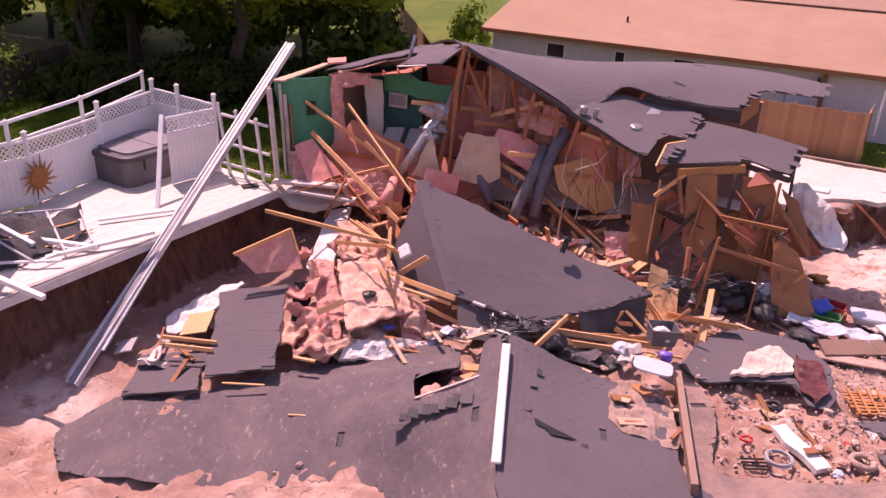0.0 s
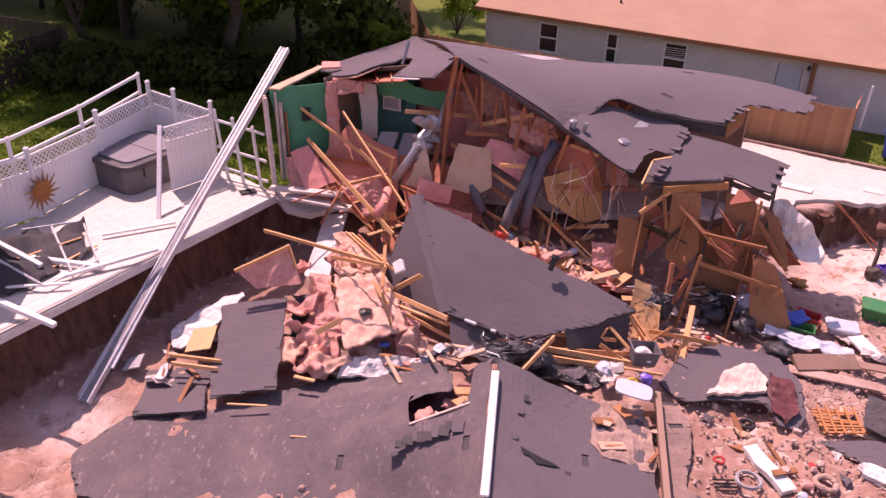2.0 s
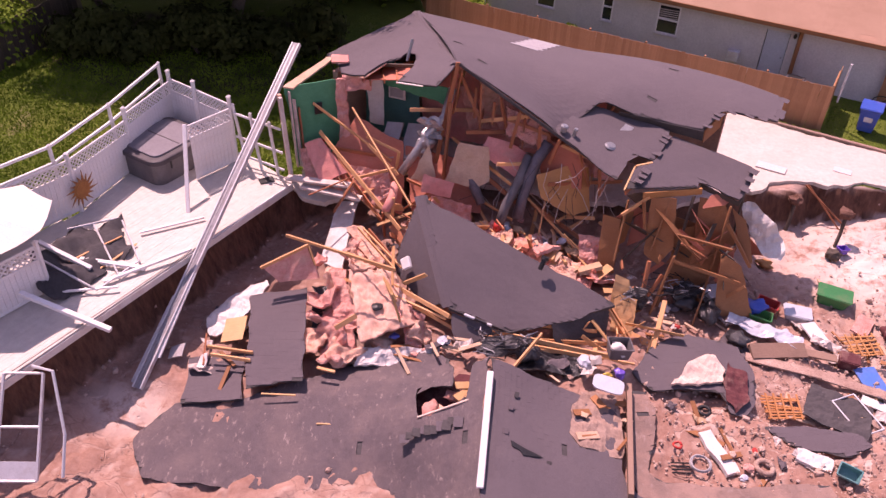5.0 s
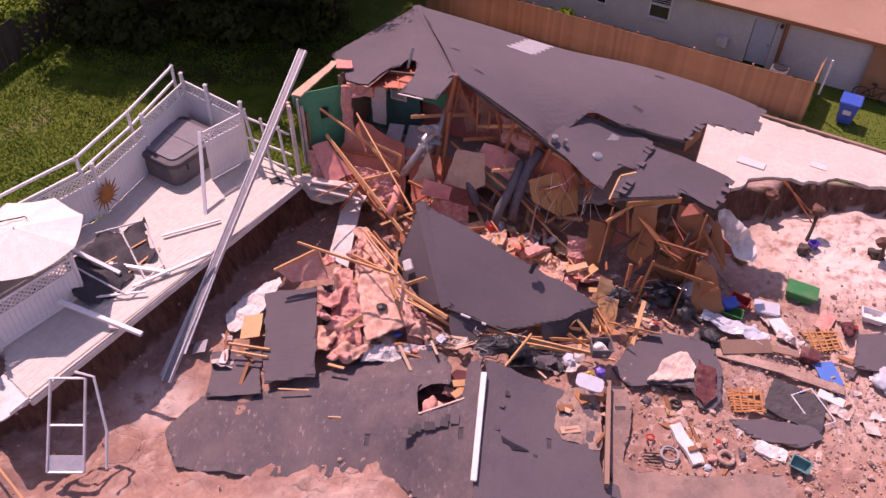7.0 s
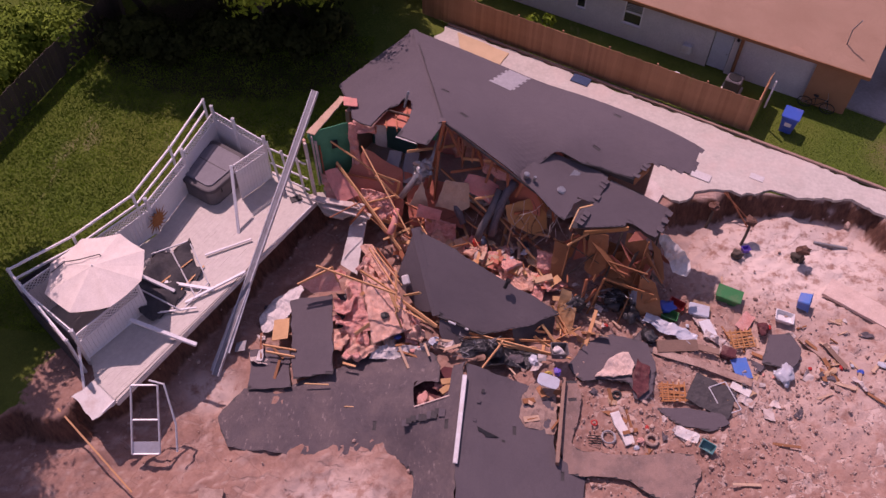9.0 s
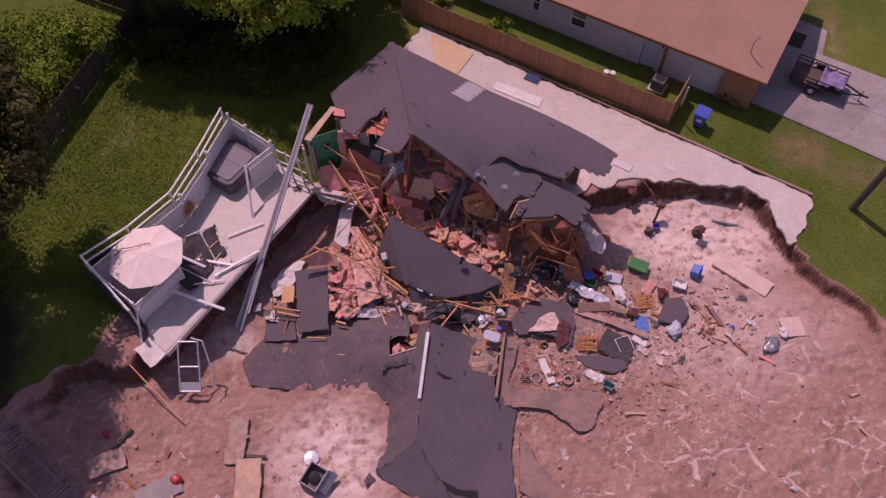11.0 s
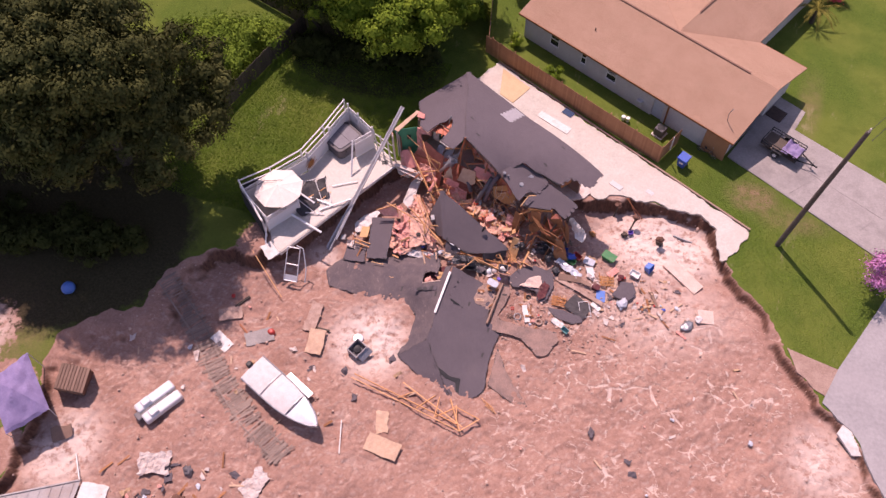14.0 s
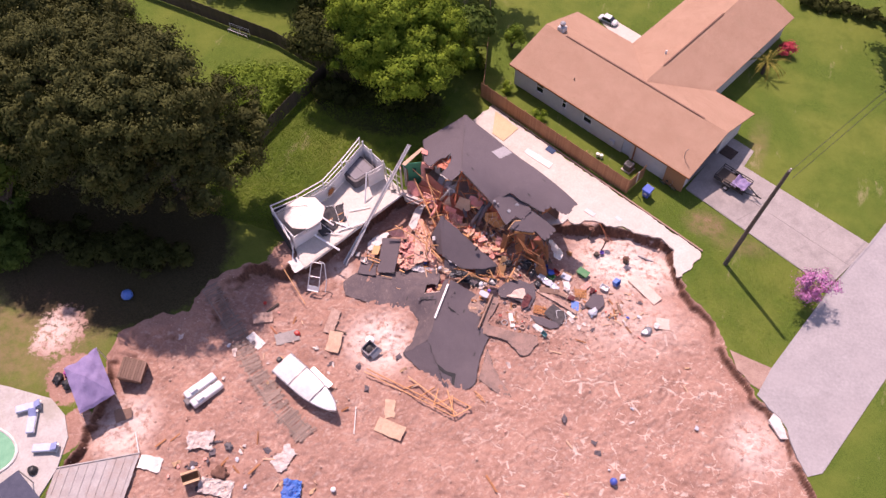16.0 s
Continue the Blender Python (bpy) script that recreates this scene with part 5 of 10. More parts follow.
    for x in (-2.9, -2.2):
        b = Panel([(x, 24.1, 1.75), (x + 0.55, 24.0, 1.8), (x + 0.35, 22.9, 1.1), (x - 0.2, 23.0, 1.05)])
        part("mattress_panel", b.sheet(0.12, 0.1), TUB_COVER, root, "pale grey tilted panel")
    # the broken trusses that hang under the ridge
    rng = random.Random(21)
    for k in range(8):
        s = (k + 0.3) / 8
        top = P2.lerp(BROKEN_E, s) + UP * -0.12
        back = P1.lerp(SE_TOP, 0.18 + 0.62 * s) + UP * -0.12
        timber("rafter", top, back, 0.045, 0.14, LUMBER_OLD, root, 0)
        foot = top + Vector((rng.uniform(-0.4, 0.5), rng.uniform(0.1, 0.6), -rng.uniform(1.2, 2.0) * (1 - 0.35 * s)))
        timber("king_post", top, foot, 0.045, 0.10, LUMBER_OLD, root)
        mid = top.lerp(back, 0.45) + UP * -0.1
        timber("web", foot, mid, 0.045, 0.09, LUMBER_OLD if k % 3 else LUMBER, root)
        if k % 2 == 0:
            timber("bottom_chord", foot + Vector((-1.3, -0.5, 0.3)), foot + Vector((1.1, 0.7, -0.15)), 0.045, 0.12, LUMBER_OLD if k % 4 else LUMBER, root)
    timber("rafter", P2 + Vector((0.05, -0.05, 0.05)), Vector((-1.15, 22.6, 1.2)), 0.05, 0.14, LUMBER_OLD, root)
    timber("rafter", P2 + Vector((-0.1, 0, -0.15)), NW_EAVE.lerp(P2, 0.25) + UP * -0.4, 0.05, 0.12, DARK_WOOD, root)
    timber("post", (-0.75, 22.7, 3.3), (-0.95, 22.4, -1.0), 0.09, 0.09, LUMBER_OLD, root, 0)
    timber("eave_board", BROKEN_E + Vector((0, -0.05, 0.0)), P2 + Vector((0.1, -0.1, 0.0)), 0.03, 0.10, FELT, root, 0)
    # torn drywall and wall boards that hang in the opening
    for a, mat, lab in (
            ([(2.0, 21.6, 1.65), (3.0, 21.9, 1.9), (3.6, 22.1, 1.75), (3.75, 21.5, 0.6), (3.2, 21.2, 0.5), (2.2, 21.2, 1.1)], ORANGE_PLY, "orange-brown ceiling panel hanging in the opening"),
            ([(5.2, 20.1, 2.1), (5.9, 20.05, 2.15), (6.05, 19.7, 0.65), (5.7, 19.6, 0.1), (5.25, 19.7, 0.4)], BOARD_BROWN, "brown wall panel under the torn porch roof"),
            ([(6.6, 20.3, 2.1), (7.3, 20.2, 2.05), (7.9, 19.9, 0.7), (7.5, 19.6, -0.2), (6.6, 19.6, 0.2)], BOARD_BROWN, "dark wall panel under the torn porch roof"),
            ([(-0.4, 22.1, 2.3), (0.5, 22.1, 2.2), (0.6, 21.8, 1.15), (0.2, 21.7, 0.95), (-0.8, 21.8, 1.05)], SAND_BOARD, "grey drywall hanging in the opening"),
            ([(7.3, 19.3, 0.9), (7.9, 19.2, 0.6), (8.5, 18.8, -0.9), (7.4, 18.7, -0.9)], BOARD_BROWN, "leaning brown board by the porch"),
            ([(4.4, 18.9, 0.2), (4.8, 18.8, 0.1), (4.9, 18.1, -0.9), (4.3, 18.2, -0.9)], PLY, "split plywood panel"),
            ([(7.85, 20.45, 1.9), (8.2, 20.42, 1.98), (8.75, 20.3, 1.5), (9.25, 20.1, 0.95), (9.15, 19.75, 0.5), (8.6, 19.85, 0.6), (8.2, 20.15, 1.1)], WHITE_PAINT, "white torn siding at the porch corner")):
        p = Panel(a)
        p.lump, p.lump_size = (0.22 if mat is WHITE_PAINT else 0.04), 2.0
        part("wall_panel", p.sheet(0.08, 0.03, 0.12 if mat is WHITE_PAINT else 0.035), mat, root, lab)
    for a, mat, lab in (
            ([(-3.9, 23.8, 2.0), (-2.27, 23.3, 1.5), (-2.1, 21.7, -0.3), (-3.95, 22.3, 0.3), (-4.7, 22.9, 0.9)], RED_PLY, "red-brown plywood floor panel lying slanted in the opening"),
            ([(-2.2, 23.3, 1.35), (0.3, 22.9, 1.1), (0.4, 21.6, 0.1), (-1.8, 21.7, -0.1)], RED_PLY, "red-brown plywood sheet sliding out of the rooms"),
            ([(-5.45, 22.95, 1.35), (-4.9, 23.0, 1.6), (-3.94, 22.3, 0.8), (-4.75, 22.0, 0.5)], PINK_BOARD, "flat pink wall panel leaning under the green wall"),
            ([(0.46, 22.5, 2.35), (1.1, 22.5, 2.2), (1.7, 22.4, 1.9), (1.75, 22.0, 1.35), (1.35, 21.9, 1.35), (0.26, 22.1, 2.0)], PINK_BOARD, "flat pink ceiling panel hanging under the roof"),
            ([(-1.42, 21.5, 1.45), (-0.46, 21.4, 1.25), (-0.56, 21.25, 0.8), (-1.48, 21.3, 0.92)], PINK_BOARD, "flat pink board end lying in the opening"),
            ([(-1.3, 22.0, 2.2), (-1.6, 21.8, 1.7), (-1.85, 21.7, 1.1), (-1.05, 21.7, 1.0)], SAND_BOARD, "dusty tan panel hanging under the duct"),
            ([(1.9, 22.4, 2.6), (3.3, 21.8, 2.3), (3.4, 21.5, 1.3), (2.2, 22.0, 1.2)], RED_PLY, "red-brown ceiling panel hanging under the roof")):
        p = Panel(a)
        p.lump, p.lump_size = 0.05, 1.4
        part("hanging_panel", p.sheet(0.1, 0.03, 0.05), mat, root, lab)
    for pts, r in (([(2.3, 22.1, 2.5), (2.0, 21.9, 2.0), (1.8, 21.65, 1.5), (1.65, 21.4, 0.9), (1.55, 21.2, 0.3)], [0.19, 0.17, 0.2, 0.16, 0.19]), ([(-0.2, 22.2, 1.7), (0.05, 21.9, 1.1), (0.4, 21.5, 0.5)], [0.15, 0.17, 0.14])):
        part("duct", tube(bmesh.new(), pts, r, 10), DARK_DUCT, root, "sagging dark purple-grey flexible duct", True)
    for k in range(7):
        p = Vector((-1.35, 22.55, 2.3)) + Vector((rng.uniform(-0.5, 0.35), rng.uniform(-0.15, 0.15), rng.uniform(-0.9, 0.5)))
        part("foil_wrap", lumpy(bmesh.new(), pose(*p, rng.uniform(0, 90), rng.uniform(0, 90), 0), 0.5, 0.28, 0.4, 0.45, k + 2, 2), DUCT, root, "crumpled silver foil duct wrap")
    for k in range(34):
        p = Vector((rng.uniform(0.0, 4.2), 0, rng.uniform(1.0, 2.4)))
        p.y = 22.4 - 0.35 * p.x + rng.uniform(-0.3, 0.2)
        q = p + Vector((rng.uniform(-0.9, 0.9), rng.uniform(-0.6, 0.1), -rng.uniform(0.5, 1.5)))
        part("wire", tube(bmesh.new(), [p, p.lerp(q, 0.4) + Vector((rng.uniform(-0.25, 0.25), 0, -0.15)), q], 0.009, 4), DRYWALL if k % 3 else BLACK, root)
    # split boards, hanging and leaning under the porch
    for k in range(26):
        x = rng.uniform(4.7, 8.2)
        top = Vector((x, 20.4 - 0.1 * (x - 4.7) + rng.uniform(-0.6, 0.5), rng.uniform(0.0, 2.3)))
        low = top + Vector((rng.uniform(-1.1, 1.1), rng.uniform(-0.7, 0.3), -rng.uniform(0.3, 1.2)))
        side = Vector((rng.uniform(0.3, 1), rng.uniform(-0.8, 0.8), rng.uniform(-0.8, 0.8))).normalized() * rng.uniform(0.06, 0.42)
        p = Panel([top - side, top + side, low + side * rng.uniform(0.5, 1.3), low - side])
        part("split_board", p.sheet(0.1, 0.02, 0.03), rng.choice((BOARD_BROWN, RED_PLY, LUMBER_OLD, BOARD_BROWN, DARK_WOOD)), root)
    # insulation and ceiling boards seen under the roof, behind the rafters
    for k in range(9):
        s = (k + 0.5) / 9
        top = P2.lerp(BROKEN_E, 0.06 + 0.86 * s) + Vector((0.5, 1.3 + 0.3 * (k % 2), -0.55))
        w = Vector((0.32, 0.1, -0.1))
        low = top + Vector((rng.uniform(-0.5, 0.2), -rng.uniform(0.3, 0.9), -rng.uniform(0.8, 1.5) * (1.1 - 0.5 * s)))
        batt("insulation_batt", [top - w, top + w, low + w, low - w], root, 0.1, INSULATION if k % 3 else INSULATION_TAN, 0.06)
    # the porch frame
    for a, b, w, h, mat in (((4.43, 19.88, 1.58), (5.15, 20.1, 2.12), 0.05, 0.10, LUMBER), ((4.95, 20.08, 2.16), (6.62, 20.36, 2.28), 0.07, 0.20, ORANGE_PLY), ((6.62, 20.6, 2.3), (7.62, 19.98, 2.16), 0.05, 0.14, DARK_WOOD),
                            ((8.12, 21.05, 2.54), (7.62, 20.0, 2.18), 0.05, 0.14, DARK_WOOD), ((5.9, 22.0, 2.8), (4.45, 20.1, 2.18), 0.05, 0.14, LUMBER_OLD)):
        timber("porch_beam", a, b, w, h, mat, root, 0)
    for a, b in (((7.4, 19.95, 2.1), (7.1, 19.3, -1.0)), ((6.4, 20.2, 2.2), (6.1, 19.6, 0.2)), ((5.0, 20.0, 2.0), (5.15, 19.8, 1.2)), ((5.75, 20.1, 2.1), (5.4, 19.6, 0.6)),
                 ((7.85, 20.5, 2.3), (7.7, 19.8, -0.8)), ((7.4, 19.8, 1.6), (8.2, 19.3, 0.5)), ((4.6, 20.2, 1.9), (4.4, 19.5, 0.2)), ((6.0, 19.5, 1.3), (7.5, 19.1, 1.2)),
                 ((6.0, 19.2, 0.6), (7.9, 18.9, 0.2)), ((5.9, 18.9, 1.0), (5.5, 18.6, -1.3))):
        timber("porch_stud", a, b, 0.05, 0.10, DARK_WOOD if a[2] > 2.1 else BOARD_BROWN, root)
    p = Panel([(-6.05, 23.2, 3.2), (-5.1, 25.4, 3.3), (-4.8, 25.35, 3.34), (-5.7, 23.1, 3.22)])
    part("soffit", p.sheet(0.1, 0.05, 0.04), SAND_BOARD, root, "torn pale soffit board over the green wall")
    p = Panel([(-4.9, 25.2, 3.5), (-4.3, 25.0, 3.6), (-4.2, 24.6, 3.55), (-4.8, 24.7, 3.45)])
    part("soffit", p.sheet(0.1, 0.06, 0.06), PINK_BOARD, root, "torn pink board end at the eave")
    # pink insulation
    for c in ([(-4.48, 23.75, 3.3), (-4.15, 23.7, 3.35), (-4.05, 23.4, 1.4), (-4.4, 23.4, 1.3)],
              [(-4.3, 23.85, 3.42), (-3.3, 23.6, 3.45), (-3.35, 23.5, 3.1), (-4.2, 23.65, 3.0)],
              [(-5.6, 22.9, 1.2), (-4.6, 22.8, 1.35), (-4.1, 22.1, 0.2), (-5.2, 22.2, 0.0)],
              [(-3.9, 22.6, 0.9), (-2.6, 22.3, 0.9), (-2.5, 21.7, 0.0), (-3.8, 21.9, 0.0)],
              [(-1.2, 21.6, 0.6), (0.1, 21.4, 0.5), (0.2, 21.0, -0.2), (-1.1, 21.1, -0.2)],
              [(3.4, 20.6, 0.3), (4.2, 20.3, 0.4), (4.3, 19.9, -0.4), (3.5, 20.0, -0.4)],
              [(0.9, 23.0, 3.2), (2.2, 22.4, 2.9), (2.3, 22.2, 2.2), (1.0, 22.6, 2.4)]):
        batt("insulation_batt", c, root)
    # silver ducts torn out of the ceiling
    for pts, r, mat, lab in (([(-0.75, 23.3, 3.5), (-0.95, 22.9, 2.7), (-1.4, 22.6, 2.25), (-1.8, 22.4, 1.6), (-2.2, 22.2, 1.0)], 0.13, DUCT, "torn silver flexible duct"),
                             ([(-2.3, 21.5, 1.0), (-2.3, 20.95, 0.92), (-2.45, 20.4, 0.75)], 0.13, PINK_BOARD, "pink-wrapped duct end"),
                             ([(1.75, 22.1, 2.0), (1.5, 21.6, 1.4), (1.15, 21.2, 0.7), (1.0, 20.9, 0.2)], 0.15, TUB_GREY, "dark grey flexible duct"),
                             ([(1.0, 20.9, 0.25), (0.97, 20.85, 0.02)], 0.16, RED, "red duct collar"),
                             ([(-1.2, 22.8, 2.5), (-1.6, 22.9, 2.1), (-1.3, 22.5, 1.9)], 0.2, DUCT, "crumpled silver duct box")):
        part("duct", tube(bmesh.new(), pts, r, 10), mat, root, lab, True)
    p = Panel([(-6.35, 22.6, 0.22), (-4.5, 22.95, 0.3), (-3.6, 22.3, 0.12), (-4.6, 21.75, -0.05), (-5.5, 21.95, 0.08)])
    part("slab_edge", p.sheet(0.15, 0.2, 0.12), CONCRETE, root, "broken pale concrete floor edge")
    for a, b in (((-5.9, 22.2, 0.5), (-3.7, 21.85, 0.6)), ((-5.4, 22.0, 0.35), (-3.4, 21.6, 0.3))):
        timber("sill_board", a, b, 0.28, 0.08, DRYWALL, root, 0)
    return root


collapsed_house()


def loose_lumber():
    """Timbers that lie free in the wreckage."""
    for a, b, w, h, mat in (((-5.2, 23.5, 2.55), (-2.6, 22.85, 1.0), 0.05, 0.10, LUMBER), ((-4.95, 23.13, 1.74), (-1.93, 19.89, 0.45), 0.05, 0.13, LUMBER), ((-3.9, 23.33, 2.56), (-1.64, 20.14, 1.15), 0.05, 0.13, LUMBER), ((-3.3, 22.36, 2.12), (-2.3, 22.48, 1.58), 0.04, 0.08, LUMBER), ((-2.3, 22.47, 1.6), (-2.42, 22.5, 0.75), 0.05, 0.10, LUMBER),
                            ((-3.62, 21.75, 0.94), (-2.4, 22.03, 1.24), 0.05, 0.10, LUMBER), ((-2.25, 20.75, 1.0), (-2.3, 20.7, 0.2), 0.05, 0.10, LUMBER), ((-4.8, 23.0, 1.3), (-3.1, 22.9, 1.15), 0.05, 0.14, LUMBER_OLD),
                            ((-4.4, 22.8, 1.0), (-2.7, 21.2, -0.2), 0.05, 0.16, LUMBER_OLD), ((-3.3, 22.6, 1.7), (-2.3, 22.2, 0.9), 0.05, 0.10, LUMBER), ((-2.65, 21.1, 0.2), (-2.6, 21.2, -0.8), 0.05, 0.10, LUMBER_OLD),
                            ((-2.0, 22.0, 0.9), (-1.0, 21.6, 0.7), 0.05, 0.10, LUMBER_OLD), ((-4.9, 18.2, 1.2), (-1.8, 17.4, 0.95), 0.05, 0.09, LUMBER), ((-1.9, 18.1, -0.2), (-0.2, 16.8, -0.05), 0.05, 0.12, LUMBER),
                            ((-1.9, 17.8, -0.3), (-0.3, 16.9, -0.25), 0.05, 0.08, LUMBER), ((-3.2, 19.9, 0.4), (-1.8, 17.8, 0.6), 0.04, 0.09, LUMBER), ((-3.05, 19.95, 0.35), (-1.7, 18.3, 0.3), 0.04, 0.09, LUMBER),
                            ((-2.9, 20.0, 0.3), (-1.9, 18.8, 0.1), 0.04, 0.09, LUMBER_OLD), ((-3.4, 18.9, 0.2), (-1.9, 17.6, 0.75), 0.05, 0.09, LUMBER), ((-1.95, 18.6, 0.8), (-1.85, 17.6, 0.2), 0.05, 0.12, LUMBER),
                            ((1.0, 17.1, -0.75), (4.4, 16.35, -0.65), 0.05, 0.14, LUMBER), ((1.4, 16.95, -0.95), (4.9, 16.5, -1.0), 0.05, 0.12, LUMBER), ((2.3, 16.5, -0.15), (1.35, 14.95, -0.35), 0.05, 0.15, LUMBER),
                            ((2.0, 22.2, 0.2), (4.0, 20.8, -0.35), 0.05, 0.14, LUMBER_OLD), ((1.6, 22.0, 0.8), (3.4, 20.6, -0.3), 0.05, 0.10, LUMBER), ((0.2, 21.9, 0.5), (1.4, 21.2, 0.2), 0.05, 0.10, LUMBER),
                            ((2.4, 21.8, 0.9), (2.2, 20.8, -0.4), 0.05, 0.10, LUMBER), ((3.0, 21.6, 0.2), (3.9, 21.2, 0.5), 0.05, 0.12, LUMBER), ((-0.4, 22.6, 1.6), (1.6, 21.6, 0.5), 0.05, 0.14, LUMBER_OLD),
                            ((4.1, 18.3, -0.2), (5.0, 17.4, -1.1), 0.05, 0.12, LUMBER), ((4.5, 18.2, -0.5), (4.9, 17.0, -1.2), 0.05, 0.10, LUMBER), ((4.9, 17.8, -0.9), (6.0, 17.1, -1.2), 0.14, 0.05, LUMBER),
                            ((5.0, 17.5, -1.0), (5.9, 16.8, -1.2), 0.14, 0.05, LUMBER), ((5.0, 19.0, -0.3), (5.6, 18.5, -1.4), 0.09, 0.09, LUMBER_OLD), ((5.3, 19.1, 0.6), (5.2, 18.5, -1.4), 0.10, 0.10, LUMBER_OLD),
                            ((5.7, 18.9, 0.3), (5.0, 18.5, -1.3), 0.05, 0.12, LUMBER_OLD), ((7.0, 18.9, -0.1), (6.7, 18.3, -1.4), 0.05, 0.12, BOARD_BROWN), ((-7.0, 16.6, -1.3), (-6.8, 15.6, -1.5), 0.05, 0.12, LUMBER_OLD),
                            ((-6.75, 16.0, -1.15), (-5.45, 15.87, -1.12), 0.06, 0.09, LUMBER), ((-6.6, 15.75, -1.2), (-5.45, 15.6, -1.15), 0.06, 0.09, LUMBER),
                            ((-3.6, 15.5, -1.1), (-3.1, 15.4, -1.1), 0.09, 0.05, LUMBER), ((-4.9, 14.6, -1.3), (-4.0, 14.65, -1.3), 0.05, 0.03, PLY), ((-3.3, 13.9, -1.45), (-2.3, 13.95, -1.45), 0.04, 0.03, PLY),
                            ((4.62, 15.5, -0.82), (4.42, 12.3, -1.15), 0.13, 0.3, WEATHERED)):
        fresh = mat is LUMBER
        thing(timber("loose_timber", a, b, w, h, mat), "splintered pale pine timber in the wreckage" if fresh else "dark weathered timber in the wreckage", "timber", "loose timbers")


loose_lumber()


def splinters():
    """Short broken pieces of framing, heaped behind the fallen roof and under the porch."""
    rng = random.Random(55)
    for n, lo, hi, length, mats in ((46, (-2.4, 19.9, -0.5), (4.4, 21.9, 0.5), (0.5, 1.6), (LUMBER, LUMBER, LUMBER_OLD, PLY)), (18, (4.6, 18.8, -1.0), (8.1, 20.4, 1.2), (0.3, 1.3), (BOARD_BROWN, BOARD_BROWN, DARK_WOOD, LUMBER_OLD)),
                                    (6, (-4.6, 21.4, 0.0), (-2.2, 22.9, 1.2), (0.9, 2.2), (LUMBER, LUMBER_OLD)), (7, (-4.3, 16.6, -0.8), (-1.2, 19.6, 0.3), (0.5, 1.5), (LUMBER, PLY)), (18, (3.4, 16.6, -1.1), (5.6, 18.2, -0.4), (0.6, 1.7), (LUMBER, PLY))):
        for _ in range(n):
            c = Vector([rng.uniform(a, b) for a, b in zip(lo, hi)])
            d = Vector((rng.gauss(0, 1), rng.gauss(0, 1), rng.gauss(0, 0.55))).normalized() * rng.uniform(*length) / 2
            mat = rng.choice(mats)
            w, h = rng.choice(((0.045, 0.09), (0.045, 0.14), (0.02, 0.12), (0.02, 0.25), (0.04, 0.04)))
            thing(timber("broken_stick", c - d, c + d, w, h, mat, None, rng.uniform(0, 180)), "short splintered piece of house framing", "timber", "splintered framing")
    for k in range(24):
        x, y = rng.uniform(-1.6, 4.6), 0
        y = 21.2 - 0.33 * (x + 1.6) + rng.uniform(-0.5, 0.5)
        z = ground_z(x, y) + rng.uniform(0.1, 0.5)
        s = rng.uniform(0.25, 0.7)
        m = pose(x, y, z, rng.uniform(-30, 30), rng.uniform(-30, 30), rng.uniform(0, 180))
        c = [m @ Vector((a * s, b * s * 0.7, 0)) for a, b in ((-1, -1), (1, -1), (1, 1), (-1, 1))]
        p = Panel(c)
        p.lump, p.lump_size = 0.14, 3.5
        thing(part("insulation_tuft", p.sheet(0.08, 0.1, 0.06), INSULATION if k % 2 else INSULATION_TAN), "torn tuft of pink insulation in the wreckage", "insulation", "insulation tufts")
    for k in range(30):
        x = rng.uniform(-1.0, 4.8)
        y = 20.9 - 0.33 * (x + 1.0) + rng.uniform(-0.4, 0.5)
        z = ground_z(x, y) + rng.uniform(0.2, 0.55)
        thing(part("broken_board", box(bmesh.new(), pose(x, y, z, rng.uniform(-30, 30), rng.uniform(-30, 30), rng.uniform(0, 180)), rng.uniform(0.25, 0.8), rng.uniform(0.12, 0.4), rng.choice((0.02, 0.12)), 0.005), rng.choice((PLY, CARDBOARD, SAND_BOARD, RED_PLY))),
              "broken square of plywood in the wreckage", "board", "broken boards")


splinters()


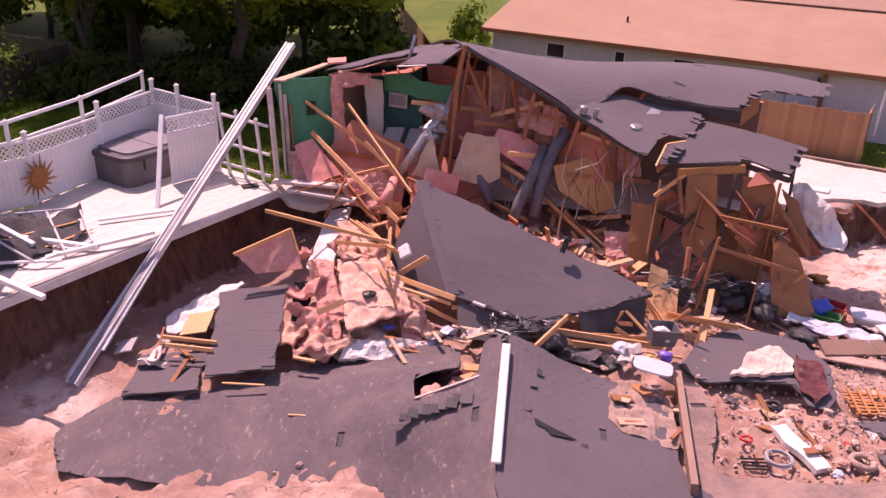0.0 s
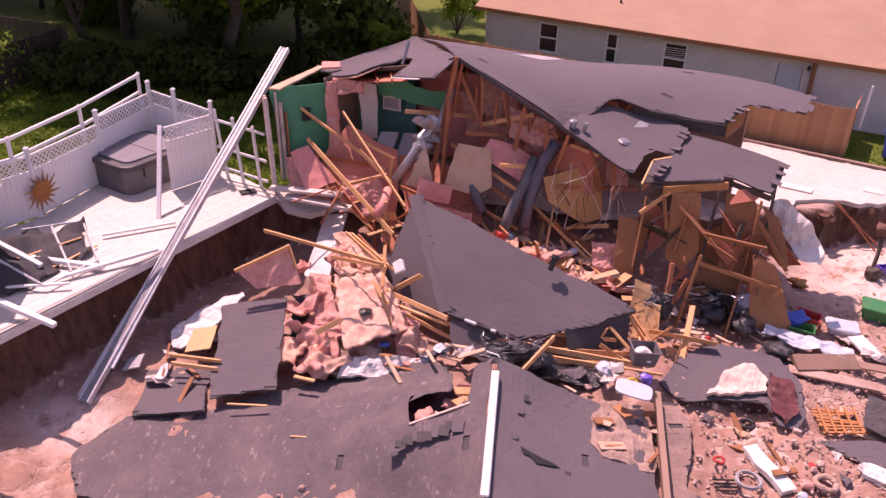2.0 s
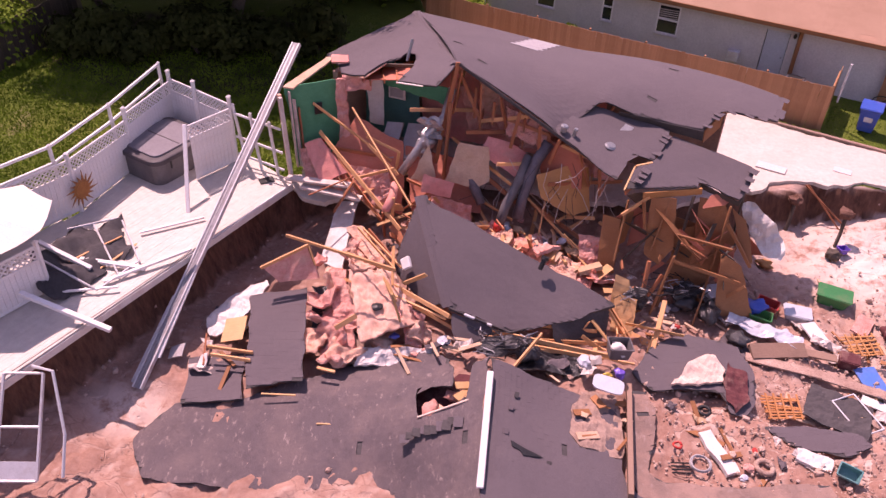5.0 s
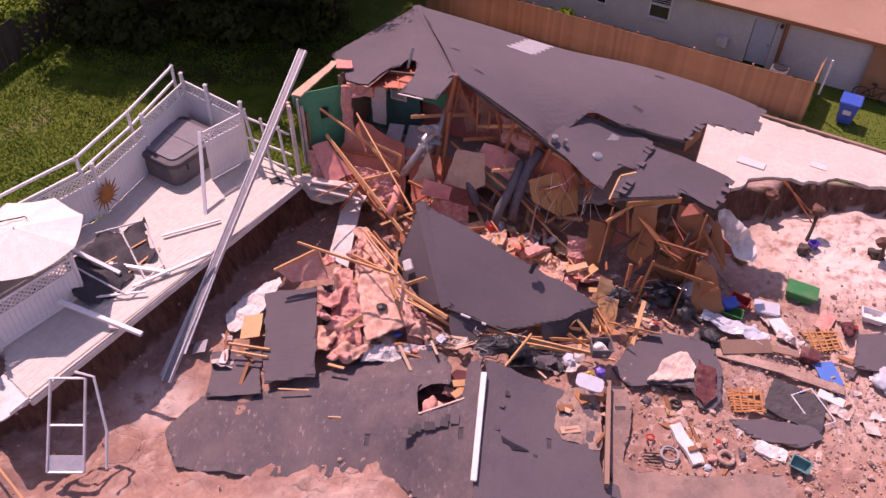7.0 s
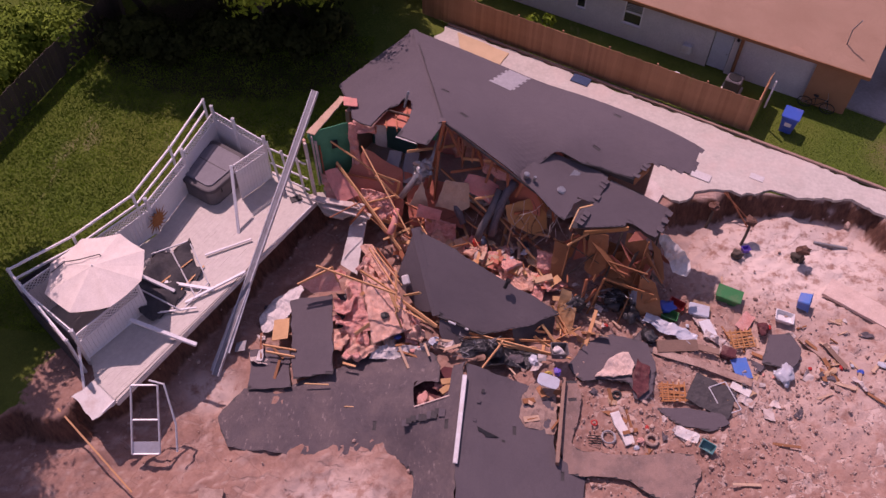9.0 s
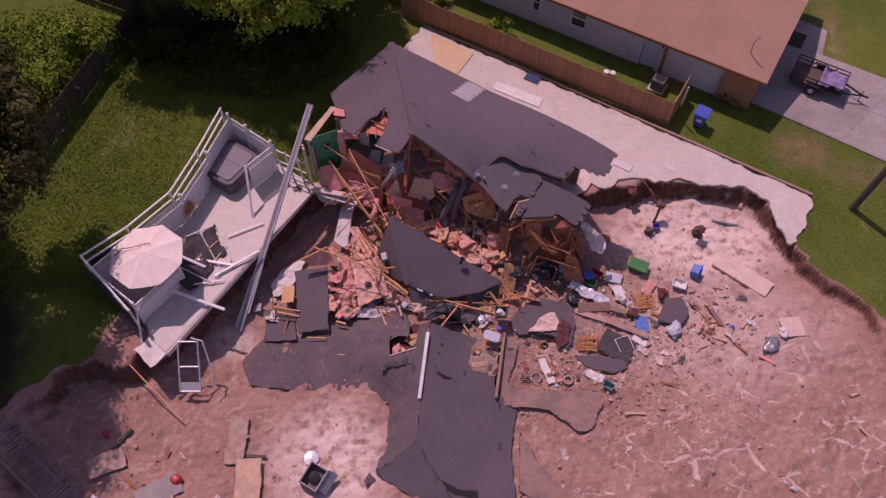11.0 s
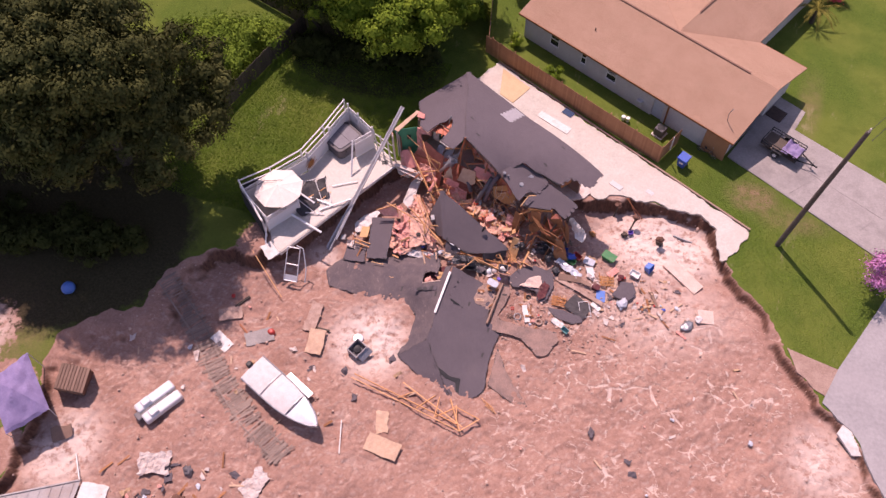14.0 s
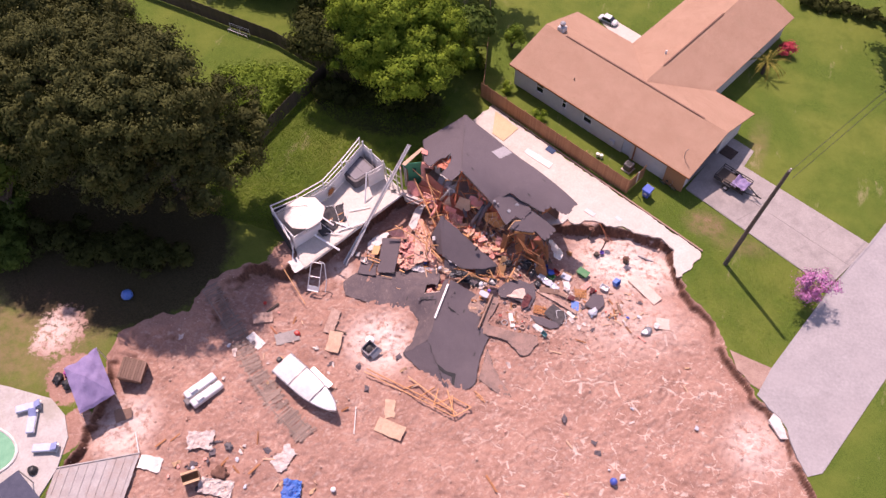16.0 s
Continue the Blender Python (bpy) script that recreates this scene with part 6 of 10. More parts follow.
def heap_of_insulation():
    root = empty("insulation_heap", (-2.9, 17.6, -1.2))
    thing(root, "heap of torn pink insulation in front of the fallen roof", "insulation")
    for c, mat in (([(-3.95, 18.6, -0.25), (-3.35, 18.6, -0.15), (-2.75, 16.9, -0.85), (-3.3, 16.8, -0.95)], INSULATION),
                   ([(-3.55, 17.0, -0.95), (-2.85, 16.8, -0.85), (-2.6, 16.1, -1.2), (-3.5, 16.15, -1.3)], INSULATION),
                   ([(-1.5, 17.6, -0.6), (-0.9, 17.4, -0.6), (-0.9, 16.6, -1.1), (-1.4, 16.5, -1.1)], INSULATION),
                   ([(-3.6, 20.1, 0.2), (-3.15, 20.25, 0.25), (-1.9, 18.4, -0.05), (-2.4, 18.5, -0.1)], INSULATION_TAN),
                   ([(-2.6, 16.35, -1.0), (-0.4, 16.6, -1.0), (-0.5, 16.0, -1.3), (-2.7, 15.9, -1.3)], FABRIC_WHITE)):
        batt("batt", c, root, 0.12, mat, 0.10, 0.06)
    # a stitched mat that slid down in one piece
    A, B, C, D = Vector((-3.3, 18.55, -0.15)), Vector((-1.95, 18.45, 0.0)), Vector((-1.15, 16.9, -0.55)), Vector((-2.55, 16.25, -0.8))
    bm, n, rows = bmesh.new(), 44, []
    for i in range(n + 1):
        t = i / n
        row = []
        for k in range(n + 1):
            u = k / n
            p = A.lerp(B, u).lerp(D.lerp(C, u), t)
            w = Vector((u * 3, t * 3, 0))
            pu, pt = 3.6 * u + 0.75 * noise.noise(w * 1.2), 4.6 * t + 0.8 * noise.noise(w * 1.2 + UP * 5)
            puff = abs(math.sin(math.pi * pu) * math.sin(math.pi * pt)) ** 0.28
            edge = 0.10 * noise.noise(Vector((u * 9, t * 9, 4)))
            row.append(bm.verts.new(p + UP * (0.085 * puff + 0.10 * noise.noise(w * 1.3 + UP * 2) + 0.05 * noise.noise(w * 4 + UP)) + Vector((edge, edge, 0)) * (1 if u in (0, 1) or t in (0, 1) else 0.2)))
        rows.append(row)
    for r0, r1 in zip(rows, rows[1:]):
        for k in range(n):
            bm.faces.new((r0[k], r1[k], r1[k + 1], r0[k + 1]))
    bmesh.ops.recalc_face_normals(bm, faces=bm.faces)
    if sum(f.normal.z for f in bm.faces) < 0:
        bmesh.ops.reverse_faces(bm, faces=bm.faces)
    bmesh.ops.solidify(bm, geom=list(bm.faces), thickness=0.05)
    part("stitched_mat", bm, plain("mat_paper", (0.58, 0.30, 0.22), (0.77, 0.48, 0.375), 4, 0.95, 0, 0.6, 0.03, 0.1, (0.50, 0.30, 0.22)), root, "tan paper-faced insulation mat in puffed squares", True)
    rng = random.Random(17)
    for x, y, z, s in ((-3.9, 17.9, -0.55, 0.55), (-3.75, 17.2, -0.75, 0.5), (-3.5, 16.6, -0.95, 0.55), (-3.0, 16.2, -1.05, 0.5), (-3.6, 18.4, -0.3, 0.45), (-1.3, 17.3, -0.6, 0.45), (-0.95, 16.9, -0.8, 0.4), (-4.0, 16.5, -1.1, 0.5), (-2.9, 18.9, -0.05, 0.5), (-3.2, 19.3, 0.0, 0.4), (-2.3, 19.0, -0.05, 0.4), (-4.4, 18.9, -0.2, 0.4), (-3.3, 15.95, -1.2, 0.4)):
        m = pose(x, y, z, rng.uniform(-40, 40), rng.uniform(-40, 40), rng.uniform(0, 180))
        q = Panel([m @ Vector((a * s, b * s, 0)) for a, b in ((-1, -0.6), (0.2, -1), (1, -0.3), (0.7, 0.8), (-0.5, 1))])
        q.lump, q.lump_size = 0.26, 2.2
        part("torn_batt", q.sheet(0.05, 0.06, 0.09), INSULATION if rng.random() < 0.7 else INSULATION_TAN, root, "folded torn pink insulation sheet")
    part("heap_core", lumpy(bmesh.new(), pose(-2.2, 17.4, -1.6), 1.6, 2.3, 1.2, 0.35, 3, 4), SAND_CLOD, root, "sand-covered core of the heap")
    # A black lump stands for the shade in a hole of the mat.
    part("dark_hole", lumpy(bmesh.new(), pose(-2.25, 17.3, -0.36), 0.34, 0.32, 0.12, 0.15, 1), BLACK, root)


heap_of_insulation()


def standing_panels():
    for pts, mat, lab, th in (([(-5.68, 18.17, 0.0), (-4.45, 18.7, 0.5), (-4.05, 18.2, -0.25), (-5.2, 18.1, -0.45)], INSULATION, "orange wall panel with pink insulation backing", 0.1),
                              ([(-4.25, 22.2, -0.25), (-3.6, 22.1, -0.1), (-3.75, 19.7, -1.15), (-4.5, 20.2, -1.2)], WHITE_PAINT, "white painted door panel leaning in the hole", 0.06),
                              ([(-7.28, 17.4, -1.5), (-7.05, 18.05, -1.4), (-6.5, 18.5, -1.2), (-5.9, 19.0, -1.05), (-5.7, 18.6, -1.0), (-6.1, 17.4, -1.25), (-6.5, 17.0, -1.4), (-7.0, 16.8, -1.55)], FABRIC_WHITE, "crumpled white sheet in the hole", 0.04),
                              ([(-4.35, 18.4, -0.75), (-3.85, 18.4, -0.7), (-3.75, 17.2, -1.05), (-4.1, 17.0, -1.15)], BAG_BLACK, "crumpled dark plastic sheet in the rubble", 0.05),
                              ([(-7.2, 17.6, -1.7), (-6.2, 18.2, -1.6), (-5.9, 17.3, -1.5), (-6.7, 16.9, -1.6)], WHITE_PAINT, "white torn ceiling board in the hole", 0.04),
                              ([(-6.6, 17.2, -1.2), (-6.0, 17.3, -1.1), (-5.9, 16.4, -1.15), (-6.5, 16.3, -1.25)], PLY, "orange plywood board in the rubble", 0.03),
                              ([(-7.9, 16.2, -1.5), (-7.5, 16.3, -1.4), (-7.5, 15.9, -1.5), (-7.9, 15.85, -1.6)], TUB_COVER, "small grey board in the rubble", 0.04),
                              ([(-6.95, 15.9, -1.45), (-6.75, 15.95, -1.4), (-6.75, 15.5, -1.45), (-6.95, 15.5, -1.5)], FABRIC_WHITE, "small white board in the rubble", 0.04),
                              ([(4.4, 18.4, -0.1), (5.0, 18.2, -0.1), (4.9, 17.6, -0.9), (4.3, 17.7, -0.9)], PLY, "yellow plywood sheet under the fallen roof", 0.03),
                              ([(6.1, 20.6, 1.2), (7.2, 20.2, 1.1), (7.3, 19.6, -0.9), (6.2, 19.8, -0.9)], BOARD_BROWN, "brown board inside the broken porch", 0.03),
                              ([(4.0, 20.4, 1.2), (4.5, 20.2, 1.2), (4.5, 19.7, -0.4), (4.0, 19.8, -0.4)], BOARD_BROWN, "brown cabinet side in the wreckage", 0.05),
                              ([(5.75, 15.75, -0.86), (6.1, 16.15, -0.78), (6.5, 16.66, -0.70), (7.0, 16.83, -0.68), (7.22, 16.3, -0.70), (7.12, 15.9, -0.76), (6.6, 15.85, -0.82)], SAND_HEAP, "pale sand heap lying on the curled roof slab", 0.08),
                              ([(7.1, 15.95, -0.78), (7.35, 16.6, -0.70), (7.8, 16.3, -0.74), (7.72, 15.4, -0.84), (7.3, 15.0, -0.9), (7.12, 15.35, -0.86)], RUG_MAROON, "maroon rug sprinkled with sand", 0.03)):
        p = Panel(pts)
        loose = mat in (BAG_BLACK, FABRIC_WHITE, SAND_HEAP, RUG_MAROON)
        p.lump, p.lump_size = (0.13 if loose else 0.03), 2.5
        thing(part("wallboard", p.sheet(0.08 if loose else 0.12, th, 0.09 if loose else 0.025), mat), lab, "board", "loose wallboards")


standing_panels()
# Felt made black so that it also paints in the fallen roof's shadow.
p = Panel([(1.7, 17.0, -1.0), (3.0, 16.95, -1.05), (4.3, 16.9, -1.1), (4.3, 16.15, -1.05), (3.0, 15.95, -0.95), (1.75, 15.8, -0.85)])
p.lump, p.lump_size = 0.12, 1.8
thing(part("felt_sheet", p.sheet(0.09, 0.02, 0.12), BAG_BLACK), "torn roofing felt below the fallen roof edge, black for the shadow there", "felt")
for a, b in (((-5.72, 18.12, 0.02), (-4.42, 18.68, 0.55)), ((-4.45, 18.7, 0.56), (-4.2, 18.4, 0.05))):
    thing(part("panel_stud", bar(bmesh.new(), a, b, 0.05, 0.09), LUMBER), "yellow stud along the torn wall panel", "stud", "panel studs")


def fallen_roof():
    """The hip end that broke off and lies tilted on the wreckage."""
    root = empty("fallen_roof_section", (0.8, 18.4, -0.5))
    thing(root, "broken-off grey shingled hip roof section lying tilted on wreckage", "roof section")
    N, E, S, SW, W = Vector((-1.36, 20.2, 1.5)), Vector((4.35, 17.95, -0.1)), Vector((1.5, 17.05, -0.65)), Vector((-0.25, 17.5, -0.3)), Vector((-2.05, 19.0, -0.3))
    roof_piece("slope", [N, E, Vector((3.2, 17.35, -0.35)), S, SW], root, E - N, SHINGLE, ragged=0.06, lump=0.03)
    roof_piece("slope", [N + Vector((-0.03, 0, 0)), SW, Vector((-1.1, 18.0, -0.75)), W], root, N - SW, SHINGLE, ragged=0.06, lump=0.03)
    boxes = []
    for k in range(11):
        p, q = N.lerp(SW, k / 11), N.lerp(SW, (k + 1.1) / 11)
        m = along(p + UP * 0.025, q + UP * 0.03)
        s = (q - p).length / 2
        boxes.append([m @ Vector(c) for c in ((-s, -.2, -.05), (s, -.2, -.05), (s, .2, -.05), (-s, .2, -.05), (-s, -.07, 0), (s, -.07, 0), (s, .07, 0), (-s, .07, 0))])
    joined_boxes("hip_cap", boxes, SHINGLE, root, "row of dusty hip cap shingles")
    fp = Panel([SW + Vector((0.1, -0.1, -0.15)), S + Vector((0.3, 0.05, -0.12)), Vector((1.3, 16.6, -1.25)), Vector((0.0, 16.8, -1.0))])
    part("torn_flap", fp.sheet(0.12, 0.02, 0.12), SHINGLE, root, "torn hanging flap of grey shingles")
    fp = Panel([E + Vector((-0.1, 0, -0.1)), Vector((4.2, 17.5, -0.9)), Vector((2.9, 16.9, -1.0)), Vector((2.6, 17.2, -0.4))])
    part("torn_flap", fp.sheet(0.16, 0.02, 0.1), FELT, root, "torn flap of roofing felt")
    out = (SW - N).cross(W - N).normalized() * -1.0
    out = out if out.z > 0 else -out
    side = (N - SW).normalized()
    m = Matrix((side, out.cross(side), out)).transposed().to_4x4()
    m.translation = Vector((-1.57, 18.72, 0.12)) + out * 0.06
    part("roof_vent", box(bmesh.new(), m, 0.36, 0.3, 0.14, 0.03), WHITE_PLASTIC, root, "square white roof vent")
    part("roof_pipe", lathe(bmesh.new(), [(0.07, 0), (0.07, 0.3), (0.12, 0.32), (0.1, 0.4)], 12, pose(2.2, 18.4, 0.55, -20, 20)), BLACK, root)
    gut = bmesh.new()
    bar(gut, SW + Vector((0, -0.04, -0.05)), S + Vector((0, -0.04, -0.02)), 0.05, 0.10, 10, 0.01)
    bar(gut, S + Vector((0, -0.04, -0.02)), E + Vector((0, -0.04, -0.06)), 0.05, 0.10, 10, 0.01)
    part("drip_edge", gut, FELT, root, "dark bent drip edge")
    for a, b in ((0.25, 0.42), (0.62, 0.7)):
        part("gutter_piece", bar(bmesh.new(), SW.lerp(S, a) + Vector((0, -0.1, 0.02)), SW.lerp(S, b) + Vector((0, -0.1, 0.02)), 0.08, 0.07, 10, 0.015), WHITE_METAL, root, "bent white gutter remnant")
    for a, b in (((-0.3, 17.4, -0.6), (3.9, 17.4, -0.7)), ((0.8, 16.9, -0.8), (4.5, 17.15, -0.9)), ((1.6, 16.7, -1.0), (4.6, 16.95, -1.05)), ((-2.1, 18.4, -0.7), (0.6, 17.0, -1.1)),
                 ((4.2, 17.9, -0.3), (5.0, 17.2, -1.2)), ((3.7, 17.1, -0.9), (4.7, 16.75, -1.1))):
        timber("rafter", a, b, 0.045, 0.10, LUMBER, root)


fallen_roof()


def front_roof():
    """The roof that came down whole and now lies on the sand, half buried."""
    root = empty("sunken_roof", (0.5, 11.5, -1))
    thing(root, "sunken grey shingle roof lying half buried in sand", "roof")
    RN, RS = Vector((1.0, 15.3, 0.0)), Vector((0.93, 9.72, -0.82))
    SEc, SWc = Vector((3.7, 6.6, -2.0)), Vector((-0.75, 8.5, -1.85))
    east = [RN, RS, SEc, Vector((4.9, 6.9, -1.9)), Vector((5.6, 7.7, -1.75)), Vector((5.25, 10.0, -1.65)), Vector((5.5, 12.3, -1.55)), Vector((4.3, 12.6, -1.2)), Vector((4.2, 14.9, -0.95)), Vector((2.9, 15.2, -0.75))]
    west = [RN + Vector((-0.02, 0.1, 0)), RN + Vector((-0.45, 0.0, -0.2)), Vector((0.5, 14.1, -0.32)), Vector((-0.7, 13.75, -0.72)), Vector((-0.86, 14.9, -0.88)), Vector((0.07, 14.73, -0.56)), Vector((0.06, 15.5, -0.64)), Vector((-0.2, 16.1, -0.88)), Vector((-0.8, 16.35, -1.02)), Vector((-1.2, 16.7, -1.2)), Vector((-2.8, 16.2, -1.55)), Vector((-4.0, 15.4, -1.5)), Vector((-5.6, 14.6, -1.65)), Vector((-7.2, 14.4, -1.75)), Vector((-7.9, 13.2, -1.86)),
            Vector((-7.2, 12.1, -1.86)), Vector((-4.9, 12.0, -1.86)), Vector((-3.4, 12.1, -1.88)), Vector((-1.3, 12.4, -1.62)), Vector((-0.5, 11.6, -1.68)), Vector((-0.4, 10.3, -1.82)), SWc, RS]
    hip = [RS, SWc, Vector((1.0, 7.6, -1.95)), SEc]
    pieces = []
    for name, pts, course, mat in (("slope", east, RN - RS, SHINGLE), ("slope", west, RN - RS, SHINGLE_DUSTY), ("hip_end", hip, SEc - SWc, SHINGLE)):
        p = Panel(pts, course)
        p.lump, p.lump_size = 0.05, 0.6
        pieces.append((part(name, p.sheet(0.2, 0.03, 0.12, -0.022), [FELT], root), p, mat))
    near = []
    rng = random.Random(4)
    for sheet, p, mat in pieces:
        rest = []
        for b in p.shingle_boxes(0.33, 0.15, 0.12, rng):
            c = sum(b, Vector()) / 8
            if mat is SHINGLE and 12.6 < c.y < 15.4 and 0.9 < c.x < 4.3 and len(near) < 300 and (b[1] - b[0]).length > 0.32 and (b[3] - b[0]).length > 0.16:
                near.append((b, c))
            else:
                rest.append(b)
        joined_boxes("shingle_field", rest, mat, sheet, "dusty grey asphalt shingles in courses")
    # the nearest shingles one by one
    shared = None
    for b, c in near:
        x = (b[1] - b[0]).normalized()
        y = (b[3] - b[0]).normalized()
        z = x.cross(y)
        m = Matrix((x, y, z)).transposed().to_4x4()
        m.translation = c
        if shared is None:
            bm = bmesh.new()
            vs = [bm.verts.new(v) for v in ((-.168, -.08, -.002), (.168, -.08, -.002), (.168, .085, -.005), (-.168, .085, -.005), (-.168, -.08, .001), (.168, -.08, .001), (.168, .085, -.002), (-.168, .085, -.002))]
            for f in BOX_FACES:
                bm.faces.new([vs[k] for k in f])
            ob = part("shingle", bm, SHINGLE, pieces[0][0])
            shared = ob.data
        else:
            ob = new("shingle", shared)
            ob.parent = pieces[0][0]
        ob.matrix_parent_inverse = parent_matrix(ob.parent).inverted()
        ob.matrix_basis = m
    # the white ridge strip, torn holes with wood below, and lifted shingles
    part("ridge_strip", bar(bmesh.new(), Vector((0.99, 14.78, 0.06)), Vector((0.91, 11.62, -0.40)), 0.17, 0.06, 0, 0.02), WHITE_METAL, root, "long bent white metal ridge strip")
    # the torn hole beside the ridge: red boards and insulation below, a pale split edge, tabs hanging along it
    # Lining colour taken down to maroon, to hold the shade of the hole's depth.
    p = Panel([(-0.85, 13.4, -1.3), (0.75, 13.8, -1.1), (0.6, 15.7, -1.1), (-0.9, 16.0, -1.35)])
    part("hole_lining", p.sheet(0.15, 0.03, 0.03), RUG_MAROON, root, "red boards below the torn hole, darkened for the shade in its depth")
    for c, sz, k in (((-0.42, 14.15, -0.85), (0.6, 0.42, 0.36), 3), ((-0.1, 14.1, -0.8), (0.4, 0.26, 0.2), 5), ((0.05, 14.75, -0.95), (0.4, 0.3, 0.2), 6)):
        part("insulation_tuft", lumpy(bmesh.new(), pose(*c, 0, 0, 25 * k), *sz, 0.35, k, 2), INSULATION if k != 5 else INSULATION_TAN, root, "pink insulation in the torn hole", True)
    part("split_edge", bar(bmesh.new(), (-0.72, 13.74, -0.70), (0.5, 14.1, -0.30), 0.05, 0.04, 0, 0.006), SAND_HEAP, root, "pale splintered sheathing edge")
    for c, w in (((0.35, 14.55, -0.62), 50), ((0.4, 14.85, -0.6), 20)):
        part("broken_sheathing", box(bmesh.new(), pose(*c, 8, 12, w), 0.55, 0.22, 0.04, 0.005), PLY, root, "splintered orange plywood in a torn hole")
    for k in range(16):
        if k < 10:
            p = Vector((-0.95, 13.2, -0.86)).lerp(Vector((0.28, 13.5, -0.44)), k / 9) + Vector((rng.uniform(-0.04, 0.04), rng.uniform(-0.07, 0.07), 0.045))
            tilt, size = rng.uniform(8, 20), (rng.uniform(0.16, 0.3), rng.uniform(0.18, 0.3))
        else:
            at = ((2.75, 12.66), (2.98, 12.36), (1.55, 14.0), (1.68, 14.4), (2.5, 12.75), (1.45, 13.3))[k - 10]
            p = Vector((*at, -0.29 * (at[0] - 1.0) + 0.144 * (at[1] - 15.3) + 0.03))
            tilt, size = rng.uniform(14, 26), (0.12, 0.14)
        part("lifted_shingle", box(bmesh.new(), pose(*p, tilt, rng.uniform(4, 16) - 14 * (k < 10), rng.uniform(-8, 8)), *size, 0.012, 0.003), FELT if k % 3 else SHINGLE, root)
    # the ragged hole near the east edge, filled with sand and splinters
    east_p = pieces[0][1]
    loc = [(np.array((x, y, -0.9)) - east_p.mid) @ east_p.rot for x, y in ((3.05, 14.5), (3.35, 15.2), (4.2, 15.3), (4.42, 14.4), (4.35, 13.35), (3.25, 13.45), (3.0, 13.8))]
    hole = Panel([east_p.at(q[0], q[1], 0.03) for q in loc])
    hole.lump, hole.lump_size = 0.07, 3.0
    part("sand_fill", hole.sheet(0.07, 0.03, 0.08), SHELF_SOIL, root, "pale sand and dust filling a torn hole")
    for k in range(9):
        q = loc[k % 7]
        c = east_p.at(q[0] * 0.7 + loc[3][0] * 0.3 + rng.uniform(-0.2, 0.2), q[1] * 0.7 + loc[3][1] * 0.3 + rng.uniform(-0.2, 0.2), 0.07)
        part("broken_sheathing", box(bmesh.new(), pose(*c, rng.uniform(-6, 6), 12, rng.uniform(0, 180)), rng.uniform(0.25, 0.7), rng.uniform(0.05, 0.22), 0.03, 0.005), SAND_BOARD if k % 3 == 0 else BOARD_BROWN, root, "splintered sheathing in a torn hole")
    # two torn gaps: black sheets on the shingles stand for the shade inside
    for pts in ([(1.56, 13.1), (1.8, 13.02), (2.34, 12.87), (1.86, 12.78), (1.8, 12.9), (1.6, 12.94)],
                [(1.82, 8.6), (2.2, 8.36), (3.04, 8.04), (3.85, 8.1), (4.05, 7.0), (3.85, 6.95), (3.62, 7.75), (2.9, 7.8), (2.1, 8.15)]):
        local = [(np.array((x, y, -0.29 * (x - 1.0) + 0.144 * (y - 15.3))) - east_p.mid) @ east_p.rot for x, y in pts]
        p = Panel([east_p.at(q[0], q[1], 0.035) for q in local])
        part("torn_gap", p.sheet(0.08, 0.012, 0.03), BLACK, root, "black sheet laid over the shingles for the shade inside a torn gap")


front_roof()


def shingle_slab(name, pts, label, course=None, material=None):
    root = empty(name, sum((Vector(p) for p in pts), Vector()) / len(pts))
    thing(root, label, "roof piece", "torn roof pieces")
    roof_piece("sheathing", [Vector(p) for p in pts], root, course, material or SHINGLE, 0.08, 0.03)
    return root


shingle_slab("roof_slab", [(-6.12, 18.05, -1.0), (-4.5, 18.4, -0.8), (-3.9, 15.0, -1.12), (-5.36, 14.75, -1.3)], "flat slab of grey shingled roofing lying on debris", Vector((1, 0, 0)))
shingle_slab("roof_slab", [(-7.4, 16.1, -1.75), (-5.9, 16.3, -1.6), (-5.4, 14.5, -1.45), (-7.0, 14.3, -1.6)], "tilted torn grey shingle slab beside the sunken roof", Vector((1, 0.2, 0)))
shingle_slab("roof_slab", [(4.8, 16.25, -1.0), (5.22, 16.9, -0.85), (5.84, 17.4, -0.75), (6.46, 17.6, -0.72), (7.16, 17.5, -0.76), (7.8, 17.4, -0.86), (8.05, 16.6, -0.88), (7.9, 15.45, -0.95), (7.55, 14.95, -1.05), (7.2, 15.05, -1.0), (7.1, 15.6, -0.9), (6.7, 15.75, -0.92), (5.8, 15.7, -0.96), (5.3, 15.6, -1.0)], "curled grey roof slab with pale backing", Vector((1, 0.2, 0)))
shingle_slab("roof_slab", [(8.0, 14.85, -1.18), (9.1, 14.95, -1.12), (10.4, 14.8, -1.1), (10.6, 14.45, -1.12), (9.8, 14.1, -1.18), (8.7, 14.3, -1.2)], "loose grey roof slab on the sand", Vector((1, 0.2, 0)))
shingle_slab("roof_slab", [(12.05, 17.0, -0.9), (12.45, 18.25, -0.8), (13.25, 18.4, -0.72), (13.6, 17.6, -0.78), (13.2, 16.9, -0.9)], "loose grey roof slab among scattered belongings", Vector((1, 0.2, 0)))
def above(points, up):
    return [(x, y, ground_z(x, y) + up) for x, y in points]


shingle_slab("roof_slab", above([(4.62, 15.5), (5.1, 15.62), (5.3, 14.9), (5.05, 13.7), (4.95, 12.95), (6.9, 12.95), (9.15, 13.12), (9.35, 12.5), (8.9, 11.3), (8.3, 11.0), (6.9, 12.0), (4.6, 12.1)], 0.11), "sand-covered grey roof slab framing a sandy patch", Vector((1, 0.2, 0)), SHINGLE_SANDY)
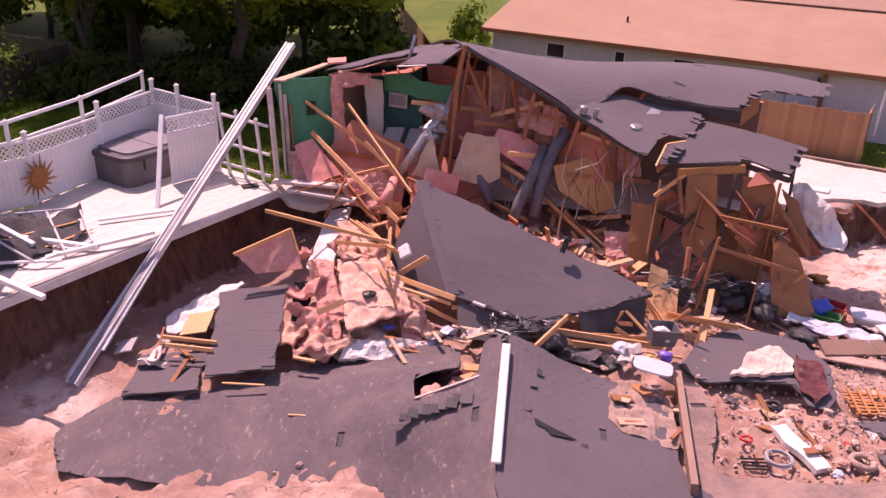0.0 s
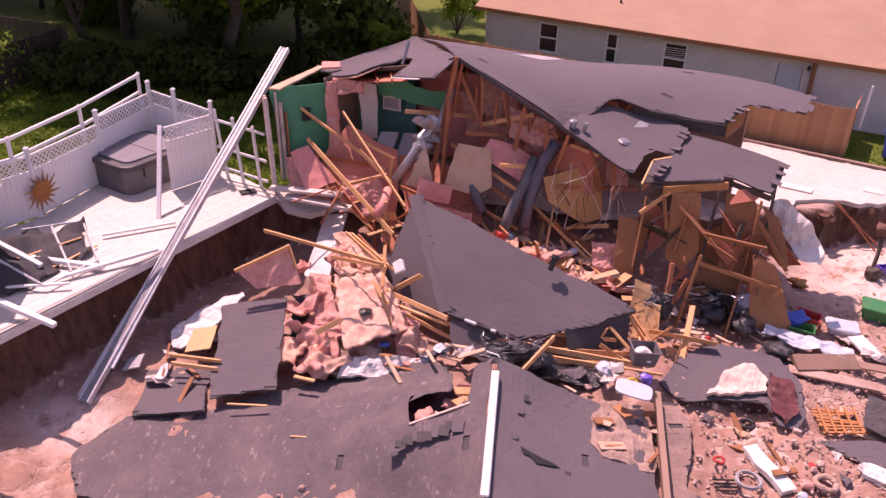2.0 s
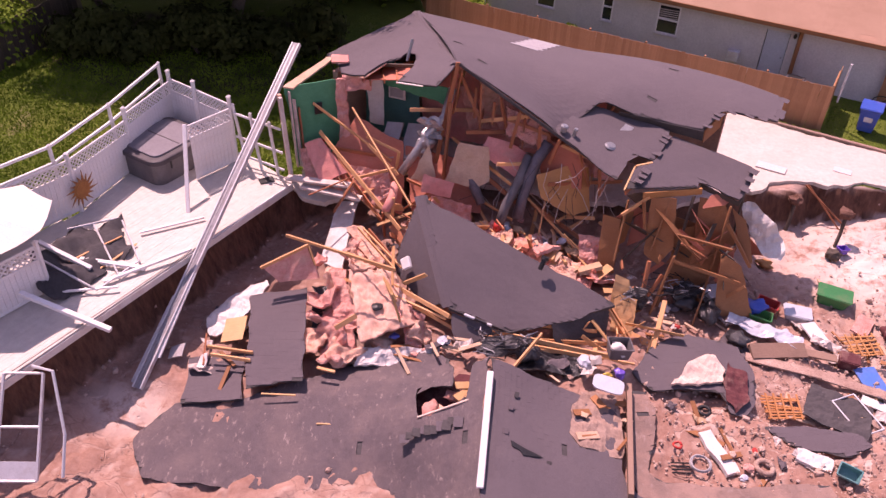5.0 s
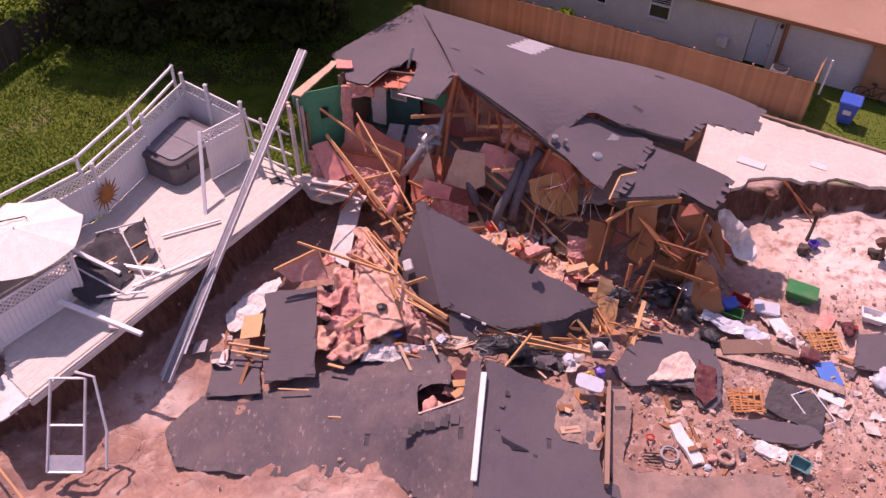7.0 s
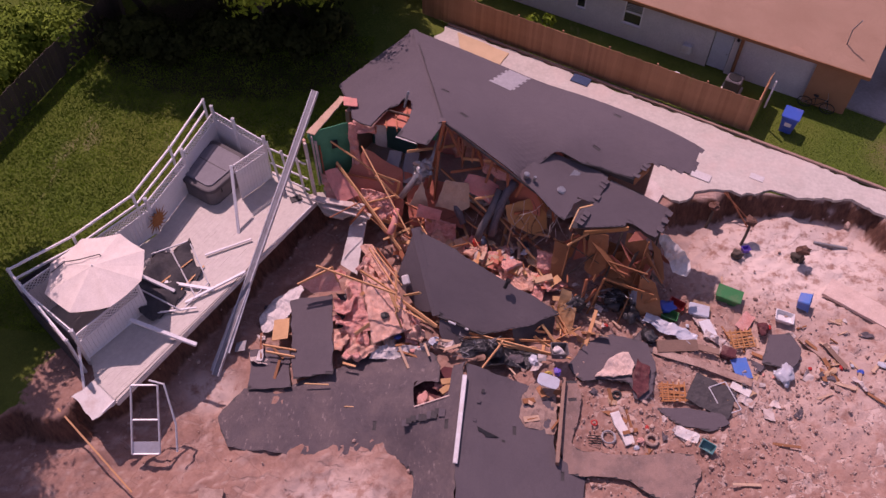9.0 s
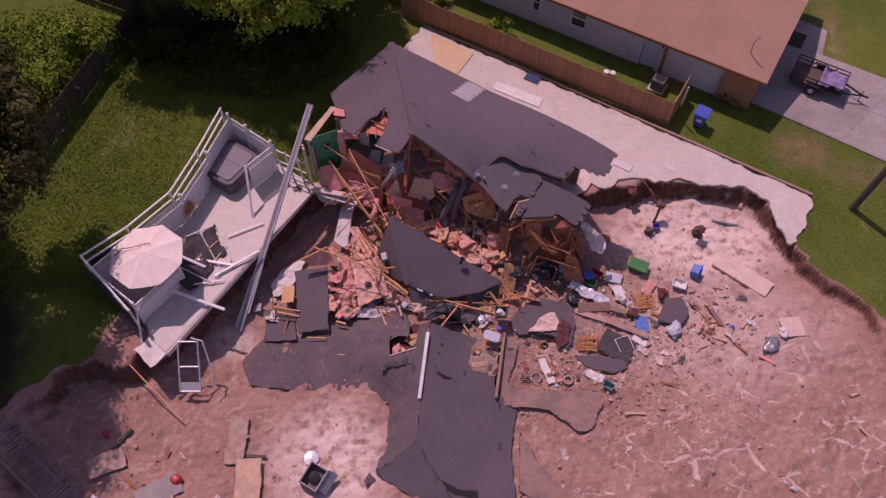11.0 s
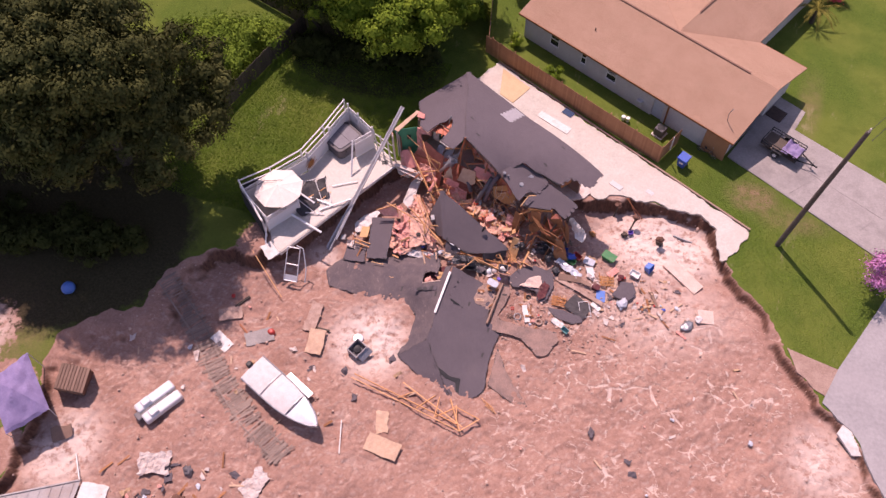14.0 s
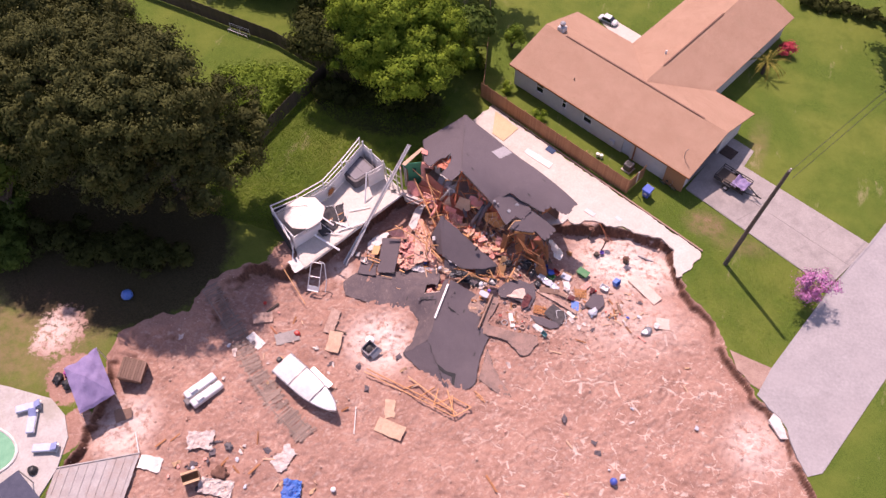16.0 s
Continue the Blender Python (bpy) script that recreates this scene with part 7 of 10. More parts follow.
shingle_slab("roof_slab", [(5.6, 11.0, -1.55), (6.4, 9.8, -1.55), (8.6, 7.6, -1.7), (8.0, 7.4, -1.75), (5.7, 8.2, -1.65)], "buried edge of grey roofing in the sand", Vector((1, -0.8, 0)), SHINGLE_SANDY)


def broken_truss():
    root = empty("roof_truss", (2, 5.2, -1.7))
    thing(root, "broken pale wooden roof truss lying on the sand", "truss")
    z = -1.55
    A, B, C, D = Vector((-3.0, 5.9, z)), Vector((4.9, 4.6, z)), Vector((5.9, 5.7, z + 0.1)), Vector((0.4, 6.6, z + 0.05))
    for a, b, n in ((A, B, "bottom_chord"), (Vector((-2.9, 6.2, z)), Vector((4.6, 4.95, z + 0.1)), "bottom_chord"), (B, C, "top_chord"), (D, Vector((5.0, 4.9, z + 0.05)), "top_chord"),
                    (Vector((3.7, 6.5, z)), B, "web"), (Vector((1.8, 5.2, z)), Vector((2.7, 6.4, z)), "web"), (Vector((3.1, 5.0, z)), Vector((3.0, 6.4, z)), "web"), (Vector((3.1, 5.0, z)), Vector((4.2, 6.0, z)), "web"),
                    (Vector((0.4, 5.5, z)), Vector((1.4, 6.3, z)), "web"), (Vector((4.1, 6.1, z)), C, "top_chord"), (Vector((4.2, 6.2, z)), Vector((4.6, 4.9, z)), "web")):
        timber(n, a, b, 0.06, 0.10, LUMBER, root)
    for k in range(4):
        timber("batten", Vector((5.6 + 0.12 * k, 7.2 - 0.14 * k, z)), Vector((6.5 + 0.1 * k, 6.8 - 0.12 * k, z)), 0.03, 0.06, LUMBER, root)


broken_truss()


BEAM_GREY = plain("beam_grey", (0.19, 0.185, 0.20), (0.29, 0.285, 0.30), 6, 0.55, 0.0, 0.2, 0.004, 0.4, (0.20, 0.16, 0.15))


def long_beam():
    root = empty("long_beam", (-7, 20, 1))
    thing(root, "long white aluminium porch beam leaning from hole to roof", "beam")
    a, b = Vector((-8.45, 14.9, -1.85)), Vector((-5.95, 24.85, 3.95))
    m = along(a, b)
    L = (b - a).length
    bm = bmesh.new()
    box(bm, m @ pose(0, 0, 0), L, 0.24, 0.035, 0.005)
    part("face", bm, BEAM_GREY, root)
    for y in (-0.12, 0.12):
        part("flange", box(bmesh.new(), m @ pose(0, y, -0.03), L, 0.045, 0.15, 0.006), WHITE_METAL, root)
    part("groove", box(bmesh.new(), m @ pose(0, 0.02, 0.022), L * 0.98, 0.03, 0.012), GREY_METAL, root)
    for s, y in ((-0.49, 0.22), (-0.42, -0.2)):
        part("side_strip", bar(bmesh.new(), m @ Vector((s * L, y, -0.05)), m @ Vector((s * L + 2.6, y * 0.7, -0.02)), 0.09, 0.05, 0, 0.005), WHITE_METAL, root)
    part("timber_core", box(bmesh.new(), m @ pose(0.3, 0.16, -0.09), L * 0.7, 0.05, 0.08), LUMBER_OLD, root)


long_beam()


def wire_bundle(x, y, z, n, seed, label, spread=0.5):
    """A tangle of torn cables and dark cloth."""
    root = empty("cable_tangle", (x, y, z))
    thing(root, label, "cables", "cable tangles")
    rng = random.Random(seed)
    part("dark_cloth", lumpy(bmesh.new(), pose(x, y, z - 0.05, 0, 0, 20), spread * 2.0, spread * 1.1, 0.35, 0.4, seed, 3), BAG_BLACK, root)
    for k in range(n):
        p = Vector((x + rng.uniform(-spread, spread), y + rng.uniform(-spread, spread) * 0.6, z + rng.uniform(0.0, 0.2)))
        pts = [p]
        for _ in range(6):
            pts.append(pts[-1] + Vector((rng.uniform(-0.28, 0.28), rng.uniform(-0.2, 0.2), rng.uniform(-0.1, 0.1))))
        part("cable", tube(bmesh.new(), pts, 0.014, 4), BLACK if k % 3 else GREY_METAL, root)


wire_bundle(1.35, 16.3, -0.45, 22, 3, "tangle of black cables at the end of the ridge strip", 0.6)
wire_bundle(5.0, 18.5, -0.15, 12, 4, "black bag and torn cables under the porch", 0.35)
wire_bundle(6.5, 19.2, -0.4, 12, 6, "dark bags and torn cables under the porch", 0.45)


# ---- the terrace ----
DZ = 0.22
DECK_OUT = [(-5.75, 22.35), (-7.3, 23.5), (-10.5, 25.0), (-11.75, 19.8), (-14.7, 15.5), (-12.1, 13.75), (-11.75, 13.1), (-10.75, 12.4)]


def lattice_panel(root, a, b, z0, z1, top=0.43, slope=0.0):
    """A white privacy panel: tongued boards, with a strip of lattice over them."""
    a, b = Vector(a), Vector(b)
    L = (b - a).length
    d = (b - a) / L
    n = max(2, round(L / 0.15))
    panel = empty("privacy_panel", a.lerp(b, 0.5) + UP * z0)
    panel.parent = root
    panel.matrix_parent_inverse = root.matrix_basis.inverted()
    ang = math.degrees(math.atan2(d.y, d.x))
    me = None
    for k in range(n):
        m = pose(*(a + d * (k + 0.5) * L / n + UP * (z0 + (z1 - top - z0) / 2)), 0, 0, ang)
        if me is None:
            ob = part("board", box(bmesh.new(), pose(0, 0, 0), L / n - 0.006, 0.025, z1 - top - z0, 0.004), WHITE_VINYL, panel)
            me = ob.data
        else:
            ob = new("board", me)
            ob.parent = panel
            ob.matrix_parent_inverse = parent_matrix(panel).inverted()
        ob.matrix_basis = m
    bm = bmesh.new()
    c = int(L / 0.16)
    lo, hi = z1 - top + 0.04, z1 - 0.03
    h = hi - lo
    for k in range(-3, c + 1):
        for s in (1, -1):
            x0, x1 = k * 0.16, k * 0.16 + h
            e0, e1 = max(0.0, x0), min(L, x1)
            if e1 - e0 < 0.05:
                continue
            q0, q1 = (e0 - x0) / h, (e1 - x0) / h
            za, zb = (lo + h * q0, lo + h * q1) if s > 0 else (hi - h * q0, hi - h * q1)
            bar(bm, a + d * e0 + UP * za, a + d * e1 + UP * zb, 0.012, 0.045)
    part("lattice", bm, WHITE_VINYL, panel, "white diagonal lattice strip")
    for z in (z1, z1 - top, z0 + 0.06):
        part("rail", bar(bmesh.new(), a + UP * z, b + UP * z, 0.05, 0.08, 0, 0.008), WHITE_VINYL, panel)
    return panel


def post(root, x, y, z0, z1, w=0.11, dx=0.0, dy=0.0):
    bm = bmesh.new()
    bar(bm, (x, y, z0), (x + dx, y + dy, z1), w, w, 0, 0.008)
    p = part("post", bm, WHITE_VINYL, root)
    cap = bmesh.new()
    lathe(cap, [(w * 0.85, 0), (w * 0.85, 0.03), (0.01, 0.08)], 4, pose(x + dx, y + dy, z1, 0, 0, 45))
    part("cap", cap, WHITE_VINYL, p)


def terrace():
    root = empty("terrace", (-10, 18, DZ))
    thing(root, "white raised timber terrace overhanging the hole", "deck", kind="structure")
    d = Vector((0.447, 0.894, 0))
    n = Vector((-0.894, 0.447, 0))
    o = Vector((-11.0, 11.9, 0))
    loc = [((Vector((x, y, 0)) - o).dot(d), (Vector((x, y, 0)) - o).dot(n)) for x, y in DECK_OUT]
    w = 0.145
    k = 0
    while k * w < max(q[1] for q in loc):
        y = (k + 0.5) * w
        cuts = sorted(a[0] + (y - a[1]) / (b[1] - a[1]) * (b[0] - a[0]) for a, b in zip(loc, loc[1:] + loc[:1]) if (a[1] > y) != (b[1] > y))
        for s0, s1 in zip(cuts[::2], cuts[1::2]):
            if s1 - s0 > 0.1:
                zz = DZ + 0.0015 * (k % 3)
                part("board", bar(bmesh.new(), o + d * s0 + n * y + UP * zz, o + d * s1 + n * y + UP * zz, w - 0.004, 0.04), DECK, root)
        k += 1
    # rim joists and the beams below
    for (ax, ay), (bx, by) in zip(DECK_OUT, DECK_OUT[1:] + DECK_OUT[:1]):
        part("rim_joist", bar(bmesh.new(), (ax, ay, DZ - 0.13), (bx, by, DZ - 0.13), 0.05, 0.2), WHITE_PAINT, root)
    for s in (1.2, 3.6, 6.0, 8.4, 10.6):
        a = o + d * s + n * 0.1 + UP * (DZ - 0.12)
        part("joist", bar(bmesh.new(), a, a + n * 2.4, 0.05, 0.16), LUMBER_OLD, root)
    part("fascia_board", bar(bmesh.new(), (-11.1, 11.95, DZ - 0.03), (-5.8, 22.25, DZ - 0.03), 0.04, 0.10, 0, 0.005), WHITE_VINYL, root)
    # privacy panels round the back
    P = [(-10.5, 25.0), (-11.05, 22.5), (-11.72, 19.9), (-13.2, 17.65), (-14.7, 15.45)]
    tops = [2.35, 2.2, 2.0, 2.0, 2.1]
    for (a, b), z in zip(zip(P, P[1:]), tops[1:]):
        lattice_panel(root, (*a, 0), (*b, 0), DZ + 0.05, z)
    for (x, y), z in zip(P, tops):
        post(root, x, y, -0.3, z + 0.22)
    lattice_panel(root, (-10.5, 25.0, 0), (-7.95, 23.45, 0), DZ + 0.05, 2.3)
    lattice_panel(root, (-8.85, 22.05, 0), (-7.92, 23.35, 0), DZ + 0.05, 2.2)
    lattice_panel(root, (-14.7, 15.45, 0), (-12.2, 13.85, 0), DZ + 0.05, 2.1)
    lattice_panel(root, (-12.3, 13.9, 0), (-10.9, 16.2, 0), DZ + 0.05, 1.75)
    for x, y, z in ((-7.92, 23.4, 2.6), (-9.4, 24.3, 2.6), (-12.3, 13.9, 2.1), (-10.9, 16.2, 1.85)):
        post(root, x, y, -0.2, z)
    # the outer hand rail on its own posts
    rail = [(-10.85, 25.15, 2.74), (-11.45, 22.4, 2.55), (-12.1, 19.8, 2.5), (-13.55, 17.6, 2.5), (-15.0, 15.7, 2.75), (-12.35, 13.55, 2.0)]
    for dz in (0.0, -0.55):
        for a, b in zip(rail, rail[1:]):
            part("hand_rail", bar(bmesh.new(), Vector(a) + UP * dz, Vector(b) + UP * dz, 0.07, 0.09, 0, 0.008), WHITE_VINYL, root)
    for x, y, z in rail:
        post(root, x, y, -0.2, z + 0.02, 0.09)
    # dark net hung outside the far corner
    for a, b in (((-15.05, 15.6), (-12.35, 13.45)), ((-15.1, 15.75), (-13.75, 17.55))):
        part("net", bar(bmesh.new(), (a[0], a[1], 0.55), (b[0], b[1], 0.55), 0.015, 2.7), NET, root, "dark shade net hung outside the railing")
    # broken rail by the house
    g = [(-7.8, 23.3), (-7.15, 22.95), (-6.5, 22.75), (-6.0, 22.6)]
    for (x, y), z, lean in zip(g, (2.35, 2.25, 2.1, 2.2), (-0.25, -0.2, -0.15, -0.1)):
        post(root, x - lean, y, DZ, z, 0.08, lean, 0.05)
    for z in (0.6, 1.25, 2.1):
        part("rail", bar(bmesh.new(), (-7.8, 23.3, z), (-6.1, 22.65, z - 0.12), 0.05, 0.08, 0, 0.008), WHITE_VINYL, root)


terrace()


def fallen_posts():
    for a, b, w, lab in (((-8.9, 21.95, 2.32), (-8.45, 19.9, -0.2), 0.12, "white vinyl post leaning over the terrace edge"),
                         ((-11.6, 17.3, 1.0), (-10.1, 17.0, 0.45), 0.13, "white vinyl post fallen on the terrace"),
                         ((-10.6, 17.4, 0.42), (-8.7, 17.3, 0.35), 0.13, "white vinyl post fallen on the terrace"),
                         ((-9.6, 16.6, 0.35), (-7.7, 18.2, 0.45), 0.10, "white rail lying over the terrace edge"),
                         ((-11.1, 15.3, 0.9), (-8.7, 14.9, 0.25), 0.14, "bent white gutter lying over the terrace edge"),
                         ((-9.5, 18.9, 0.35), (-7.9, 19.9, 0.35), 0.08, "white rail lying on the terrace"),
                         ((-10.9, 15.9, 0.4), (-9.1, 16.4, 0.4), 0.07, "white rail lying on the terrace"),
                         ((-12.4, 14.1, 1.4), (-12.0, 12.3, -0.6), 0.09, "white vinyl post leaning at the terrace corner")):
        bm = bmesh.new()
        bar(bm, a, b, w, w * 0.8, 0, 0.01)
        thing(part("fallen_post", bm, WHITE_VINYL), lab, "post", "fallen terrace posts")
    p = Panel([(-11.5, 18.6, 0.42), (-10.3, 19.5, 0.34), (-9.4, 18.0, 0.32), (-9.9, 16.4, 0.36), (-10.7, 15.6, 0.6), (-11.5, 16.6, 0.9)])
    p.lump, p.lump_size = 0.3, 1.5
    net = empty("shade_net", (-10.5, 17.5, DZ))
    thing(net, "crumpled dark shade net with a broken frame on the terrace", "net")
    part("netting", p.sheet(0.14, 0.01, 0.2), NET, net, "", True)
    for a, b in (((-11.5, 18.6, 0.5), (-10.3, 19.5, 0.4)), ((-10.3, 19.5, 0.4), (-9.0, 17.6, 0.36)), ((-9.0, 17.6, 0.36), (-9.6, 16.2, 0.4)), ((-11.4, 16.7, 1.0), (-9.6, 16.2, 0.4)), ((-10.9, 19.0, 0.44), (-9.3, 16.9, 0.4))):
        part("frame_tube", tube(bmesh.new(), [a, b], 0.03, 6), WHITE_METAL, net)
    thing(part("floor_mat", Panel([(-6.9, 22.3, 0.29), (-6.5, 22.55, 0.29), (-6.35, 22.3, 0.29), (-6.75, 22.05, 0.29)]).sheet(0.06, 0.03), BLACK), "small black mat on the terrace", "mat")
    for a, b in (((-10.4, 16.2, 0.32), (-9.4, 18.4, 0.32)), ((-10.9, 17.0, 0.5), (-9.9, 18.6, 0.4))):
        thing(part("slat", bar(bmesh.new(), a, b, 0.05, 0.03), LUMBER), "thin bare wooden slat on the terrace", "slat", "terrace slats")


fallen_posts()


def hot_tub():
    root = empty("hot_tub", (-10.25, 23.0, DZ + 0.03))
    thing(root, "dark grey square hot tub with a padded cover on the terrace", "hot tub")
    m = pose(-10.22, 22.98, DZ + 0.03, 0, 0, 62)

    def rounded(sx, sy, z0, z1, corner, lip):
        bm = bmesh.new()
        box(bm, m @ pose(0, 0, (z0 + z1) / 2), sx, sy, z1 - z0)
        bmesh.ops.bevel(bm, geom=[e for e in bm.edges if abs((e.verts[0].co - e.verts[1].co).normalized().z) > 0.9], offset=corner, segments=5, affect="EDGES", profile=0.5)
        top = max(v.co.z for v in bm.verts) - 1e-3
        bmesh.ops.bevel(bm, geom=[e for e in bm.edges if min(v.co.z for v in e.verts) > top], offset=lip, segments=2, affect="EDGES", profile=0.5)
        return bm

    part("cabinet", rounded(2.36, 2.1, 0.0, 0.78, 0.34, 0.01), TUB_GREY, root)
    part("rim", rounded(2.5, 2.24, 0.74, 0.9, 0.40, 0.06), TUB_RIM, root, "dark rounded tub rim")
    cover = part("cover", rounded(2.0, 1.74, 0.88, 0.96, 0.26, 0.02), TUB_LID, root, "grey padded vinyl cover")
    part("cover_seam", bar(bmesh.new(), m @ Vector((0.05, -0.8, 0.962)), m @ Vector((0.05, 0.8, 0.962)), 0.045, 0.012), TUB_RIM, cover)
    for x in (-0.6, 0.6):
        part("strap", box(bmesh.new(), m @ pose(x, -1.06, 0.60), 0.06, 0.02, 0.3), BLACK, root)


hot_tub()


def sun_ornament():
    m = pose(-11.55, 19.95, 1.0, 90, 0, 72)
    root = empty("sun_ornament", (-11.55, 19.95, 1.0))
    thing(root, "rusty metal sun ornament on the white panel", "ornament")
    part("disc", lathe(bmesh.new(), [(0.02, 0.06), (0.26, 0.05), (0.31, 0.0), (0.26, -0.02)], 20, m), RUST, root)
    for k in range(16):
        bm = bmesh.new()
        a = 2 * math.pi * k / 16
        r = 0.62 if k % 2 else 0.50
        q = [m @ Vector((0.28 * math.cos(a + s), 0.28 * math.sin(a + s), z)) for s in (-0.16, 0.16) for z in (0.0, 0.02)]
        tip = [m @ Vector((r * math.cos(a + 0.18), r * math.sin(a + 0.18), z)) for z in (0.0, 0.02)]
        v = [bm.verts.new(p) for p in q + tip]
        for f in ((0, 2, 4), (5, 3, 1), (0, 4, 5, 1), (2, 3, 5, 4), (0, 1, 3, 2)):
            bm.faces.new([v[i] for i in f])
        part("ray", bm, RUST, root)


sun_ornament()


def umbrella():
    root = empty("garden_umbrella", (-12.15, 16.1, DZ))
    thing(root, "faded beige octagonal garden umbrella on the terrace", "umbrella")
    m = pose(-12.13, 16.27, 0.06, 0, -3, 14)
    R, zr, zt = 1.78, 2.28, 2.62
    bm = bmesh.new()
    rim = []
    for k in range(8):
        a = 2 * math.pi * (k + 0.5) / 8
        rim.append((math.cos(a), math.sin(a)))
    steps = 5
    rows = []
    for s in range(steps + 1):
        q = s / steps
        row = []
        for k in range(32):
            i, f = divmod(k, 4)
            f /= 4
            x = rim[i][0] * (1 - f) + rim[(i + 1) % 8][0] * f
            y = rim[i][1] * (1 - f) + rim[(i + 1) % 8][1] * f
            sag = -0.07 * q * math.sin(math.pi * f)
            row.append(bm.verts.new(m @ Vector((x * R * q, y * R * q, zt - (zt - zr) * q ** 1.15 + sag))))
        rows.append(row)
    for r0, r1 in zip(rows, rows[1:]):
        for k in range(32):
            bm.faces.new((r0[k], r1[k], r1[(k + 1) % 32], r0[(k + 1) % 32]))
    bmesh.ops.remove_doubles(bm, verts=bm.verts, dist=0.001)
    bmesh.ops.recalc_face_normals(bm, faces=bm.faces)
    bmesh.ops.solidify(bm, geom=list(bm.faces), thickness=0.012)
    canopy = part("canopy", bm, CLOTH_TAN, root, "faded beige cloth canopy")
    for x, y in rim:
        part("rib", tube(bmesh.new(), [m @ Vector((0, 0, zt - 0.05)), m @ Vector((x * R * 0.98, y * R * 0.98, zr - 0.03))], 0.012, 5), GREY_METAL, canopy)
    part("pole", tube(bmesh.new(), [(-12.2, 16.05, DZ), m @ Vector((0, 0, zt + 0.05))], 0.025), WHITE_METAL, root)
    part("base", lathe(bmesh.new(), [(0.28, 0), (0.28, 0.06), (0.05, 0.12)], 18, pose(-12.2, 16.05, DZ + 0.03)), BLACK, root)
    part("cord", tube(bmesh.new(), [m @ Vector(p) for p in ((-1.5, 0.1, 2.42), (-1.0, 0.4, 2.56), (-0.5, 0.35, 2.63), (0.2, 0.5, 2.60), (0.25, 0.4, 2.61))], 0.02, 5), BLACK, root, "black cord lying on the canopy")


umbrella()


def pool_ladder():
    root = empty("metal_ladder", (-9.9, 11.9, 0))
    thing(root, "white metal ladder frame hanging from the terrace edge", "ladder")
    a0, a1 = Vector((-10.35, 12.9, 0.55)), Vector((-10.25, 11.25, -1.3))
    b0, b1 = Vector((-9.45, 13.0, 0.55)), Vector((-9.3, 11.35, -1.3))
    for a, b in ((a0, a1), (b0, b1)):
        part("side_rail", bar(bmesh.new(), a, b, 0.06, 0.08, 0, 0.008), WHITE_METAL, root)
    for s in (0.0, 0.5, 1.0):
        part("rung", bar(bmesh.new(), a0.lerp(a1, s), b0.lerp(b1, s), 0.06, 0.05, 0, 0.006), WHITE_METAL, root)
    part("step_plate", Panel([a0.lerp(a1, 0.82), b0.lerp(b1, 0.82), b1, a1]).sheet(0.1, 0.02), WHITE_METAL, root)
    part("hand_rail", tube(bmesh.new(), [b0 + Vector((-0.3, 0.1, 0.1)), b0 + Vector((0.25, 0, 0.1)), b0.lerp(b1, 0.55) + Vector((0.6, 0, 0)), b1 + Vector((0.6, 0.1, 0.1))], 0.04, 6), WHITE_METAL, root)
    thing(part("terrace_flap", Panel([(-11.85, 13.15, 0.2), (-12.42, 12.5, 0.1), (-11.45, 11.75, 0.0), (-10.8, 12.45, 0.15)]).sheet(0.12, 0.05, 0.08), WHITE_PAINT), "broken white board sloping off the terrace corner", "board")


pool_ladder()

# ---- scattered belongings ----


def on_ground(x, y, up=0.0):
    return Vector((x, y, ground_z(x, y) + up))


def tub(name, x, y, size, material, label, turn=0.0, tip=0.0, lid=None, up=0.0, category="bin", group="storage bins"):
    """An open plastic tub with a rim; it may be tipped over."""
    sx, sy, sz = size
    at = on_ground(x, y, up)
    root = empty(name, at)
    thing(root, label, category, group)
    m = Matrix.Translation(at + UP * (0.02 + (0.4 * sy if tip > 45 else 0))) @ pose(0, 0, 0, tip, 0, turn) @ pose(0, 0, 0, 0, 4)
    bm = bmesh.new()
    rings = []
    for k, z in ((0.84, 0), (1.0, sz), (0.94, sz), (0.79, 0.03)):
        rings.append([bm.verts.new(m @ Vector((a * sx / 2 * k, b * sy / 2 * k, z))) for a, b in ((-1, -0.86), (-0.86, -1), (0.86, -1), (1, -0.86), (1, 0.86), (0.86, 1), (-0.86, 1), (-1, 0.86))])
    for r0, r1 in zip(rings, rings[1:]):
        for k in range(8):
            bm.faces.new((r0[k], r0[(k + 1) % 8], r1[(k + 1) % 8], r1[k]))
    bm.faces.new(rings[0][::-1])
    bm.faces.new(rings[-1])
    bmesh.ops.recalc_face_normals(bm, faces=bm.faces)
    part("body", bm, material, root)
    rim = bmesh.new()
    for a, b in (((-1, -1), (1, -1)), ((1, -1), (1, 1)), ((1, 1), (-1, 1)), ((-1, 1), (-1, -1))):
        bar(rim, m @ Vector((a[0] * sx * 0.5, a[1] * sy * 0.5, sz - 0.02)), m @ Vector((b[0] * sx * 0.5, b[1] * sy * 0.5, sz - 0.02)), 0.03, 0.035, 0, 0.006)
    part("rim", rim, material, root)
    if lid:
        part("lid", box(bmesh.new(), m @ pose(0.03, 0.02, sz + 0.015, 3, -2), sx * 1.04, sy * 1.04, 0.03, 0.01), lid, root)
    return root


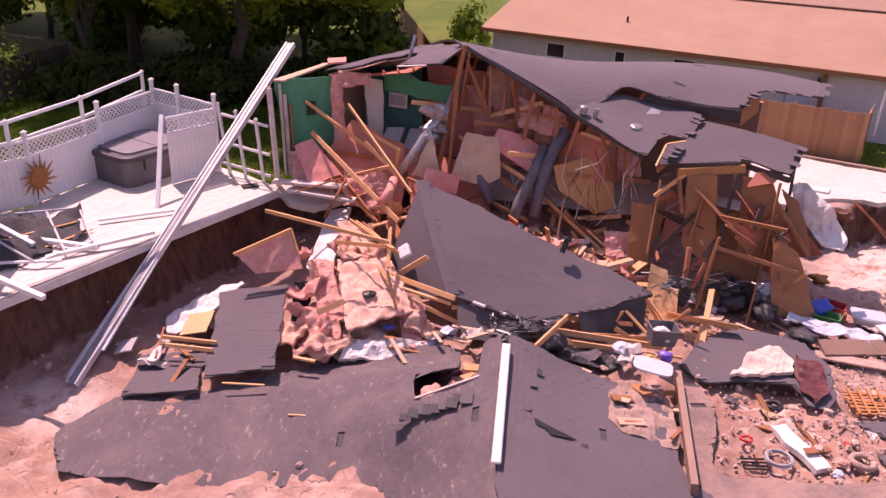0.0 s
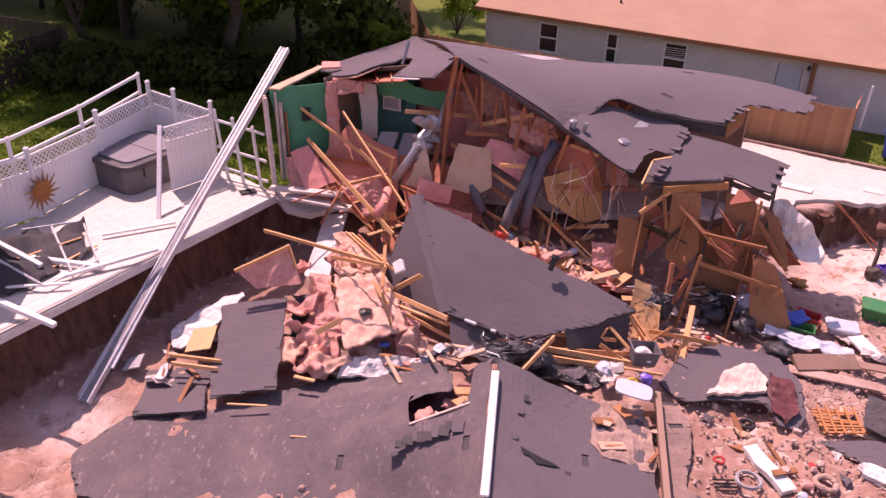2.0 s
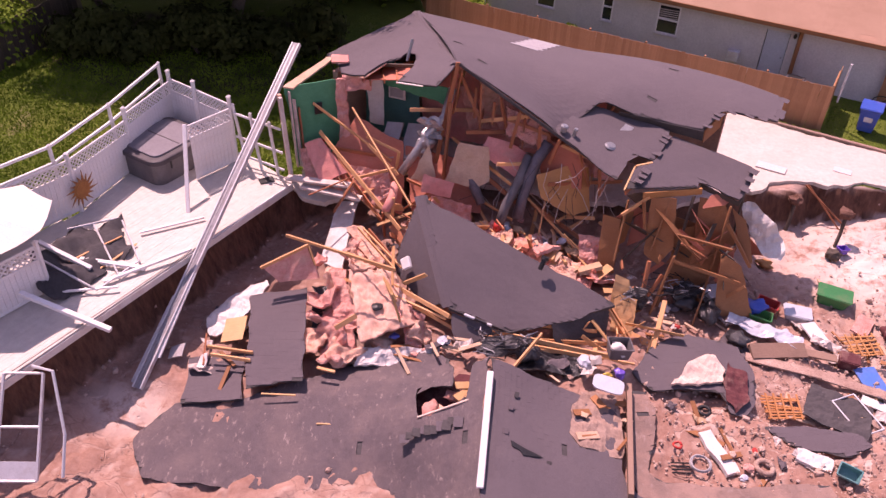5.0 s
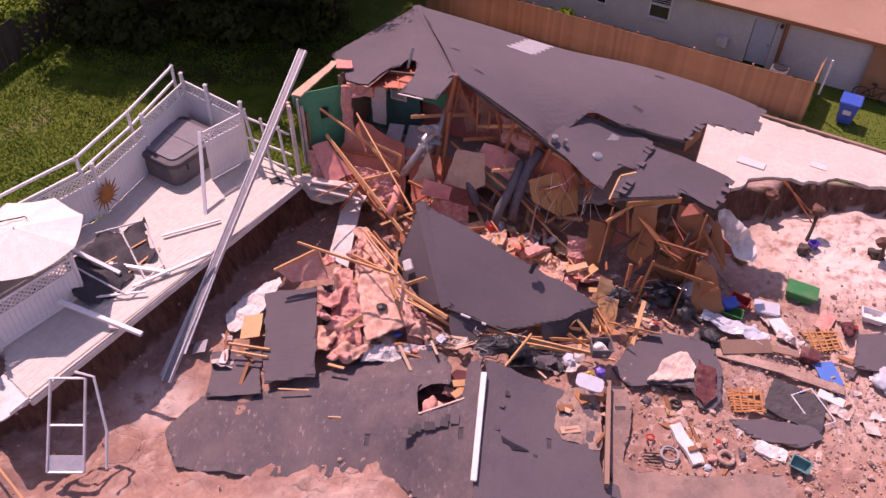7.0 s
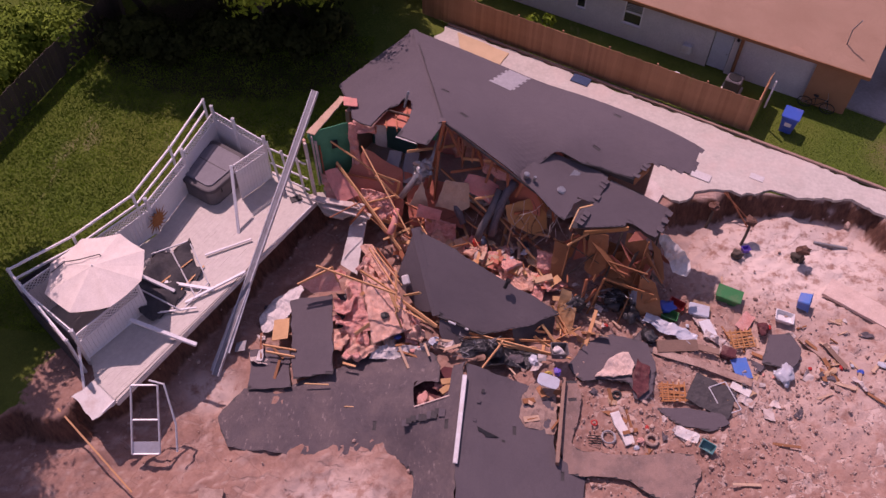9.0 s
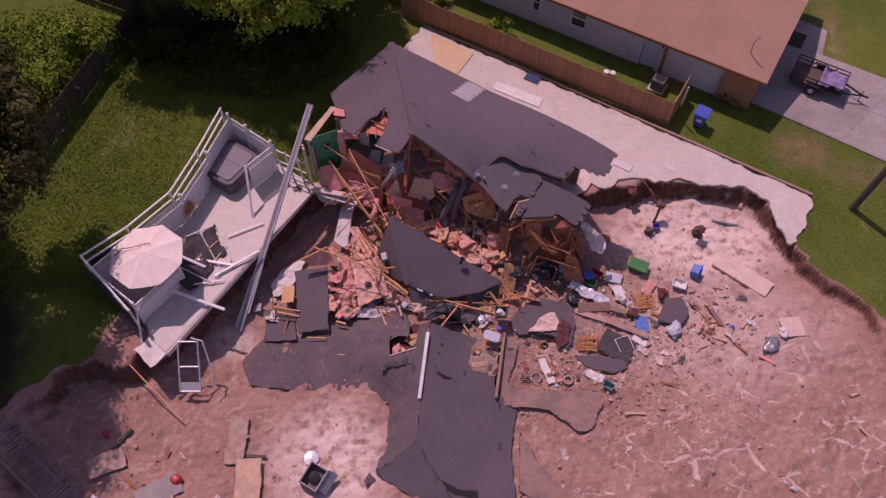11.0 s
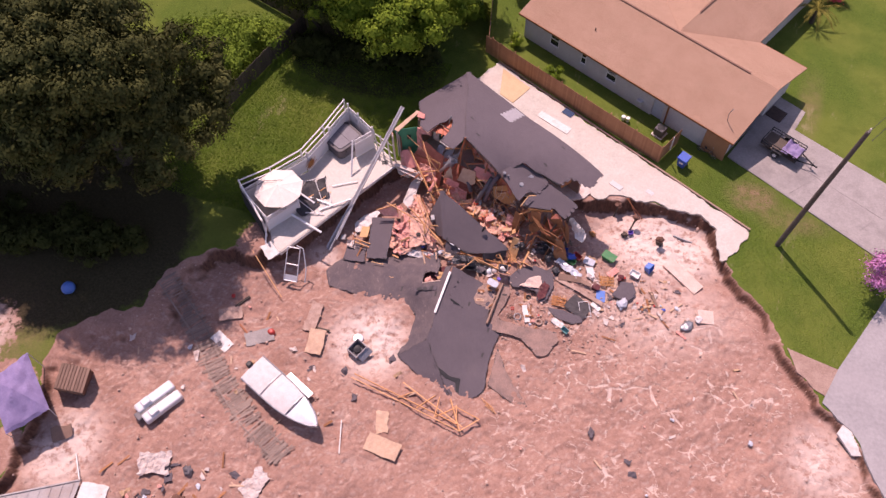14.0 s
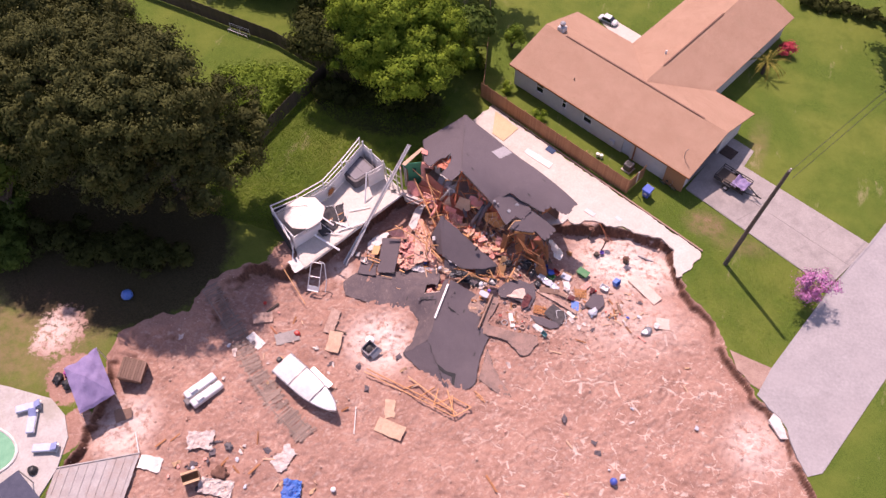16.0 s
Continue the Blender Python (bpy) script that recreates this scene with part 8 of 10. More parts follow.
def sheet_of(name, x, y, sx, sy, material, label, turn=0.0, tilt=(0.0, 0.0), thick=0.012, lump=0.05, ragged=0.04, up=0.03, category="sheet", group="loose sheets", cell=0.1):
    c = on_ground(x, y, up)
    m = Matrix.Translation(c) @ pose(0, 0, 0, tilt[0], tilt[1], turn)
    pts = [m @ Vector((a * sx / 2, b * sy / 2, 0)) for a, b in ((-1, -1), (1, -1), (1, 1), (-1, 1))]
    lift = max(0.0, max(ground_z(p.x, p.y) - p.z for p in pts)) * 0.8
    p = Panel([q + UP * lift for q in pts])
    p.lump, p.lump_size = lump, 3.0
    return thing(part(name, p.sheet(cell, thick, ragged), material), label, category, group)


def plank(x, y, L, turn, material, label, w=0.14, h=0.04, tilt=0.0, name="plank"):
    c = on_ground(x, y, 0.05)
    d = Vector((math.cos(radians(turn)), math.sin(radians(turn)), math.tan(radians(tilt)))) * (L / 2)
    a, b = c - d, c + d
    for q in (a, b):
        q.z = max(q.z, ground_z(q.x, q.y) + 0.03)
    return thing(part(name, bar(bmesh.new(), a, b, w, h, random.uniform(-8, 8), 0.004), material), label, "plank", "scattered planks")


def lump_of(name, x, y, size, material, label, seed, rough=0.28, category="bag", group="", up=0.0):
    c = on_ground(x, y, size[2] * 0.38 + up)
    bm = lumpy(bmesh.new(), Matrix.Translation(c) @ pose(0, 0, 0, 0, 0, seed * 40), *size, rough, seed, 3)
    return thing(part(name, bm, material, None, "", True), label, category, group)


def carton(x, y, size, turn, tip, material, label):
    c = on_ground(x, y, size[2] / 2 + 0.02)
    root = empty("cardboard_box", c)
    thing(root, label, "box", "cartons")
    m = Matrix.Translation(c) @ pose(0, 0, 0, tip, 3, turn)
    bm = bmesh.new()
    sx, sy, sz = size
    for px, py, wx, wy in ((-sx / 2, 0, 0.012, sy), (sx / 2, 0, 0.012, sy), (0, -sy / 2, sx, 0.012), (0, sy / 2, sx, 0.012)):
        box(bm, m @ pose(px, py, 0), wx, wy, sz)
    box(bm, m @ pose(0, 0, -sz / 2), sx, sy, 0.012)
    part("body", bm, material, root)
    for s, a in ((-1, 35), (1, -50)):
        part("flap", box(bmesh.new(), m @ pose(0, s * (sy / 2 + 0.1), sz / 2 + 0.06, a * s), sx * 0.98, sy * 0.45, 0.01), material, root)


# the sandy yard beside the ruined porch
tub("storage_bin", 11.2, 20.1, (0.95, 0.6, 0.34), GREEN, "green plastic storage bin standing on sand", -20, 0, GREEN)
tub("storage_bin", 13.9, 20.0, (0.62, 0.5, 0.45), BLUE_LIGHT, "blue plastic bin tipped over on the sand", 60, 78)
tub("storage_bin", 9.05, 19.35, (0.62, 0.42, 0.3), RED, "red plastic tub heaped with belongings", -25)
tub("storage_bin", 8.75, 18.85, (0.62, 0.42, 0.28), GREEN, "dark green tub beside the red tub", -20)
tub("storage_bin", 9.95, 19.3, (0.75, 0.5, 0.2), CLEAR_TUB, "cloudy grey storage tub with a lid", -10, 0, CLEAR_TUB)
tub("storage_bin", 7.5, 19.35, (0.7, 0.5, 0.4), CLEAR_TUB, "cloudy clear storage tub by the porch", 20, 0, CLEAR_TUB)
tub("storage_bin", 8.05, 19.45, (0.5, 0.4, 0.35), BLUE, "blue plastic tub by the porch", 10)
tub("storage_bin", 4.35, 16.35, (0.62, 0.5, 0.4), TUB_GREY, "dark grey plastic crate filled with small things", 8, 0, None, 0.42)
tub("storage_bin", 10.85, 17.4, (0.5, 0.4, 0.32), RUG_MAROON, "dark red cool box on the sand", -15, 0, RUG_MAROON)
tub("storage_bin", 9.65, 13.45, (0.5, 0.32, 0.28), TEAL_PLASTIC, "teal plastic tub half buried in sand", -30, 30)
tub("storage_bin", 13.25, 19.2, (0.7, 0.5, 0.22), WHITE_PLASTIC, "white plastic tray on the sand", -15)
tub("storage_bin", 12.3, 22.7, (0.34, 0.26, 0.2), PURPLE, "small purple tub on pale sand", 20)
lid_at = on_ground(4.0, 15.1, 0.75)
lid_edge = [Matrix.Translation(lid_at) @ pose(0, 0, 0, 4, 6, -12) @ Vector((0.40 * math.copysign(abs(math.cos(a)) ** 0.5, math.cos(a)), 0.25 * math.copysign(abs(math.sin(a)) ** 0.5, math.sin(a)), 0)) for a in (2 * math.pi * k / 24 for k in range(24))]
thing(part("tub_cover", prism(bmesh.new(), lid_edge, 0.035), CLEAR_TUB), "pale rounded plastic tub lid on the broken roof", "lid", "loose sheets")
sheet_of("tub_cover", 11.35, 16.85, 0.62, 0.85, BLUE_LIGHT, "bright blue plastic lid on the sand", 12, (6, 0), 0.03, 0.01, 0.0, 0.06, "lid")
for x, y, sx, sy, turn, seed in ((10.1, 18.9, 0.85, 0.7, 20, 1), (10.45, 18.05, 1.1, 0.5, -25, 2), (10.9, 17.8, 0.7, 0.45, 10, 3), (8.85, 13.85, 0.95, 0.45, -40, 4), (11.35, 15.5, 0.8, 0.4, -30, 6), (15.5, 16.4, 0.9, 0.22, -50, 7)):
    sheet_of("white_sheet", x, y, sx * 0.75, sy * 0.75, CLOTH_DUSTY, "crumpled dusty white cloth lying on the sand", turn, (6, 4), 0.03, 0.16, 0.08, 0.08, "cloth", "white cloths", 0.08)
sheet_of("foil_sheet", 8.7, 18.2, 2.1, 0.5, CLEAR_TUB, "long torn strip of clear plastic sheeting", -26, (3, 0), 0.02, 0.12, 0.1, 0.25, "sheet")
sheet_of("floor_mat", 10.05, 15.5, 1.6, 1.25, FELT, "dark grey roofing mat on the sand", -25, (2, 3), 0.03, 0.06, 0.06, 0.06, "mat")
sheet_of("pink_board", 11.75, 18.95, 0.9, 0.45, INSULATION, "pink foam board on the sand", 55, (8, 0), 0.05, 0.02, 0.03, 0.08, "board")
sheet_of("plywood_board", 18.45, 17.1, 1.05, 1.0, SAND_HEAP, "square pale plywood board on the sand", 12, (3, 3), 0.02, 0.01, 0.0, 0.06, "board", "plywood boards")
sheet_of("plywood_board", 0.6, 2.1, 2.2, 1.15, SAND_BOARD, "pale plywood board half buried in sand", -4, (2, 2), 0.02, 0.03, 0.04, 0.04, "board", "plywood boards")
sheet_of("plywood_board", 0.0, 3.6, 0.8, 1.5, SAND_BOARD, "pale plywood strip half buried in sand", 20, (2, 2), 0.02, 0.03, 0.15, -0.01, "board", "plywood boards")
sheet_of("mattress_board", 16.5, 20.1, 3.0, 0.95, SAND_HEAP, "long pale foam slab lying on the sand", -34, (2, 0), 0.14, 0.02, 0.0, 0.15, "board")
sheet_of("brown_chest", 8.95, 17.45, 1.55, 0.45, WEATHERED, "dusty brown drawer front half buried in sand", 8, (18, 0), 0.12, 0.01, 0.02, 0.14, "board")
sheet_of("white_tray", 10.25, 18.45, 0.5, 0.75, WHITE_PLASTIC, "white plastic tray lying among cloths", 24, (10, 6), 0.05, 0.01, 0.0, 0.12, "tray")
sheet_of("white_plank", 11.2, 15.95, 0.75, 0.3, WHITE_PAINT, "short white painted board on the sand", -28, (3, 0), 0.04, 0.01, 0.0, 0.06, "board")
sheet_of("white_chunk", 9.0, 13.85, 0.85, 0.36, WHITE_PAINT, "broken white plaster chunk on the sand", -20, (6, 3), 0.1, 0.06, 0.1, 0.1, "rubble")
sheet_of("concrete_step", 6.75, 13.95, 0.36, 1.3, WHITE_PAINT, "pale broken kerb stone on the sand", 24, (4, 2), 0.12, 0.03, 0.06, 0.12, "rubble")
for x, y, L, turn, w in ((9.0, 17.0, 2.0, -14, 0.3), (10.6, 16.55, 2.2, -18, 0.3), (9.9, 17.5, 1.3, -10, 0.25), (14.2, 17.9, 1.3, -50, 0.3), (14.9, 17.6, 1.2, -60, 0.2)):
    plank(x, y, L, turn, SAND_CLOD if w > 0.26 else WEATHERED, "dusty brown board lying on the sand", w, 0.05)
plank(17.1, 15.35, 0.8, -28, PINK_BOARD, "faded red board strip on the sand", 0.14, 0.05)
plank(16.0, 23.4, 1.4, -6, GREY_METAL, "grey metal pipe on pale sand", 0.09, 0.09, 0, "metal_pipe")
plank(-2.1, 1.8, 2.2, -72, WHITE_PAINT, "thin white post lying on the sand", 0.07, 0.06)
plank(-11.3, 11.0, 3.6, -36, LUMBER, "long thin pale pole lying on the sand", 0.06, 0.06)
plank(-6.2, 8.7, 0.9, 4, DARK_WOOD, "dark short timber on the sand", 0.14, 0.1)
plank(-12.2, 8.7, 1.2, 60, DARK_WOOD, "dark broken post on the sand", 0.14, 0.12)
plank(-11.2, 6.8, 0.9, -30, LUMBER_OLD, "brown broken timber on the sand", 0.12, 0.1)
for x, y, s, seed in ((5.1, 18.7, (0.7, 0.6, 0.55), 1), (7.2, 18.6, (0.8, 0.6, 0.5), 2), (7.9, 17.8, (0.6, 0.5, 0.3), 3), (2.0, 16.3, (0.7, 0.5, 0.4), 5), (6.6, 19.1, (0.8, 0.7, 0.5), 6)):
    lump_of("rubbish_bag", x, y, s, BAG_BLACK, "crumpled black plastic bag in the wreckage", seed, 0.25, "bag", "black bags", 0.5 if x < 3 else 0.1)
for x, y, s, mat, lab, seed in ((5.2, 18.95, (0.5, 0.4, 0.3), FABRIC_WHITE, "bundle of white cloth on the bag", 7), (14.4, 22.55, (0.55, 0.4, 0.3), DARK_WOOD, "dark tangled root clump on pale sand", 8), (11.9, 22.4, (0.5, 0.4, 0.35), DARK_WOOD, "dark tangled root clump on pale sand", 9),
                                (17.4, 16.1, (0.8, 0.6, 0.25), GREY_METAL, "dark heap of tangled metal on the sand", 10), (12.9, 16.7, (0.9, 0.6, 0.3), CLEAR_TUB, "heap of grey broken metal on the sand", 11), (18.0, 16.8, (0.5, 0.5, 0.25), FABRIC_WHITE, "white cloth bundle on the sand", 12),
                                (9.7, 21.9, (0.5, 0.35, 0.25), ORANGE_PLY, "rusty orange clump of scrap in the sand", 13), (8.6, 19.2, (0.8, 0.5, 0.4), BLUE, "blue cloth heap by the porch", 14), (12.35, 18.6, (0.5, 0.4, 0.3), RUG_MAROON, "small dark red bundle on the sand", 15),
                                (4.3, 15.5, (0.32, 0.25, 0.2), PURPLE, "purple and white small things in a heap", 16), (4.35, 16.35, (0.45, 0.34, 0.22), FABRIC_WHITE, "white small things in a heap", 17), (4.0, 15.45, (0.26, 0.2, 0.16), YELLOW, "yellow small things in a heap", 18)):
    lump_of("scrap_mound", x, y, s, mat, lab, seed, 0.38, "heap", "small heaps", 0.55 if x < 4.7 else 0)


def slatted_crate(x, y, material, label, turn, flat, seed):
    c = on_ground(x, y, 0.05)
    root = empty("slatted_crate", c)
    thing(root, label, "crate", "slatted crates")
    rng = random.Random(seed)
    m = Matrix.Translation(c) @ pose(0, 0, 0, 5, 3, turn)
    for k in range(9):
        a = Vector((-0.48 + rng.uniform(-.05, .05), -0.34 + k * 0.085, 0.04 + 0.02 * (k % 3)))
        part("slat", bar(bmesh.new(), m @ a, m @ (a + Vector((0.98, rng.uniform(-0.10, 0.10), rng.uniform(-0.02, 0.1 * flat)))), 0.05, 0.02), material, root)
    for k in range(5):
        a = Vector((-0.42 + k * 0.21, -0.38, 0.09))
        part("slat", bar(bmesh.new(), m @ a, m @ (a + Vector((0.06, 0.78, 0.05))), 0.05, 0.02), material, root)


slatted_crate(11.5, 18.15, ORANGE_PLY, "broken orange slatted crate on the sand", 14, 1.0, 3)
slatted_crate(8.65, 15.55, RUST_WOOD, "flattened rust-brown slatted crate on the sand", 6, 0.4, 5)


def wire_frame(x, y, sx, sy, turn):
    c = on_ground(x, y, 0.12)
    m = Matrix.Translation(c) @ pose(0, 0, 0, 4, 5, turn)
    root = empty("wire_rack", c)
    thing(root, "thin white metal frame lying on the sand", "frame")
    q = [m @ Vector((a * sx / 2, b * sy / 2, 0)) for a, b in ((-1, -1), (1, -1), (1, 1), (-1, 1))]
    for a, b in zip(q, q[1:] + q[:1]):
        part("bar", tube(bmesh.new(), [a, b], 0.022, 6), WHITE_METAL, root)
    part("foot", tube(bmesh.new(), [q[0], q[0] - UP * 0.14], 0.02, 6), WHITE_METAL, root)


wire_frame(10.53, 15.45, 1.15, 0.68, -66)


def tyre(x, y, r, mat, lab):
    c = on_ground(x, y, 0.08)
    bm = bmesh.new()
    pts = [c + Vector((r * math.cos(a), r * math.sin(a), 0.02 * math.sin(a * 2))) for a in (2 * math.pi * k / 18 for k in range(19))]
    thing(part("rubber_ring", tube(bm, pts, r * 0.32, 8), mat, None, "", True), lab, "ring", "rings")


tyre(6.6, 15.25, 0.15, BLACK, "small black rubber tyre on the sand")
tyre(5.75, 14.05, 0.10, RED, "small red plastic ring on the sand")
tyre(7.75, 13.55, 0.2, SAND_CLOD, "sand-caked ring on the sand")


def hose():
    c = on_ground(6.25, 13.55, 0.06)
    root = empty("garden_hose", c)
    thing(root, "coiled grey garden hose on the sand", "hose")
    pts = [c + Vector(((0.24 + 0.02 * math.sin(a * 0.7)) * math.cos(a), (0.24 + 0.02 * math.cos(a * 0.9)) * math.sin(a), 0.012 * a / 6)) for a in np.linspace(0, 26, 80)]
    part("coil", tube(bmesh.new(), pts, 0.022, 6), TUB_COVER, root, "", True)
    m = Matrix.Translation(on_ground(5.75, 13.45, 0.05))
    for k in range(4):
        part("rack_bar", tube(bmesh.new(), [m @ Vector((-0.2, -0.15 + 0.1 * k, 0.02)), m @ Vector((0.25, -0.15 + 0.1 * k, 0.05))], 0.02, 5), BLACK, root)


hose()


def small_scraps():
    """Papers, boards, foam and plastic that lie everywhere between the larger things."""
    rng = random.Random(77)
    kinds = [("paper_scrap", CLOTH_DUSTY, "small white scrap of paper or cloth", 0.28), ("wood_scrap", SAND_BOARD, "short splintered pale wood scrap", 0.09), ("foam_scrap", INSULATION, "small torn pink insulation tuft", 0.15),
             ("cardboard_scrap", CARDBOARD, "torn piece of brown cardboard", 0.30), ("plastic_scrap", CLEAR_TUB, "broken piece of grey plastic", 0.22), ("shingle_scrap", SHINGLE, "loose grey shingle on the sand", 0.30),
             ("wood_scrap", BOARD_BROWN, "short broken brown board", 0.12), ("blue_scrap", BLUE, "small blue plastic piece", 0.16), ("red_scrap", RED, "small red plastic piece", 0.15), ("plaster_scrap", DRYWALL, "broken piece of plasterboard", 0.20), ("clay_lump", SAND_CLOD, "broken lump of pale sandy clay", 0.15)]
    weights = [5, 12, 4, 6, 4, 9, 9, 2, 1, 9, 8]
    zones = [((11.2, 17.6), (4.2, 2.6), 74, 0.0), ((6.8, 14.6), (2.4, 2.2), 9, 0.0), ((1.6, 20.5), (2.7, 0.9), 60, 0.35), ((-6.3, 16.4), (1.2, 1.6), 13, 0.15), ((6.6, 18.6), (1.8, 0.9), 22, 0.1), ((15.5, 17.2), (2.8, 1.8), 26, 0.0),
             ((-9, 5), (9, 4.5), 40, 0.0), ((-10, -4.5), (6, 2.5), 46, 0.0), ((3.7, 15.9), (0.8, 0.5), 8, 0.4), ((16, 6), (9, 8), 22, 0.0), ((8, 13), (3, 2), 9, 0.0), ((-0.6, 16.3), (1.6, 0.5), 16, 0.45)]
    for (cx, cy), (rx, ry), n, up in zones:
        for _ in range(n):
            k = rng.choices(range(len(kinds)), weights)[0]
            x, y = cx + rng.gauss(0, 0.55) * rx, cy + rng.gauss(0, 0.55) * ry
            d = float(rim_distance(np.array([x]), np.array([y]))[0])
            if d < 0.5:
                continue
            name, mat, lab, s = kinds[k]
            s *= rng.uniform(0.6, 1.7)
            z = ground_z(x, y) + up * rng.uniform(0.3, 1.2) + 0.02
            m = pose(x, y, z, rng.uniform(-18, 18), rng.uniform(-18, 18), rng.uniform(0, 180))
            bm = bmesh.new()
            if "wood" in name:
                box(bm, m, s * rng.uniform(4, 9), s * 0.9, 0.035, 0.004)
            elif name in ("clay_lump", "foam_scrap", "plastic_scrap", "blue_scrap", "red_scrap"):
                lumpy(bm, m, s * 1.3, s, s * 0.55, 0.3, rng.uniform(0, 50), 2)
            else:
                bm.free()
                q = Panel([m @ Vector((a * s * rng.uniform(0.3, 1.2), b * s * rng.uniform(0.3, 1.0), 0)) for a, b in ((-1, -0.7), (1, -0.6), (0.9, 0.7), (-1, 0.6))])
                q.lump, q.lump_size = s * 0.5, 1.6 / s
                bm = q.sheet(s * 0.45, 0.015, s * 0.12)
            thing(part(name, bm, mat), lab, "scrap", "scattered scraps")


small_scraps()


# the slab behind the house
def slab_things():
    p = Panel([(-0.9, 34.75, 0.12), (1.8, 33.3, 0.12), (0.9, 31.3, 0.12), (-0.35, 31.9, 0.12)])
    thing(part("plywood_board", p.sheet(0.2, 0.03, 0.02), wood("sun_bleached_plywood", (0.52, 0.36, 0.20), (0.68, 0.49, 0.30))), "yellow plywood sheet lying on the concrete slab", "board", "plywood boards")
    p = Panel([(3.3, 31.2, 0.12), (6.0, 30.1, 0.12), (5.75, 29.45, 0.12), (3.05, 30.6, 0.12)])
    thing(part("white_board", p.sheet(0.2, 0.03, 0.02), WHITE_PAINT), "long white board lying on the concrete slab", "board")
    thing(part("doormat", box(bmesh.new(), pose(5.35, 31.65, 0.11, 0, 0, -25), 0.9, 0.6, 0.03, 0.005), plain("dark_blue_mat", (0.03, 0.05, 0.10), (0.05, 0.08, 0.15), 4, 0.9)), "small dark blue mat on the concrete slab", "mat")
    thing(part("paving_slab", box(bmesh.new(), pose(10.4, 25.75, 0.10, 0, 0, -25), 1.0, 0.45, 0.05, 0.008), STUCCO), "grey paving slab lying on the broken concrete", "paving slab")
    thing(part("doormat", box(bmesh.new(), pose(21.0, 36.7, 0.09, 0, 0, -25), 1.3, 1.3, 0.03, 0.01), plain("brown_mat", (0.05, 0.035, 0.03), (0.09, 0.06, 0.05), 4, 0.95)), "dark brown mat before the garage mouth", "mat")
    for (bx, by, bz), (tx, ty, tz) in (((10.8, 23.9, -1.5), (10.95, 24.25, -0.25)), ((12.15, 23.0, -1.4), (12.4, 23.5, -0.2)), ((14.49, 22.3, -1.3), (14.45, 22.35, -0.45))):
        root = empty("broken_post", (bx, by, bz))
        thing(root, "dark broken post with a soil-caked footing on top", "post", "broken posts")
        part("shaft", tube(bmesh.new(), [(bx, by, bz), ((bx + tx) / 2 + 0.03, (by + ty) / 2, (bz + tz) / 2), (tx, ty, tz)], [0.07, 0.06, 0.07], 7), DARK_WOOD, root)
        part("footing", lumpy(bmesh.new(), pose(tx, ty, tz + 0.05), 0.5, 0.45, 0.36, 0.45, int(bx * 3), 2), SOIL_DARK, root)
    for a, b in (((11.4, 24.9, 0.0), (12.9, 24.3, -1.2)), ((11.5, 24.95, 0.0), (12.7, 24.0, -1.25))):
        thing(timber("leaning_stick", a, b, 0.05, 0.05, LUMBER_OLD), "thin stick leaning below the slab edge", "stick", "leaning sticks")
    ac = empty("air_conditioner", uv(6.0, -0.6))
    thing(ac, "grey outdoor air conditioner by the house wall", "air conditioner")
    part("casing", box(bmesh.new(), pose(*uv(5.4, -0.7, 0.42), 0, 0, -25), 0.75, 0.75, 0.75, 0.05), TUB_GREY, ac)
    part("fan_grille", lathe(bmesh.new(), [(0.3, 0.8), (0.3, 0.83), (0.05, 0.84)], 18, Matrix.Translation(uv(5.4, -0.7))), BLACK, ac)
    part("base", box(bmesh.new(), pose(*uv(5.4, -0.7, 0.03), 0, 0, -25), 0.95, 0.95, 0.08, 0.01), CONCRETE, ac)
    for u, v in ((8.0, -1.3), (8.35, -1.4)):
        thing(part("white_bucket", lathe(bmesh.new(), [(0.14, 0.0), (0.17, 0.36), (0.15, 0.37)], 14, Matrix.Translation(uv(u, v))), WHITE_PLASTIC), "white bucket behind the board fence", "bucket", "buckets")
    thing(part("window_box", box(bmesh.new(), pose(*uv(8.15, 0.3, 0.75), 0, 0, -25), 0.5, 0.3, 0.45, 0.02), WHITE_METAL), "small white meter box on the house wall", "meter box")


slab_things()


# ---- boats, fallen fence and the pool garden ----


